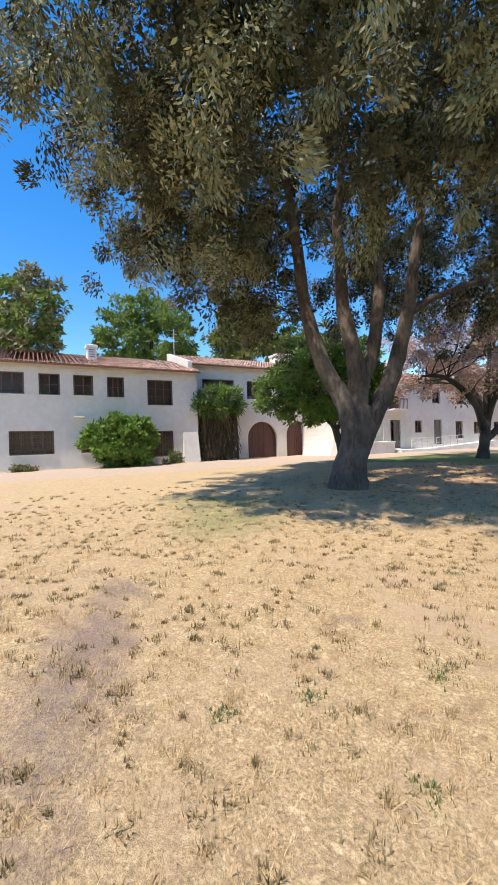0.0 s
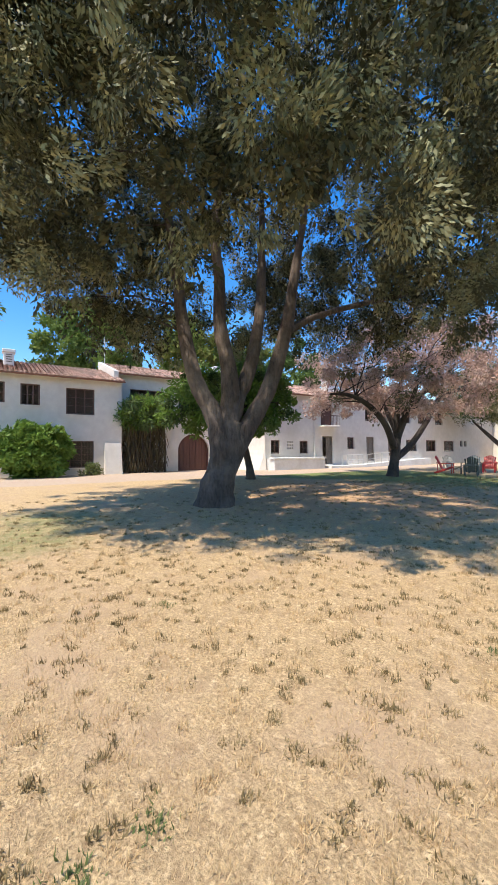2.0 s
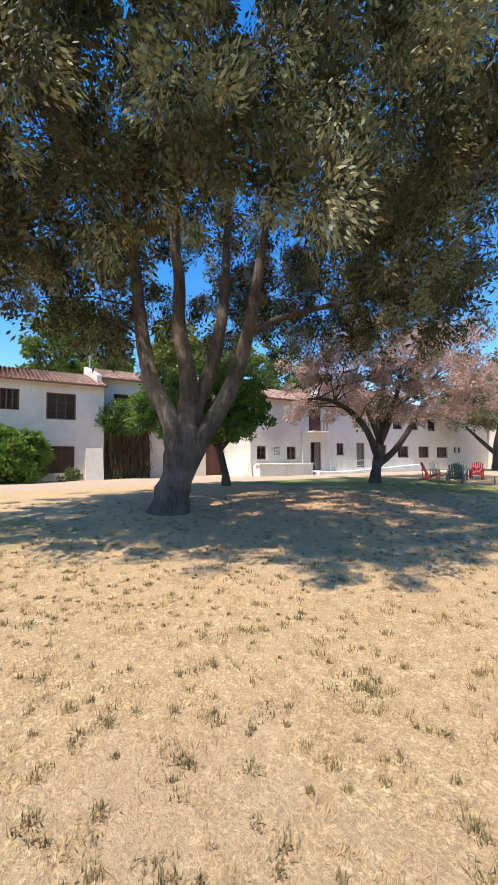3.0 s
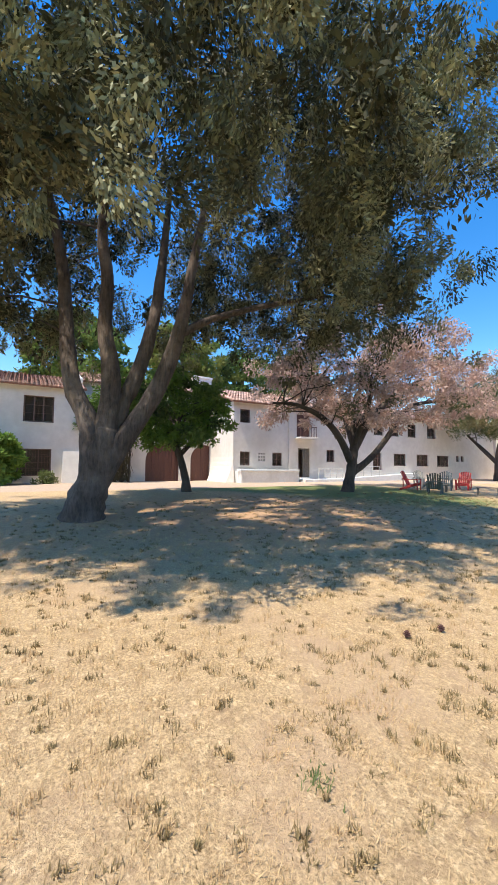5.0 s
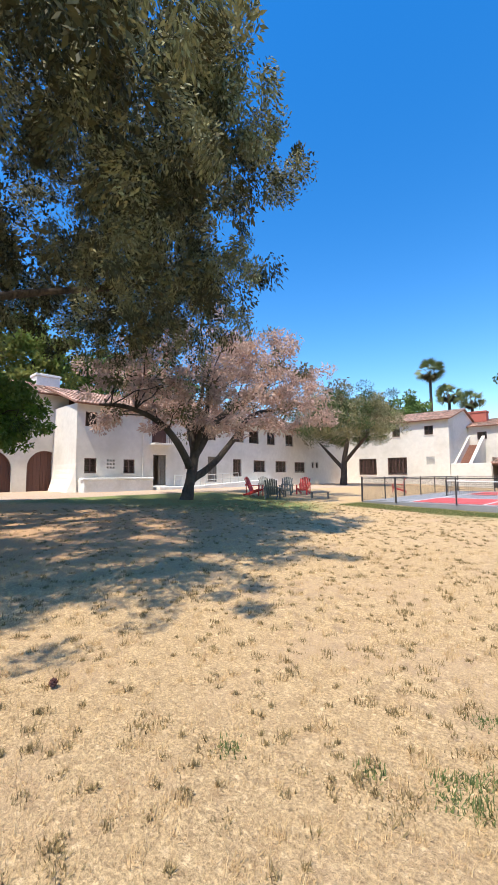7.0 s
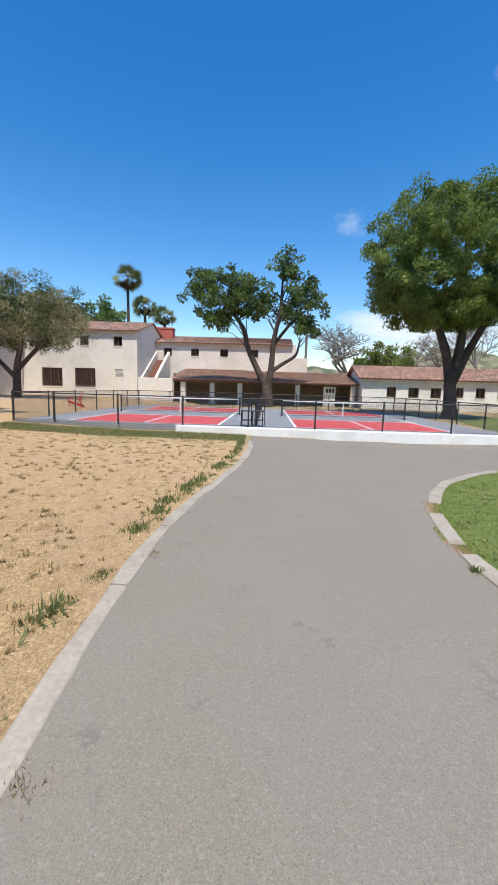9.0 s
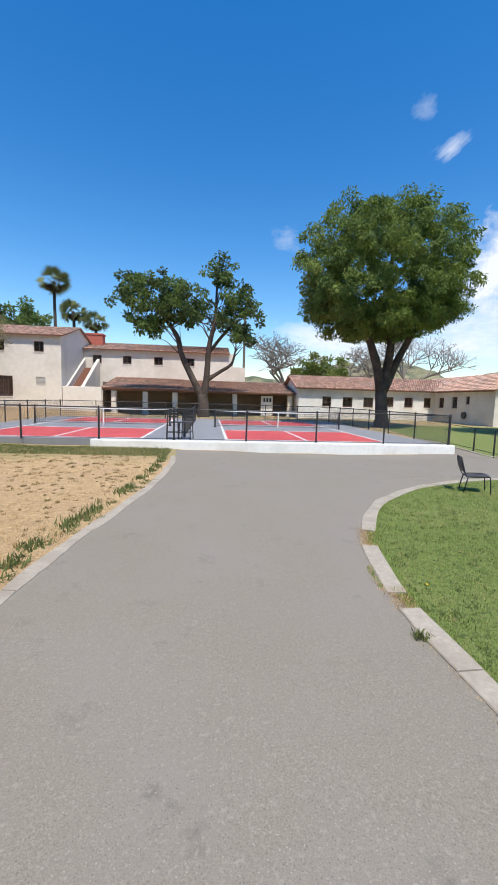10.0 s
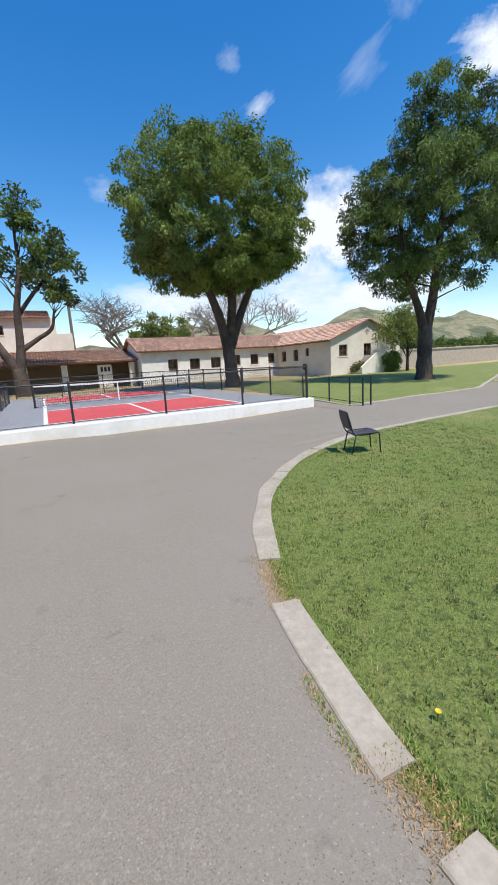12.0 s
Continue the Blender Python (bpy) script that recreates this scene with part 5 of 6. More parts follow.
def tree(name, label, trunk_lists, clumps, radii, bark, leaf_mats, per, size, slim=0.35, droop=0.0, seed=1, twig=0.02, twigs=120, flat=0.75, group="", lump=0.08, comb=0.0):
    """A tree: stem and limbs as tapered tubes, thin branches out to the clumps, leaf clumps."""
    rng, rnd = np.random.default_rng(seed), random.Random(seed)
    base = trunk_lists[0][0][0]
    top = thing(name, label, "tree", group, at=pose(*base))
    off = Vector(base)
    b = Builder()
    nodes = []
    for pts, rad in trunk_lists:
        pts = [Vector(p) - off for p in pts]
        fine, fr = [], []
        for i in range(len(pts) - 1):
            for k in range(4):
                t = k / 4
                p0, p3 = pts[max(i - 1, 0)], pts[min(i + 2, len(pts) - 1)]
                p1, p2 = pts[i], pts[i + 1]
                q = 0.5 * (2 * p1 + (p2 - p0) * t + (2 * p0 - 5 * p1 + 4 * p2 - p3) * t * t + (3 * p1 - p0 - 3 * p2 + p3) * t ** 3)
                fine.append(q)
                fr.append(rad[i] + (rad[i + 1] - rad[i]) * t)
        fine.append(pts[-1])
        fr.append(rad[-1])
        b.tube(fine, fr, 12, lump, seed + len(nodes))
        nodes += [(p, r) for p, r in zip(fine, fr)][len(fine) // 3:]
    part("trunk", b, bark, top, smooth=True)
    local = clumps - np.array(base)
    b = Builder()
    pick = rnd.sample(range(len(local)), min(twigs, len(local)))
    for i in pick:
        c = Vector(local[i])
        near = rnd.choice(sorted(nodes, key=lambda q: (q[0] - c).length + 1.2 * max(0, q[0].z - c.z))[:9])
        ln = (near[0] - c).length
        if ln > 3.2:
            continue
        r0 = min(near[1] * 0.55, twig + 0.009 * ln)
        pp = branch_pts(near[0], c, rnd, 0.06)
        b.tube(pp, [r0 * (1 - 0.8 * k / 5) for k in range(6)], 5, 0.1, i)
    if b.v:
        part("branchwork", b, bark, top, smooth=True, kind="stuff")
    share = rng.random(len(local))
    lo = 0.0
    for mat, frac in leaf_mats:
        sel = (share >= lo) & (share < lo + frac)
        lo += frac
        if sel.any():
            part("crown", blades("crown", leaf_array(rng, local[sel], radii[sel], per, size, slim, droop, flat, comb), mat), mat, top, kind="stuff")
    return top


def at_ground(x, y, dz=0.0):
    return (x, y, gz(x, y) + dz)


rng = np.random.default_rng(7)
# the great tree on the lawn: one short stem that parts into four limbs
bx, by = -11.8, -3.85
bz = gz(bx, by)
limbs = [([(bx, by, bz - 0.2), (bx, by + 0.04, bz + 0.35), (bx, by + 0.25, bz + 1.0), (bx, by + 0.42, bz + 1.7), (bx, by + 0.5, bz + 2.2)], [0.62, 0.46, 0.40, 0.40, 0.34]),
         ([(bx + 0.03, by + 0.1, bz + 0.4), (bx + 0.12, by + 0.12, bz + 1.3), (bx - 0.15, by + 0.06, bz + 2.4), (bx - 0.5, by - 0.32, bz + 3.4), (bx - 1.05, by - 0.45, bz + 5.2), (bx - 1.1, by - 0.6, bz + 6.8), (bx - 0.9, by - 1.2, bz + 9.4)], [0.24, 0.29, 0.26, 0.22, 0.18, 0.15, 0.06]),
         ([(bx + 0.02, by + 0.28, bz + 0.8), (bx + 0.06, by + 0.38, bz + 1.8), (bx - 0.15, by + 0.58, bz + 3.4), (bx - 0.45, by + 0.45, bz + 5.0), (bx - 0.5, by + 0.47, bz + 6.4), (bx - 0.4, by + 0.3, bz + 7.6), (bx, by + 0.5, bz + 10.5)], [0.28, 0.31, 0.24, 0.19, 0.16, 0.13, 0.07]),
         ([(bx - 0.03, by + 0.3, bz + 0.9), (bx - 0.12, by + 0.55, bz + 1.9), (bx - 0.25, by + 0.9, bz + 2.9), (bx - 0.2, by + 1.25, bz + 3.7), (bx - 0.3, by + 1.7, bz + 5.3), (bx - 0.5, by + 1.95, bz + 6.9), (bx - 0.9, by + 2.3, bz + 9.6)], [0.24, 0.26, 0.22, 0.20, 0.17, 0.14, 0.06]),
         ([(bx + 0.02, by + 0.2, bz + 0.5), (bx + 0.12, by + 0.6, bz + 1.5), (bx + 0.25, by + 1.4, bz + 2.8), (bx + 0.25, by + 1.92, bz + 3.9), (bx + 0.3, by + 2.3, bz + 5.2), (bx + 0.4, by + 2.55, bz + 6.8), (bx + 0.6, by + 2.9, bz + 9.0)], [0.24, 0.29, 0.24, 0.21, 0.18, 0.14, 0.06]),
         ([(bx + 0.3, by + 2.15, bz + 4.8), (bx + 0.45, by + 3.2, bz + 5.45), (bx + 0.9, by + 5.0, bz + 6.1), (bx + 1.4, by + 6.5, bz + 6.5)], [0.13, 0.10, 0.08, 0.04])]
cl = []
while len(cl) < 440:
    d = rng.normal(size=3)
    d /= np.linalg.norm(d)
    r = 0.42 + 0.58 * rng.random() ** 0.5
    az = math.atan2(d[1], d[0])
    r *= 0.98 + 0.05 * math.sin(3 * az + 1) + 0.035 * math.sin(7 * az + 5 * d[2])
    p = np.array([-11.0, -2.3, 8.7]) + d * r * np.array([6.9 if d[0] > 0 else 6.0, 9.0, 6.5])
    rh = math.hypot(p[0] + 11.4, p[1] + 3.0)
    floor_z = 6.7 - 0.30 * rh + 0.5 * math.sin(p[0] * 1.9 + p[1]) + rng.uniform(-0.4, 0.4)
    lift = 0.9 * min(1.0, max(0.0, (p[1] + 2) / 4))
    if p[2] < max(4.5, floor_z) + lift or (rh < 3.6 and p[2] < 8.0):
        continue
    cl.append(p)
mass = np.array(cl)
cl = np.repeat(mass, 6, axis=0) + rng.normal(size=(len(mass) * 6, 3)) * np.array([0.42, 0.42, 0.40])
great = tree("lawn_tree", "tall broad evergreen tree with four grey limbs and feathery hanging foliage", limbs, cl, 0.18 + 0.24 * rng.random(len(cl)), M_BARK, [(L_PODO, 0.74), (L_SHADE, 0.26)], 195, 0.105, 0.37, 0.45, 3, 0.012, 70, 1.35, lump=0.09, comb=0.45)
# filler leaves added inside the crown to close sky gaps, shade in their colour
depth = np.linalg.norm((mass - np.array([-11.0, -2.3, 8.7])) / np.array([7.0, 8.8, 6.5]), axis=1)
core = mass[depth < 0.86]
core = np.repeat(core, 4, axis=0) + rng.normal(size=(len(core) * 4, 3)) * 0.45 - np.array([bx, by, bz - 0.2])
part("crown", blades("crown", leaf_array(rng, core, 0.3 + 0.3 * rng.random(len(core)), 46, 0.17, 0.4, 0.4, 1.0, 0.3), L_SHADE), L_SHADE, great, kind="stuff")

# the leaf-dropping pinkish tree
px, py = -15.5, 8.4
pz = gz(px, py)
limbs = [([(px, py, pz - 0.15), (px, py + 0.1, pz + 0.4), (px, py + 0.3, pz + 1.2), (px, py + 0.45, pz + 2.0), (px + 0.1, py + 0.4, pz + 3.4), (px, py + 0.9, pz + 5.0), (px, py + 1.0, pz + 6.6)], [0.38, 0.26, 0.235, 0.21, 0.14, 0.09, 0.04]),
         ([(px, py + 0.2, pz + 1.5), (px + 0.2, py - 0.7, pz + 2.6), (px, py - 1.6, pz + 3.5), (px + 0.2, py - 3.2, pz + 3.9), (px, py - 4.3, pz + 3.9)], [0.2, 0.16, 0.13, 0.09, 0.04]),
         ([(px, py + 0.4, pz + 1.9), (px - 0.1, py + 1.4, pz + 3.2), (px, py + 2.6, pz + 4.4), (px + 0.2, py + 4.2, pz + 5.3), (px + 0.1, py + 6.2, pz + 6.6)], [0.22, 0.18, 0.15, 0.11, 0.05]),
         ([(px, py + 0.3, pz + 0.9), (px + 0.1, py + 1.6, pz + 1.7), (px + 0.2, py + 2.9, pz + 3.0), (px + 0.1, py + 4.4, pz + 4.4), (px, py + 7.0, pz + 5.0), (px, py + 9.5, pz + 5.3)], [0.20, 0.16, 0.14, 0.12, 0.08, 0.04]),
         ([(px, py + 0.4, pz + 2.2), (px + 1.2, py + 0.2, pz + 4.0), (px + 2.2, py - 0.6, pz + 5.4)], [0.15, 0.11, 0.05]),
         ([(px, py + 0.4, pz + 2.3), (px - 1.4, py + 1.0, pz + 4.4), (px - 2.6, py + 2.0, pz + 6.0)], [0.15, 0.11, 0.05])]
cl = []
while len(cl) < 380:
    d = rng.normal(size=3)
    d /= np.linalg.norm(d)
    r = 0.3 + 0.7 * rng.random() ** 0.6
    p = np.array([px, 11.0, 5.6]) + d * r * np.array([4.6, 7.4, 3.6]) * (1 + 0.10 * math.sin(4 * d[1] * 3 + 5 * d[2]))
    if p[2] < 3.3 + 0.25 * abs(p[1] - 8.5) * 0.4 or p[2] > 9.6:
        continue
    cl.append(p)
cl = np.array(cl)
tree("pink_tree", "spreading tree with sparse dry pinkish-brown leaves and a dark forked trunk", limbs, cl, 0.3 + 0.35 * rng.random(len(cl)), M_BARK2, [(L_PINK, 0.85), (L_PINKG, 0.15)], 135, 0.16, 0.42, 0.2, 11, 0.014, 110, comb=0.3)

# small leaning tree by the arched doors
sx, sy = -17.4, 0.97
sz = gz(sx, sy)
limbs = [([(sx, sy, sz - 0.1), (sx, sy - 0.05, sz + 0.5), (sx, sy - 0.3, sz + 1.4), (sx - 0.1, sy - 0.5, sz + 2.2), (sx, sy - 0.3, sz + 3.4)], [0.26, 0.17, 0.15, 0.13, 0.06]),
         ([(sx, sy - 0.35, sz + 1.5), (sx + 0.2, sy + 0.6, sz + 2.6), (sx + 0.2, sy + 1.4, sz + 3.4)], [0.1, 0.08, 0.04]),
         ([(sx, sy - 0.35, sz + 1.6), (sx - 0.2, sy - 1.2, sz + 2.6), (sx + 0.2, sy - 1.5, sz + 3.2)], [0.1, 0.08, 0.04])]
cl = clump_cloud(rng, np.array([sx, 0.05, 3.75]), np.array([2.4, 3.0, 1.75]), 300, 0.4, -0.8, 0.1, 0.7)
tree("doorway_tree", "round dense green tree with a short leaning trunk", limbs, cl, 0.20 + 0.22 * rng.random(len(cl)), M_BARK2, [(L_ORANGE, 0.5), (L_MID, 0.3), (L_DARK, 0.2)], 105, 0.16, 0.45, 0.3, 21, 0.015, 40, comb=0.3)

# conifer-like tree by the far corner
tx, ty = -20.4, 30.9
tz = gz(tx, ty)
limbs = [([(tx, ty, tz - 0.1), (tx + 0.1, ty, tz + 1.0), (tx + 0.2, ty, tz + 2.6), (tx + 0.6, ty, tz + 4.5), (tx + 0.6, ty, tz + 7)], [0.38, 0.30, 0.26, 0.18, 0.08]),
         ([(tx, ty, tz + 1.6), (tx - 1.4, ty, tz + 3.0), (tx - 2.6, ty, tz + 4.2)], [0.2, 0.16, 0.06]),
         ([(tx + 0.2, ty, tz + 2.2), (tx + 1.8, ty, tz + 3.8), (tx + 3.2, ty, tz + 5.2)], [0.2, 0.15, 0.06])]
cl = clump_cloud(rng, np.array([tx + 0.4, ty, 6.6]), np.array([5.2, 4.5, 3.3]), 210, 0.35, -0.62, 0.15, 2.1)
tree("corner_tree", "dark green spiky evergreen tree beside the white house", limbs, cl, 0.5 + 0.5 * rng.random(len(cl)), M_BARK2, [(L_PODO, 0.6), (L_DARK, 0.4)], 210, 0.28, 0.18, -0.6, 31, 0.02, 40)

# ragged tree behind the courts
cx, cy = -0.1, 36.0
cz = gz(cx, cy)
limbs = [([(cx, cy, cz - 0.1), (cx, cy, cz + 0.8), (cx - 0.1, cy, cz + 2.0)], [0.62, 0.50, 0.42]),
         ([(cx - 0.1, cy, cz + 1.6), (cx - 0.9, cy, cz + 3.2), (cx - 1.9, cy + 0.1, cz + 5.2), (cx - 2.4, cy, cz + 7.0), (cx - 4.0, cy, cz + 9.0)], [0.36, 0.28, 0.24, 0.2, 0.08]),
         ([(cx, cy, cz + 1.7), (cx + 0.25, cy, cz + 3.6), (cx + 0.4, cy - 0.1, cz + 6.0), (cx + 0.9, cy, cz + 8.5), (cx + 1.0, cy, cz + 11.5)], [0.34, 0.27, 0.22, 0.16, 0.06]),
         ([(cx + 0.25, cy, cz + 3.2), (cx + 1.4, cy, cz + 4.0), (cx + 2.4, cy, cz + 4.7), (cx + 2.7, cy, cz + 5.9)], [0.2, 0.16, 0.13, 0.06]),
         ([(cx + 0.4, cy, cz + 5.6), (cx + 2.0, cy, cz + 7.6), (cx + 3.2, cy, cz + 8.6)], [0.16, 0.12, 0.05])]
cl = np.concatenate([clump_cloud(rng, np.array(c), np.array(a), n, 0.3, -0.75, 0.2, i) for i, (c, a, n) in enumerate([
    ((-4.6, 36, 9.6), (3.0, 2.6, 2.3), 75), ((-6.6, 36, 11.2), (1.3, 1.5, 1.5), 22), ((-1.5, 36, 9.4), (2.3, 2.4, 2.2), 55), ((1.2, 36, 12.4), (1.4, 1.4, 1.5), 20), ((2.6, 36, 9.0), (2.0, 2.2, 2.4), 52), ((3.4, 36, 6.9), (1.1, 1.3, 1.2), 16), ((-4.8, 36, 7.6), (1.6, 1.6, 0.9), 20)])])
tree("court_tree", "ragged green tree with a thick forked trunk behind the courts", limbs, cl, 0.32 + 0.30 * rng.random(len(cl)), M_BARK2, [(L_MID, 0.6), (L_DARK, 0.4)], 80, 0.26, 0.5, 0.3, 41, 0.03, 110)

# large rounded shade tree
ex, ey = 12.1, 26.7
ez = gz(ex, ey)
limbs = [([(ex, ey, ez - 0.1), (ex, ey, ez + 0.6), (ex - 0.1, ey, ez + 1.8), (ex - 0.2, ey, ez + 3.0)], [0.58, 0.44, 0.38, 0.36]),
         ([(ex - 0.2, ey, ez + 2.4), (ex - 0.7, ey, ez + 4.6), (ex - 1.7, ey, ez + 6.8), (ex - 3.4, ey, ez + 9)], [0.32, 0.27, 0.2, 0.08]),
         ([(ex - 0.1, ey, ez + 2.4), (ex + 0.3, ey, ez + 5), (ex + 0.2, ey, ez + 8), (ex, ey, ez + 12)], [0.34, 0.27, 0.2, 0.08]),
         ([(ex, ey, ez + 2.4), (ex + 0.9, ey, ez + 4.6), (ex + 2.2, ey, ez + 7), (ex + 4.0, ey, ez + 9)], [0.3, 0.25, 0.18, 0.08])]
cl = np.concatenate([clump_cloud(rng, np.array((11.5, 26.7, 10.0)), np.array((5.6, 5.4, 4.55)), 640, 0.5, -0.8, 0.07, 1.3), clump_cloud(rng, np.array((15.2, 26.7, 8.6)), np.array((2.0, 2.8, 1.9)), 50, 0.3, -0.9, 0.1, 0.4), clump_cloud(rng, np.array((11.6, 26.7, 7.0)), np.array((3.0, 3.6, 1.4)), 80, 0.3, -0.9, 0.1, 0.9), clump_cloud(rng, np.array((8.0, 26.7, 8.2)), np.array((1.5, 2.6, 1.5)), 36, 0.3, -0.9, 0.1, 2.4)])
tree("shade_tree", "large rounded green shade tree with a stout trunk", limbs, cl, 0.32 + 0.36 * rng.random(len(cl)), M_BARK2, [(L_ELM, 0.45), (L_MID, 0.55)], 200, 0.19, 0.38, 0.6, 51, 0.03, 100, comb=0.35)

# second shade tree on the far lawn
fx, fy = 21.2, 19.5
fz = gz(fx, fy)
limbs = [([(fx, fy, fz - 0.1), (fx, fy, fz + 0.5), (fx, fy, fz + 1.6), (fx, fy, fz + 2.8)], [0.62, 0.46, 0.40, 0.38]),
         ([(fx, fy, fz + 2.3), (fx - 0.6, fy, fz + 4.0), (fx - 1.8, fy, fz + 6.2), (fx - 2.2, fy, fz + 9)], [0.26, 0.22, 0.16, 0.07]),
         ([(fx, fy, fz + 2.3), (fx + 0.5, fy, fz + 4.4), (fx + 1.0, fy, fz + 8), (fx + 1.6, fy, fz + 12)], [0.30, 0.25, 0.18, 0.07])]
cl = np.concatenate([clump_cloud(rng, np.array((21.6, 19.5, 8.5)), np.array((4.7, 4.6, 4.2)), 440, 0.45, -0.85, 0.08, 0.3), clump_cloud(rng, np.array((22.6, 19.5, 13.1)), np.array((2.7, 2.8, 3.0)), 105, 0.35, -0.8, 0.12, 1.9)])
tree("shade_tree", "tall dark green shade tree on the far lawn", limbs, cl, 0.32 + 0.34 * rng.random(len(cl)), M_BARK2, [(L_MID, 0.55), (L_DARK, 0.45)], 215, 0.17, 0.36, 0.6, 61, 0.03, 100, comb=0.35)

# slender tree at the gabled house
limbs = [([at_ground(29.2, 27.7, -0.1), at_ground(29.2, 27.7, 1.4), at_ground(29.0, 27.6, 3.0)], [0.16, 0.12, 0.05])]
cl = clump_cloud(rng, np.array((28.6, 27.7, 3.6)), np.array((2.3, 2.0, 1.9)), 80, 0.3, -0.7, 0.2, 1.0)
tree("young_tree", "slender light green tree before the gabled house", limbs, cl, 0.4 + 0.3 * rng.random(len(cl)), M_BARK2, [(L_YEL, 0.5), (L_ELM, 0.5)], 90, 0.2, 0.35, 0.4, 71, 0.02, 40)


def far_tree(name, label, x, y, h, crown, mats, seed, per=80, size=0.46, count=150, inner=0.4, low=-0.8):
    """A tree behind the roofs."""
    r = np.random.default_rng(seed)
    z = 0.3
    stem = [([(x, y, z - 0.2), (x, y, z + h * 0.3), (x + 0.3, y, z + h * 0.6), (x, y, z + h * 0.9)], [0.45, 0.35, 0.22, 0.06])]
    c = clump_cloud(r, np.array([x, y, h - crown[2]]), np.array(crown), count, inner, low, 0.2, seed)
    return tree(name, label, stem, c, 0.4 + 0.5 * r.random(len(c)), M_BARK2, mats, per, size, 0.45, 0.2, seed, 0.04, 50)


far_tree("eucalyptus", "grey-green tree rising behind the tiled roof", -45, -11.8, 19.0, (3.6, 3.2, 6.2), [(L_PODO, 0.5), (L_ELM, 0.5)], 81)
far_tree("background_tree", "tall broad green tree behind the tiled roof", -46, 0.0, 18.0, (5, 5.4, 5.5), [(L_ELM, 0.65), (L_MID, 0.35)], 82, count=230)
far_tree("background_tree", "yellow-green tree behind the tiled roof", -44, 10.5, 17.6, (4, 5.0, 5.5), [(L_YEL, 0.6), (L_ELM, 0.4)], 83, count=200)
far_tree("background_tree", "green tree behind the long wing", -46, 19.5, 17.5, (5, 5.0, 6), [(L_MID, 0.5), (L_YEL, 0.3), (L_DARK, 0.2)], 84, count=190)
far_tree("background_tree", "dark green tree behind the long wing", -48, 29.0, 18.0, (5, 4.6, 6), [(L_DARK, 0.6), (L_MID, 0.4)], 85, count=150)
far_tree("background_tree", "dark green tree behind the roofs", -50, -24.0, 19.0, (6, 7, 6), [(L_MID, 0.6), (L_DARK, 0.4)], 86, count=170)
far_tree("background_tree", "dark evergreen rising behind the white house", -30, 52.0, 13.0, (8, 5, 4.5), [(L_DARK, 0.5), (L_PODO, 0.5)], 87, count=170)
far_tree("background_tree", "green tree behind the white house", -24, 56.0, 12.6, (5, 4, 4), [(L_MID, 1.0)], 88, count=110)
far_tree("background_shrub", "yellow-green tree top behind the low range", 16.5, 58.0, 8.0, (4.5, 3, 3.2), [(L_YEL, 0.6), (L_ELM, 0.4)], 89, count=90)


def bare_tree(x, y, h, spread, seed):
    """A leafless tree: forks that thin out into twigs."""
    rnd = random.Random(seed)
    top = thing("bare_tree", "grey leafless tree behind the low roofs", "tree", "bare trees", at=pose(x, y, 0.2))
    b = Builder()

    def grow(p, d, ln, r, lvl):
        q = p + d * ln
        m = p.lerp(q, 0.5) + Vector((rnd.uniform(-1, 1), rnd.uniform(-1, 1), rnd.uniform(-0.5, 1))) * ln * 0.08
        b.tube([p, m, q], [r, r * 0.85, r * 0.68], 5 if lvl < 3 else 3)
        if lvl >= 7:
            return
        for _ in range(3 if lvl < 5 else 2):
            nd = (d + Vector((rnd.uniform(-1, 1) * spread, rnd.uniform(-1, 1) * spread, rnd.uniform(-0.25, 0.6)))).normalized()
            grow(q, nd, ln * rnd.uniform(0.66, 0.86), r * 0.66, lvl + 1)
    grow(Vector((0, 0, 0)), Vector((0.05, 0, 1)), h * 0.26, 0.35, 0)
    part("trunk", b, M_TWIG, top, "pale grey bare branches")


bare_tree(11.0, 58, 13.5, 1.6, 4)
bare_tree(23.5, 62, 13.0, 1.5, 9)
bare_tree(31.0, 60, 14.0, 1.1, 14)


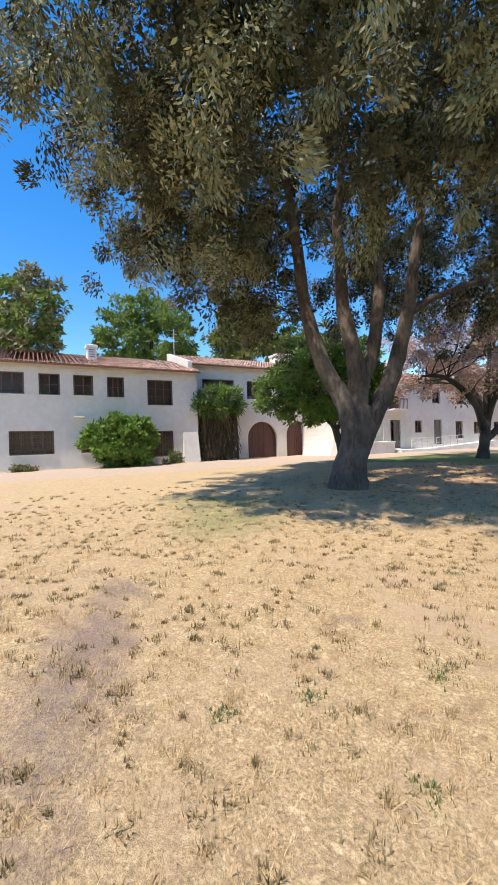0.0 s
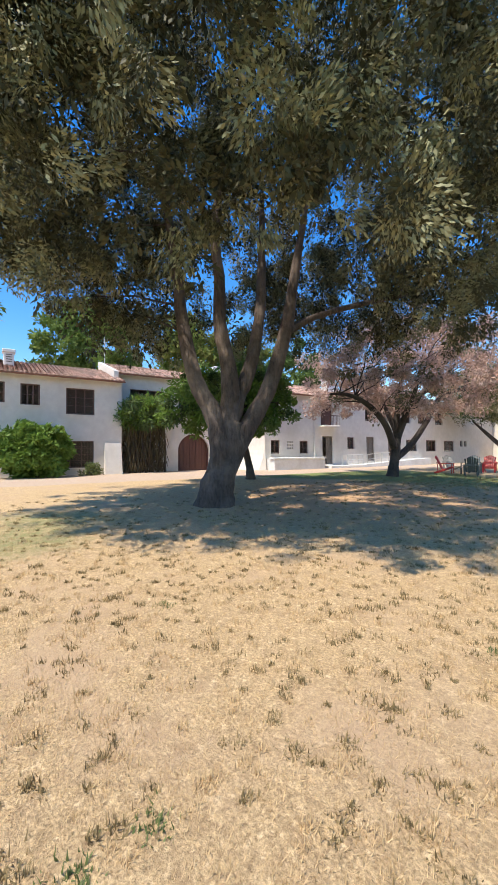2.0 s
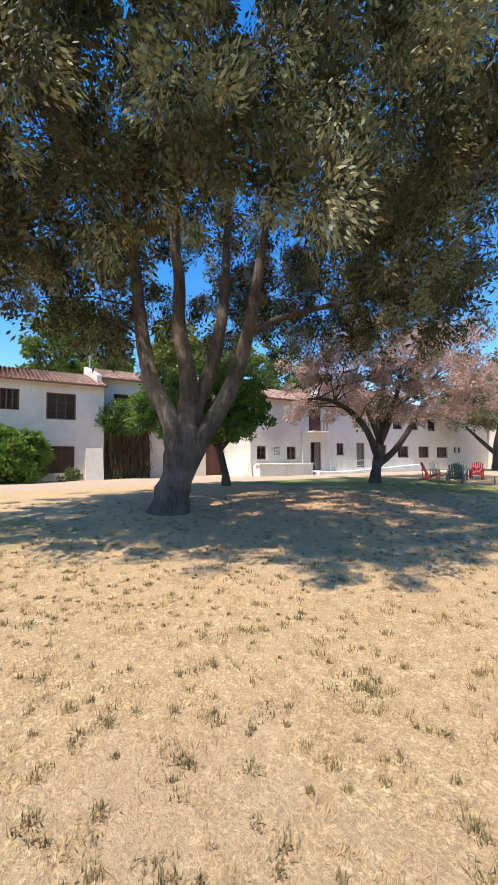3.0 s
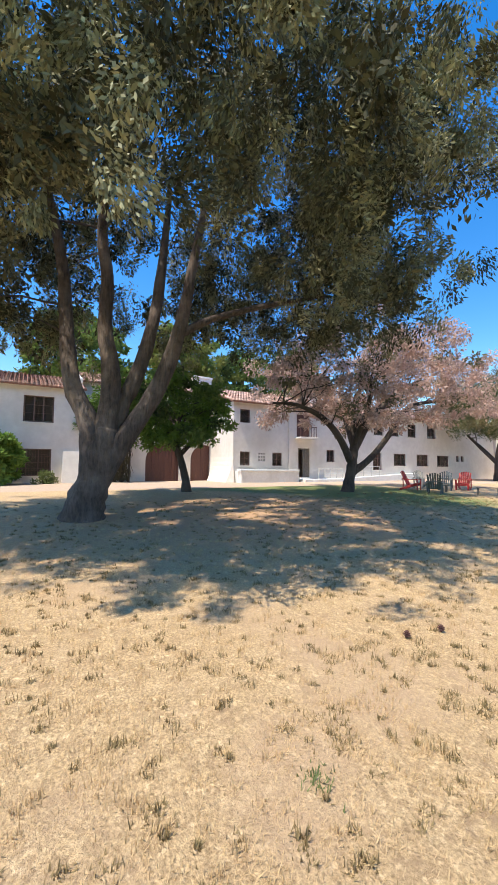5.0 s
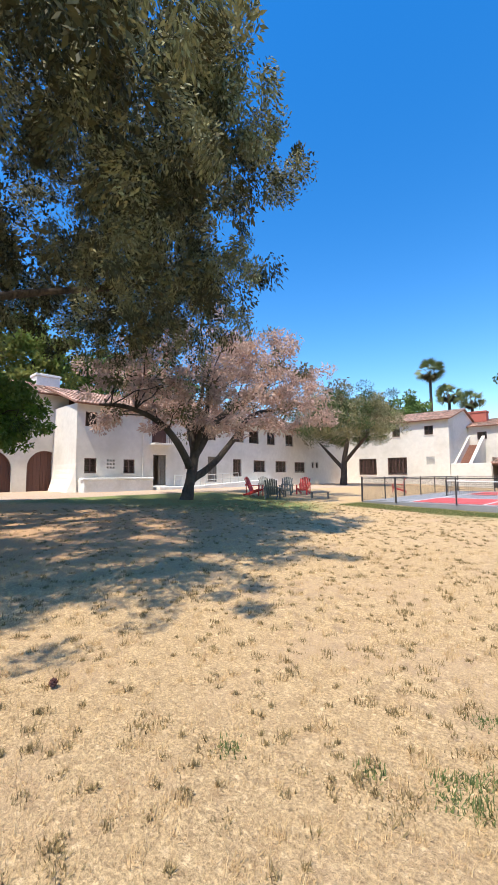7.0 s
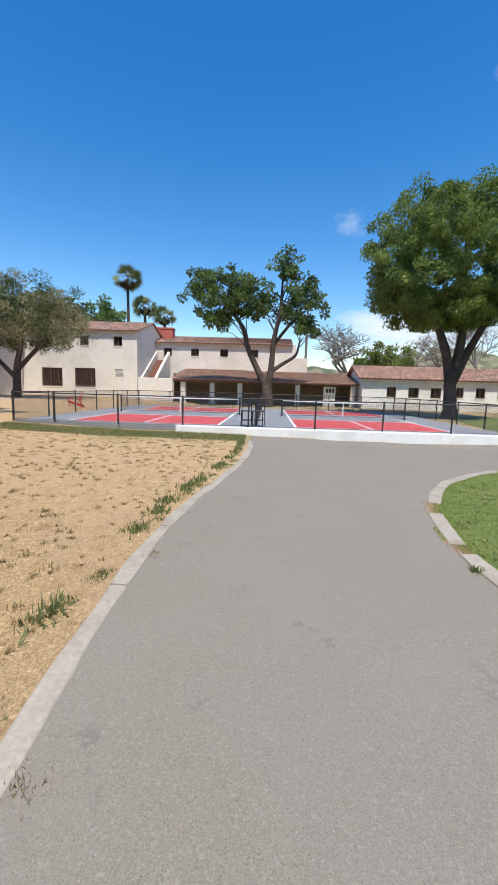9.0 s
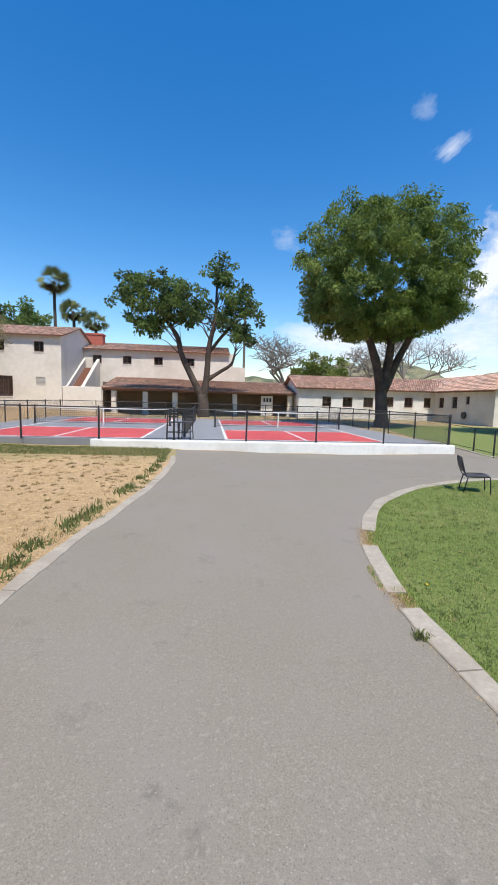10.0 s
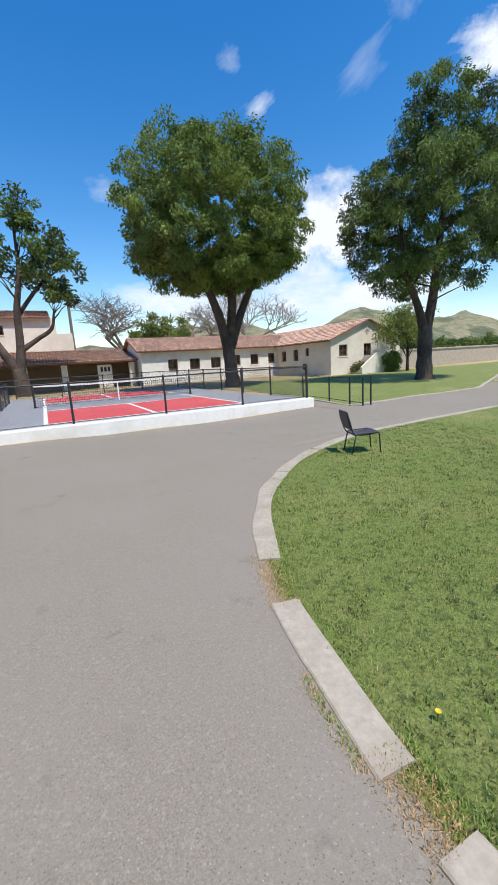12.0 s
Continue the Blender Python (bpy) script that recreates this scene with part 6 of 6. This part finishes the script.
def palm(x, y, h, r, seed):
    """A fan palm: slim stem, skirt of dead leaves, fans of stiff leaves."""
    rg = np.random.default_rng(seed)
    top = thing("fan_palm", "tall slender fan palm on the skyline", "palm", "skyline palms", at=pose(x, y, 0.2))
    b = Builder()
    b.tube([(0, 0, -0.2), (0.1, 0, h * 0.5), (0, 0, h)], [0.34, 0.27, 0.24], 8, 0.05, seed)
    part("trunk", b, M_BARK2, top, smooth=True)
    for nm, mat, cnt, up, ln in (("fronds", L_PALM, 38, (-0.6, 0.98), 1.2), ("dead_fronds", L_THATCH, 30, (-0.95, -0.45), 0.75)):
        fans = []
        for _ in range(cnt):
            az, s = rg.uniform(0, 2 * math.pi), rg.uniform(*up)
            d = np.array([math.cos(az) * math.sqrt(1 - s * s), math.sin(az) * math.sqrt(1 - s * s), s])
            hub = np.array([0, 0, h]) + d * r * 0.5 * ln
            sd = np.cross(d, [0, 0, 1.0])
            sd /= np.linalg.norm(sd) + 1e-6
            upv = np.cross(sd, d)
            tw = rg.uniform(-1.3, 1.3)
            sd = sd * math.cos(tw) + upv * math.sin(tw)
            fans.append([np.array([0, 0, h]), np.array([0, 0, h]) + sd * 0.03, hub + sd * 0.03, hub])
            for k in range(11):
                a = (k - 5) / 5 * 1.15
                tip = hub + (d * math.cos(a) + sd * math.sin(a)) * r * 0.55 * ln - np.array([0, 0, 0.12 * r * abs(a)])
                w = (-d * math.sin(a) + sd * math.cos(a)) * 0.038 * r
                midp = hub * 0.5 + tip * 0.5
                fans.append([hub, midp + w, tip, midp - w])
        part(nm, blades(nm, np.array(fans), mat), mat, top, kind="stuff")


palm(-25.1, 70, 19.6, 2.3, 1)
palm(-22.1, 70, 15.0, 2.0, 2)
palm(-18.6, 70, 13.4, 1.9, 3)

# ---- shrubs at the long house ----
def shrub(name, label, x, y, centre, axes, mats, seed, count=120, per=150, size=0.12, clump=0.3, slim=0.45):
    r = np.random.default_rng(seed)
    rnd = random.Random(seed)
    z = gz(x, y)
    top = thing(name, label, "shrub", at=pose(x, y, z))
    c = clump_cloud(r, np.array(centre) - np.array([x, y, z]), np.array(axes), count, 0.45, -0.85, 0.12, seed)
    b = Builder()
    for k in range(9):
        p = c[rnd.randrange(len(c))]
        b.tube(branch_pts((rnd.uniform(-0.3, 0.3), rnd.uniform(-0.4, 0.4), -0.05), p, rnd), [0.045 - 0.006 * i for i in range(6)], 5)
    part("stem", b, M_BARK2, top, kind="stuff")
    for i, m in enumerate(mats):
        part("foliage", blades("foliage", leaf_array(r, c[i::len(mats)], clump * (0.8 + 0.6 * r.random(len(c[i::len(mats)]))), per, size, slim, 0.1), m), m, top, kind="stuff")


shrub("rounded_shrub", "rounded bright green shrub under the lower windows", -26.3, -7.0, (-26.3, -7.0, 1.75), (1.5, 2.0, 1.55), [L_BUSH, L_ORANGE], 91, 230, 85, 0.24, 0.2)
shrub("climbing_shrub", "leafy green climber heaped above a porch post", -28.0, -0.3, (-27.9, -0.35, 4.3), (0.9, 1.8, 1.05), [L_BUSH, L_YUCCA], 92, 150, 75, 0.38, 0.26, 0.17)
r = np.random.default_rng(5)
top = thing("hanging_creeper", "curtain of brown dead stems and sword leaves below the climber", "creeper", at=pose(-28.2, -0.2, gz(-28.2, -0.2)))
n = 2600
base = np.stack([r.uniform(-0.45, 0.5, n), r.uniform(-1.4, 1.25, n), r.uniform(0.3, 4.0, n)], 1)
tipz = base + np.stack([r.normal(0, 0.12, n), r.normal(0, 0.14, n), -r.uniform(0.35, 0.95, n)], 1)
tipz[:, 2] = np.maximum(tipz[:, 2], 0.0)
sd = r.normal(size=(n, 3)) * [1, 1, 0.1]
sd /= np.linalg.norm(sd, axis=1)[:, None]
m = (base + tipz) / 2
part("dead_leaves", blades("dead_leaves", np.stack([base, m + sd * 0.03, tipz, m - sd * 0.03], 1), L_THATCH), L_THATCH, top, kind="stuff")
b = Builder()
for k in range(7):
    y = -1.2 + 0.4 * k
    b.tube([(random.uniform(-0.2, 0.3), y, -0.05), (0, y + 0.1, 2.0), (0.1, y * 0.8, 4.2)], [0.09, 0.07, 0.05], 6, 0.2, k)
part("stem", b, M_BARK2, top, kind="stuff")
shrub("low_plant", "small green plant at the foot of the wall", -26.8, -3.9, (-26.8, -3.9, 0.6), (0.4, 0.6, 0.5), [L_WEED], 94, 20, 60, 0.14, 0.2)
shrub("low_plant", "small dry plant at the foot of the wall", -26.9, -11.8, (-26.9, -11.8, 0.4), (0.4, 0.7, 0.35), [L_WEED, L_TUFT], 95, 20, 60, 0.14, 0.2)
shrub("low_plant", "leafy plant against the gabled house", 25.4, 29.6, (25.4, 29.6, 0.45), (0.6, 0.3, 0.5), [L_WEED], 96, 20, 60, 0.18, 0.25)
shrub("wall_shrub", "green shrub against the stair of the gabled house", 28.0, 28.2, (28.0, 28.2, 0.9), (0.9, 0.35, 0.9), [L_MID], 97, 40, 80, 0.18, 0.25)

# ---- far right boundary, pole, hills and clouds ----
b = Builder()
b.box(34, 33.0, -0.3, 80, 33.3, 1.75, 0.02)
b.box(33.9, 32.9, 1.75, 80.1, 33.4, 1.9, 0.02)
tagged(part("boundary_wall", b, M_CONC), "long grey concrete boundary wall", "wall", kind="structure")
rv = np.random.default_rng(66)
c = np.stack([rv.uniform(34.5, 70, 260), rv.uniform(33.5, 34.3, 260), 1.95 + np.abs(rv.normal(0.25, 0.3, 260))], 1)
tagged(part("hedge", blades("hedge", leaf_array(rv, c, 0.25 + 0.3 * rv.random(260), 70, 0.3, 0.45, 0.1), L_MID), L_MID, kind="stuff"), "uneven green hedge along the top of the boundary wall", "hedge")
b = Builder()
b.tube([(5.5, 62, 0), (5.5, 62, 14)], [0.22, 0.16], 8)
tagged(part("utility_pole", b, M_WEATHER), "dark wooden utility pole behind the arcade", "pole")
M_HILL = surf("dry scrub hillside", (0.15, 0.155, 0.08), (0.29, 0.25, 0.15), 0.09, 0.95, 0.5, (0.09, 0.105, 0.055), 0.03, dist=3.0, bigr=(0.48, 0.6))


def hill(name, label, x, y, w, h, seed, depth=160):
    """A rounded ridge with folds."""
    b = Builder()
    n, m = 60, 16
    for i in range(n + 1):
        for j in range(m + 1):
            u, v = i / n * 2 - 1, j / m * 2 - 1
            e = max(0.0, 1 - u * u) ** 1.2 * max(0.0, 1 - v * v)
            f = 0.75 + 0.35 * noise.noise(Vector((u * 3 + seed, v * 2, seed))) + 0.15 * noise.noise(Vector((u * 9 + seed, v * 6, 0)))
            b.v.append((x + u * w, y + v * depth, -2 + h * e * f))
    for i in range(n):
        for j in range(m):
            a = i * (m + 1) + j
            b.f.append((a, a + m + 1, a + m + 2, a + 1))
    tagged(part(name, b, M_HILL, smooth=True), label, "hill", kind="structure")


hill("backdrop_hill_1", "green-brown hill beyond the roofs", 270, 620, 170, 88, 3)
hill("backdrop_hill_2", "long dry hill on the skyline", 560, 520, 330, 92, 8, 220)
hill("backdrop_hill_3", "low wooded hill behind the arcade", 60, 760, 330, 55, 12)


def cloud_mat(seed, thresh, stretch, wide, weight, dense):
    m = bpy.data.materials.new("thin white cloud")
    m.use_nodes = True
    t = m.node_tree
    t.nodes.remove(t.nodes["Principled BSDF"])
    tc = t.nodes.new("ShaderNodeTexCoord")
    mp = t.nodes.new("ShaderNodeMapping")
    mp.inputs["Location"].default_value = (seed, seed * 0.37, 0)
    n = t.nodes.new("ShaderNodeTexNoise")
    n.inputs["Scale"].default_value, n.inputs["Detail"].default_value, n.inputs["Roughness"].default_value = (2.4 if weight > 0.5 else 3.6), 8, 0.62
    t.links.new(tc.outputs["Generated"], mp.inputs["Vector"])
    t.links.new(mp.outputs["Vector"], n.inputs["Vector"])
    g = t.nodes.new("ShaderNodeTexGradient")
    g.gradient_type = "SPHERICAL"
    mp2 = t.nodes.new("ShaderNodeMapping")
    mp2.inputs["Location"].default_value, mp2.inputs["Scale"].default_value = (-1, -1, 0), (2, 2, 0)
    t.links.new(tc.outputs["Generated"], mp2.inputs["Vector"])
    t.links.new(mp2.outputs["Vector"], g.inputs["Vector"])
    mp.inputs["Scale"].default_value = (stretch, 1.6, 1)
    mul = t.nodes.new("ShaderNodeMath")
    mul.operation = "MULTIPLY_ADD"
    t.links.new(g.outputs["Fac"], mul.inputs[0])
    mul.inputs[1].default_value = weight
    t.links.new(n.outputs["Fac"], mul.inputs[2])
    fac = ramp(t, mul.outputs[0], thresh, thresh + wide)
    edge = ramp(t, g.outputs["Fac"], 0.0, 0.25)
    edge.node.inputs["To Max"].default_value = dense
    both = t.nodes.new("ShaderNodeMath")
    both.operation = "MULTIPLY"
    t.links.new(fac, both.inputs[0])
    t.links.new(edge, both.inputs[1])
    fac = both.outputs[0]
    em = t.nodes.new("ShaderNodeEmission")
    em.inputs["Color"].default_value, em.inputs["Strength"].default_value = (0.86, 0.91, 1.0, 1), 0.92
    tr = t.nodes.new("ShaderNodeBsdfTransparent")
    ms = t.nodes.new("ShaderNodeMixShader")
    t.links.new(fac, ms.inputs[0])
    t.links.new(tr.outputs[0], ms.inputs[1])
    t.links.new(em.outputs[0], ms.inputs[2])
    t.links.new(ms.outputs[0], t.nodes["Material Output"].inputs["Surface"])
    return m


def cloud(label, yaw, pitch, w, h, tilt, seed, thresh=0.8, stretch=1.6, wide=0.3, weight=0.6, dense=1.0):
    """A far cloud on the sky, 1.5 km off."""
    d = Vector((math.sin(radians(yaw)) * math.cos(radians(pitch)), math.cos(radians(yaw)) * math.cos(radians(pitch)), math.sin(radians(pitch)))) * 1500
    b = Builder()
    b.v = [(-w, -h, 0), (w, -h, 0), (w, h, 0), (-w, h, 0)]
    b.f = [(0, 1, 2, 3)]
    ob = tagged(part("backdrop_cloud", b, cloud_mat(seed, thresh, stretch, wide, weight, dense)), label, "cloud", "distant clouds", "structure")
    ob.visible_shadow = False
    ob.matrix_basis = look(d, (0, 0, 0), tilt)


cloud("white heaped cloud above the roofs", 38.8, 16, 250, 240, 0, 2.0, 0.66, 1.6, 0.26)
cloud("thin white wisp of cloud", 30.2, 28.6, 95, 60, -35, 5.0, 0.90, 1.0, 0.5, 0.8, 0.7)
cloud("thin white wisp of cloud", 27.0, 32.8, 70, 70, -20, 7.0, 0.92, 1.0, 0.7, 0.8, 0.45)
cloud("thin white wisp of cloud", 43.0, 30.2, 190, 80, -34, 9.0, 0.84, 1.2, 0.8, 0.7, 0.45)
cloud("thin white wisp of cloud", 47.5, 34.5, 100, 90, -60, 19.0, 0.88, 1.4, 0.8, 0.7, 0.45)
cloud("white heaped cloud above the roofs", 57.0, 28.5, 170, 130, 0, 21.0, 0.74, 1.4, 0.35, 0.7)
cloud("small pale cloud", 10.6, 21.2, 110, 90, 0, 11.0, 0.86, 1.1, 0.6, 0.7, 0.55)
cloud("low pale cloud bank", 20, 8, 480, 150, 0, 13.0, 0.66, 2.0, 0.45)
cloud("low pale cloud bank", 42, 8, 520, 160, 0, 15.0, 0.62, 2.0, 0.4)


# ---- grasses ----
def grass(name, label, pts, tall, wide, mat, seed, lean=0.6, z=0.0, kind="stuff", category="grass"):
    """Single blades standing on the ground at pts."""
    r = np.random.default_rng(seed)
    n = len(pts)
    base = np.stack([pts[:, 0], pts[:, 1], height(pts[:, 0], pts[:, 1]) - 0.004 + z], 1)
    az = r.uniform(0, 2 * np.pi, n)
    tilt = np.abs(r.normal(0, lean, n))
    ln = tall * r.uniform(0.5, 1.3, n)
    d = np.stack([np.cos(az) * np.sin(tilt), np.sin(az) * np.sin(tilt), np.abs(np.cos(tilt)) + 0.08], 1)
    sd = np.stack([-np.sin(az + 0.5), np.cos(az + 0.5), np.zeros(n)], 1) * (wide * r.uniform(0.6, 1.4, n))[:, None]
    tip = base + d * ln[:, None]
    ob = part(name, blades(name, np.stack([base - sd, base + sd, tip], 1), mat, 3), mat, None, kind=kind)
    return tagged(ob, label, category)


r = np.random.default_rng(17)


def scatter(n, x0, x1, y0, y1):
    return np.stack([r.uniform(x0, x1, n), r.uniform(y0, y1, n)], 1)


def path_distance(p):
    line = np.array([(-3.7, -11.2), (-3.0, -10.0), (-2.5, -8.6), (-2.2, -7.5), (-1.7, -6), (-1.3, -4.7), (-0.9, -3.4), (-0.5, -2.2)])
    return np.min(np.hypot(p[:, None, 0] - line[None, :, 0], p[:, None, 1] - line[None, :, 1]), axis=1)


p = scatter(900000, -13, -0.3, -13, 13.0)
p = p[p[:, 0] < left_edge(p[:, 1]) - 0.15]
dist = path_distance(p)
bare = ground_masks(p[:, 0], p[:, 1])["earth"]
keep = r.random(len(p)) < np.clip(1.35 - dist / 7.5, 0.06, 1) * np.clip(1.15 - 1.6 * np.clip(bare, 0, 1), 0.1, 1)
lump = np.sin(p[:, 0] * 17 + 2.2 * np.sin(p[:, 1] * 9.1)) * np.sin(p[:, 1] * 15 + 2.0 * np.sin(p[:, 0] * 7.3))
keep &= r.random(len(p)) < np.clip(0.75 + 0.75 * lump, 0.12, 1)
p = p[keep][:190000]
grass("dry_grass", "short dry straw-coloured lawn grass", p, 0.034, 0.0019, L_DRY, 1, 1.1)
tc = scatter(9500, -13, -0.9, -12.8, 13.0)
tc = tc[tc[:, 0] < left_edge(tc[:, 1]) - 0.22]
tc = tc[r.random(len(tc)) < np.clip(1.4 - path_distance(tc) / 9, 0.3, 1)]
p = np.repeat(tc, 26, axis=0) + r.normal(0, 0.03, (len(tc) * 26, 2)) * (0.5 + r.random(len(tc))).repeat(26)[:, None]
grass("straw_tufts", "matted lumps of straw-coloured grass", p, 0.05, 0.0027, L_DRY, 15, 0.85)
# tufts that stayed olive
tc = scatter(5200, -12.5, -0.9, -12.5, 13.0)
tc = tc[tc[:, 0] < left_edge(tc[:, 1]) - 0.3]
tc = tc[r.random(len(tc)) < np.clip(1.3 - path_distance(tc) / 9, 0.35, 1)]
p = np.repeat(tc, 32, axis=0) + r.normal(0, 0.021, (len(tc) * 32, 2)) * (0.4 + r.random(len(tc)) * 1.3).repeat(32)[:, None]
grass("grass_tufts", "small olive tufts in the dry lawn", p, 0.036, 0.0046, L_TUFT, 2, 1.15)
tc = scatter(1300, -15, -1.2, -12.5, 13.0)
tc = tc[tc[:, 0] < left_edge(tc[:, 1]) - 0.3]
p = np.repeat(tc, 44, axis=0) + r.normal(0, 0.034, (len(tc) * 44, 2)) * (0.5 + r.random(len(tc))).repeat(44)[:, None]
grass("coarse_tufts", "coarse grey-brown tussocks in the dry lawn", p, 0.046, 0.0052, L_TUFT, 14, 1.1)
gc = np.array([(-4.2, -8.2), (-4.15, -8.52), (-4.83, -9.81), (-4.1, -8.98), (-5.34, -9.02), (-5.71, -10.35), (-5.6, -9.85), (-6.4, -7.32), (-2.74, -2.46), (-2.4, -2.88), (-2.5, -2.8), (-3.02, -3.91), (-4.08, -5.51), (-1.82, -0.81), (-2.5, -1.23), (-1.46, -0.72), (-1.34, -0.64), (-1.4, -0.52), (-1.52, -0.58), (-1.3, -0.4),
               (-1.5, 0.1), (-1.45, 3.0), (-1.35, 4.6), (-1.2, 5.9), (-1.0, 6.5), (-0.8, 8.4), (-0.75, 9.0), (-0.7, 10.6), (-0.9, 12.4)])
yy = np.array([-0.7, 0.2, 1.5, 2.6, 3.1, 4.3, 4.9, 5.5, 6.1, 6.6, 7.3, 8.1, 8.8, 9.7, 10.6, 11.6, 12.3])
gc = np.concatenate([gc, np.stack([left_edge(yy) - 0.26 - 0.16 * r.random(len(yy)), yy], 1)])
p = np.repeat(gc, 90, axis=0) + r.normal(0, 0.05, (len(gc) * 90, 2))
grass("green_weeds", "scattered green weed clumps in the lawn", p, 0.04, 0.0056, L_WEED, 3, 1.15, category="weeds")
yy = np.array([2.4, 4.2, 4.9, 5.4, 6.2, 6.5, 6.9, 8.0, 8.4, 9.3, 10.1, 10.9, 11.7, 12.2])
wc = np.stack([left_edge(yy) - 0.34 - 0.12 * r.random(len(yy)), yy], 1)
p = np.repeat(wc, 110, axis=0) + r.normal(0, 0.085, (len(wc) * 110, 2)) * [0.8, 1.4]
grass("kerbside_weeds", "leafy green weeds along the inner side of the kerb", p, 0.10, 0.011, L_WEED, 18, 0.9, category="weeds")
p = scatter(26000, -10, -0.5, 12.6, 14.5)
p = p[(p[:, 0] < left_edge(np.minimum(p[:, 1], 12.9)) - 0.25)]
grass("verge_grass", "greener grass along the foot of the court", p, 0.085, 0.005, L_WEED, 4, 0.8)
p = scatter(620000, 2.1, 13.5, -1.0, 9.9)
p = p[(p[:, 0] > right_edge(p[:, 1]) + 0.17)]
dist = np.hypot(p[:, 0] - 1.2, p[:, 1] - 3.0)
p = p[r.random(len(p)) < np.clip(1.5 - dist / 8, 0.12, 1)][:260000]
grass("mown_lawn", "short mown green lawn grass", p, 0.030, 0.0034, L_LAWN, 5, 1.15)
p = scatter(3400, 2.3, 9, 0, 9.5)
p = p[(p[:, 0] > right_edge(p[:, 1]) + 0.2)]
p = np.repeat(p, 14, axis=0) + r.normal(0, 0.028, (len(p) * 14, 2))
grass("clover", "small broad-leaved clover patches in the mown lawn", p, 0.029, 0.006, L_WEED, 12, 1.1, category="weeds")
p = scatter(1200, 2.3, 9, 0, 9.5)
p = p[(p[:, 0] > right_edge(p[:, 1]) + 0.17)]
p = np.repeat(p, 10, axis=0) + r.normal(0, 0.03, (len(p) * 10, 2))
grass("dry_clippings", "dry clippings lying in the mown lawn", p, 0.03, 0.0026, L_DRY, 6, 1.3)
edge = np.array([(x, y) for x, y in RK if -1 < y < 9.5])
e2 = np.repeat(edge, 46, axis=0) + np.stack([r.uniform(0.165, 0.25, len(edge) * 46), r.normal(0, 0.07, len(edge) * 46)], 1)
grass("edge_grass", "straw and green grass creeping over the kerb", e2, 0.036, 0.0032, L_LAWN, 7, 1.1)
gy1 = np.concatenate([r.uniform(3.86, 4.26, 1500), r.uniform(5.24, 6.0, 1900), r.uniform(4.2, 4.75, 260), r.uniform(2.6, 3.9, 160)])
off = np.concatenate([r.normal(0.06, 0.06, 1500), r.normal(0.05, 0.06, 1900), r.normal(-0.05, 0.022, 260), r.normal(-0.03, 0.02, 160)])
e3 = np.stack([right_edge(gy1) + np.clip(off, -0.09, 0.17), gy1], 1)
grass("kerb_straw", "dry straw caught in the kerb's gaps", e3, 0.026, 0.0030, L_DRY, 8, 1.45, 0.006)
gy2 = np.concatenate([r.uniform(3.88, 4.25, 700), r.uniform(5.3, 5.95, 700), r.uniform(4.25, 4.7, 200)])
off = np.concatenate([r.uniform(0.04, 0.2, 700), r.uniform(0.05, 0.2, 700), r.normal(-0.045, 0.02, 200)])
grass("kerb_grass", "green grass growing through the broken kerb", np.stack([right_edge(gy2) + off, gy2], 1), 0.03, 0.004, L_LAWN, 13, 1.3, 0.004)
e4 = np.array([(2.11, 3.49)]) + r.normal(0, 0.03, (150, 2))
grass("kerb_weed", "green weed growing from the kerb joint", e4, 0.06, 0.008, L_WEED, 9, 1.1, category="weed")
e5 = np.concatenate([np.array([(-1.02, 1.2)]) + r.normal(0, 0.06, (60, 2)), np.array([(-1.12, 3.5)]) + r.normal(0, 0.06, (60, 2))])
grass("kerb_weed", "small weed at the foot of the kerb", e5, 0.05, 0.004, L_TUFT, 10, 1.0, category="weed")

# fallen cones and a dandelion
for x, y in ((-3.84, -1.72), (-3.9, -2.13)):
    b = Builder()
    z = gz(x, y)
    for k in range(26):
        a, h = k * 2.4, 0.006 + 0.055 * k / 26
        rr = 0.032 * math.sin(math.pi * (0.15 + 0.8 * k / 26))
        b.beam((x, y, z + h), (x + rr * math.cos(a), y + rr * math.sin(a), z + h + 0.012), 0.016, 0.006)
    tagged(part("fallen_cone", b, M_DOOR), "small red-brown cone lying in the dry grass", "cone", "fallen cones")
dn = thing("dandelion", "yellow dandelion flower in the mown lawn", "flower", at=pose(2.56, 4.22, gz(2.56, 4.22)))
b = Builder()
b.tube([(0, 0, -0.01), (0, 0, 0.05)], 0.003, 5)
part("stem", b, L_WEED, dn)
b = Builder()
for k in range(18):
    a = k * 2 * math.pi / 18
    b.beam((0, 0, 0.05), (0.013 * math.cos(a), 0.013 * math.sin(a), 0.056), 0.005, 0.002)
part("petals", b, surf("yellow petal", (0.8, 0.55, 0.02), (0.7, 0.45, 0.01), 30, 0.6, 0), dn)
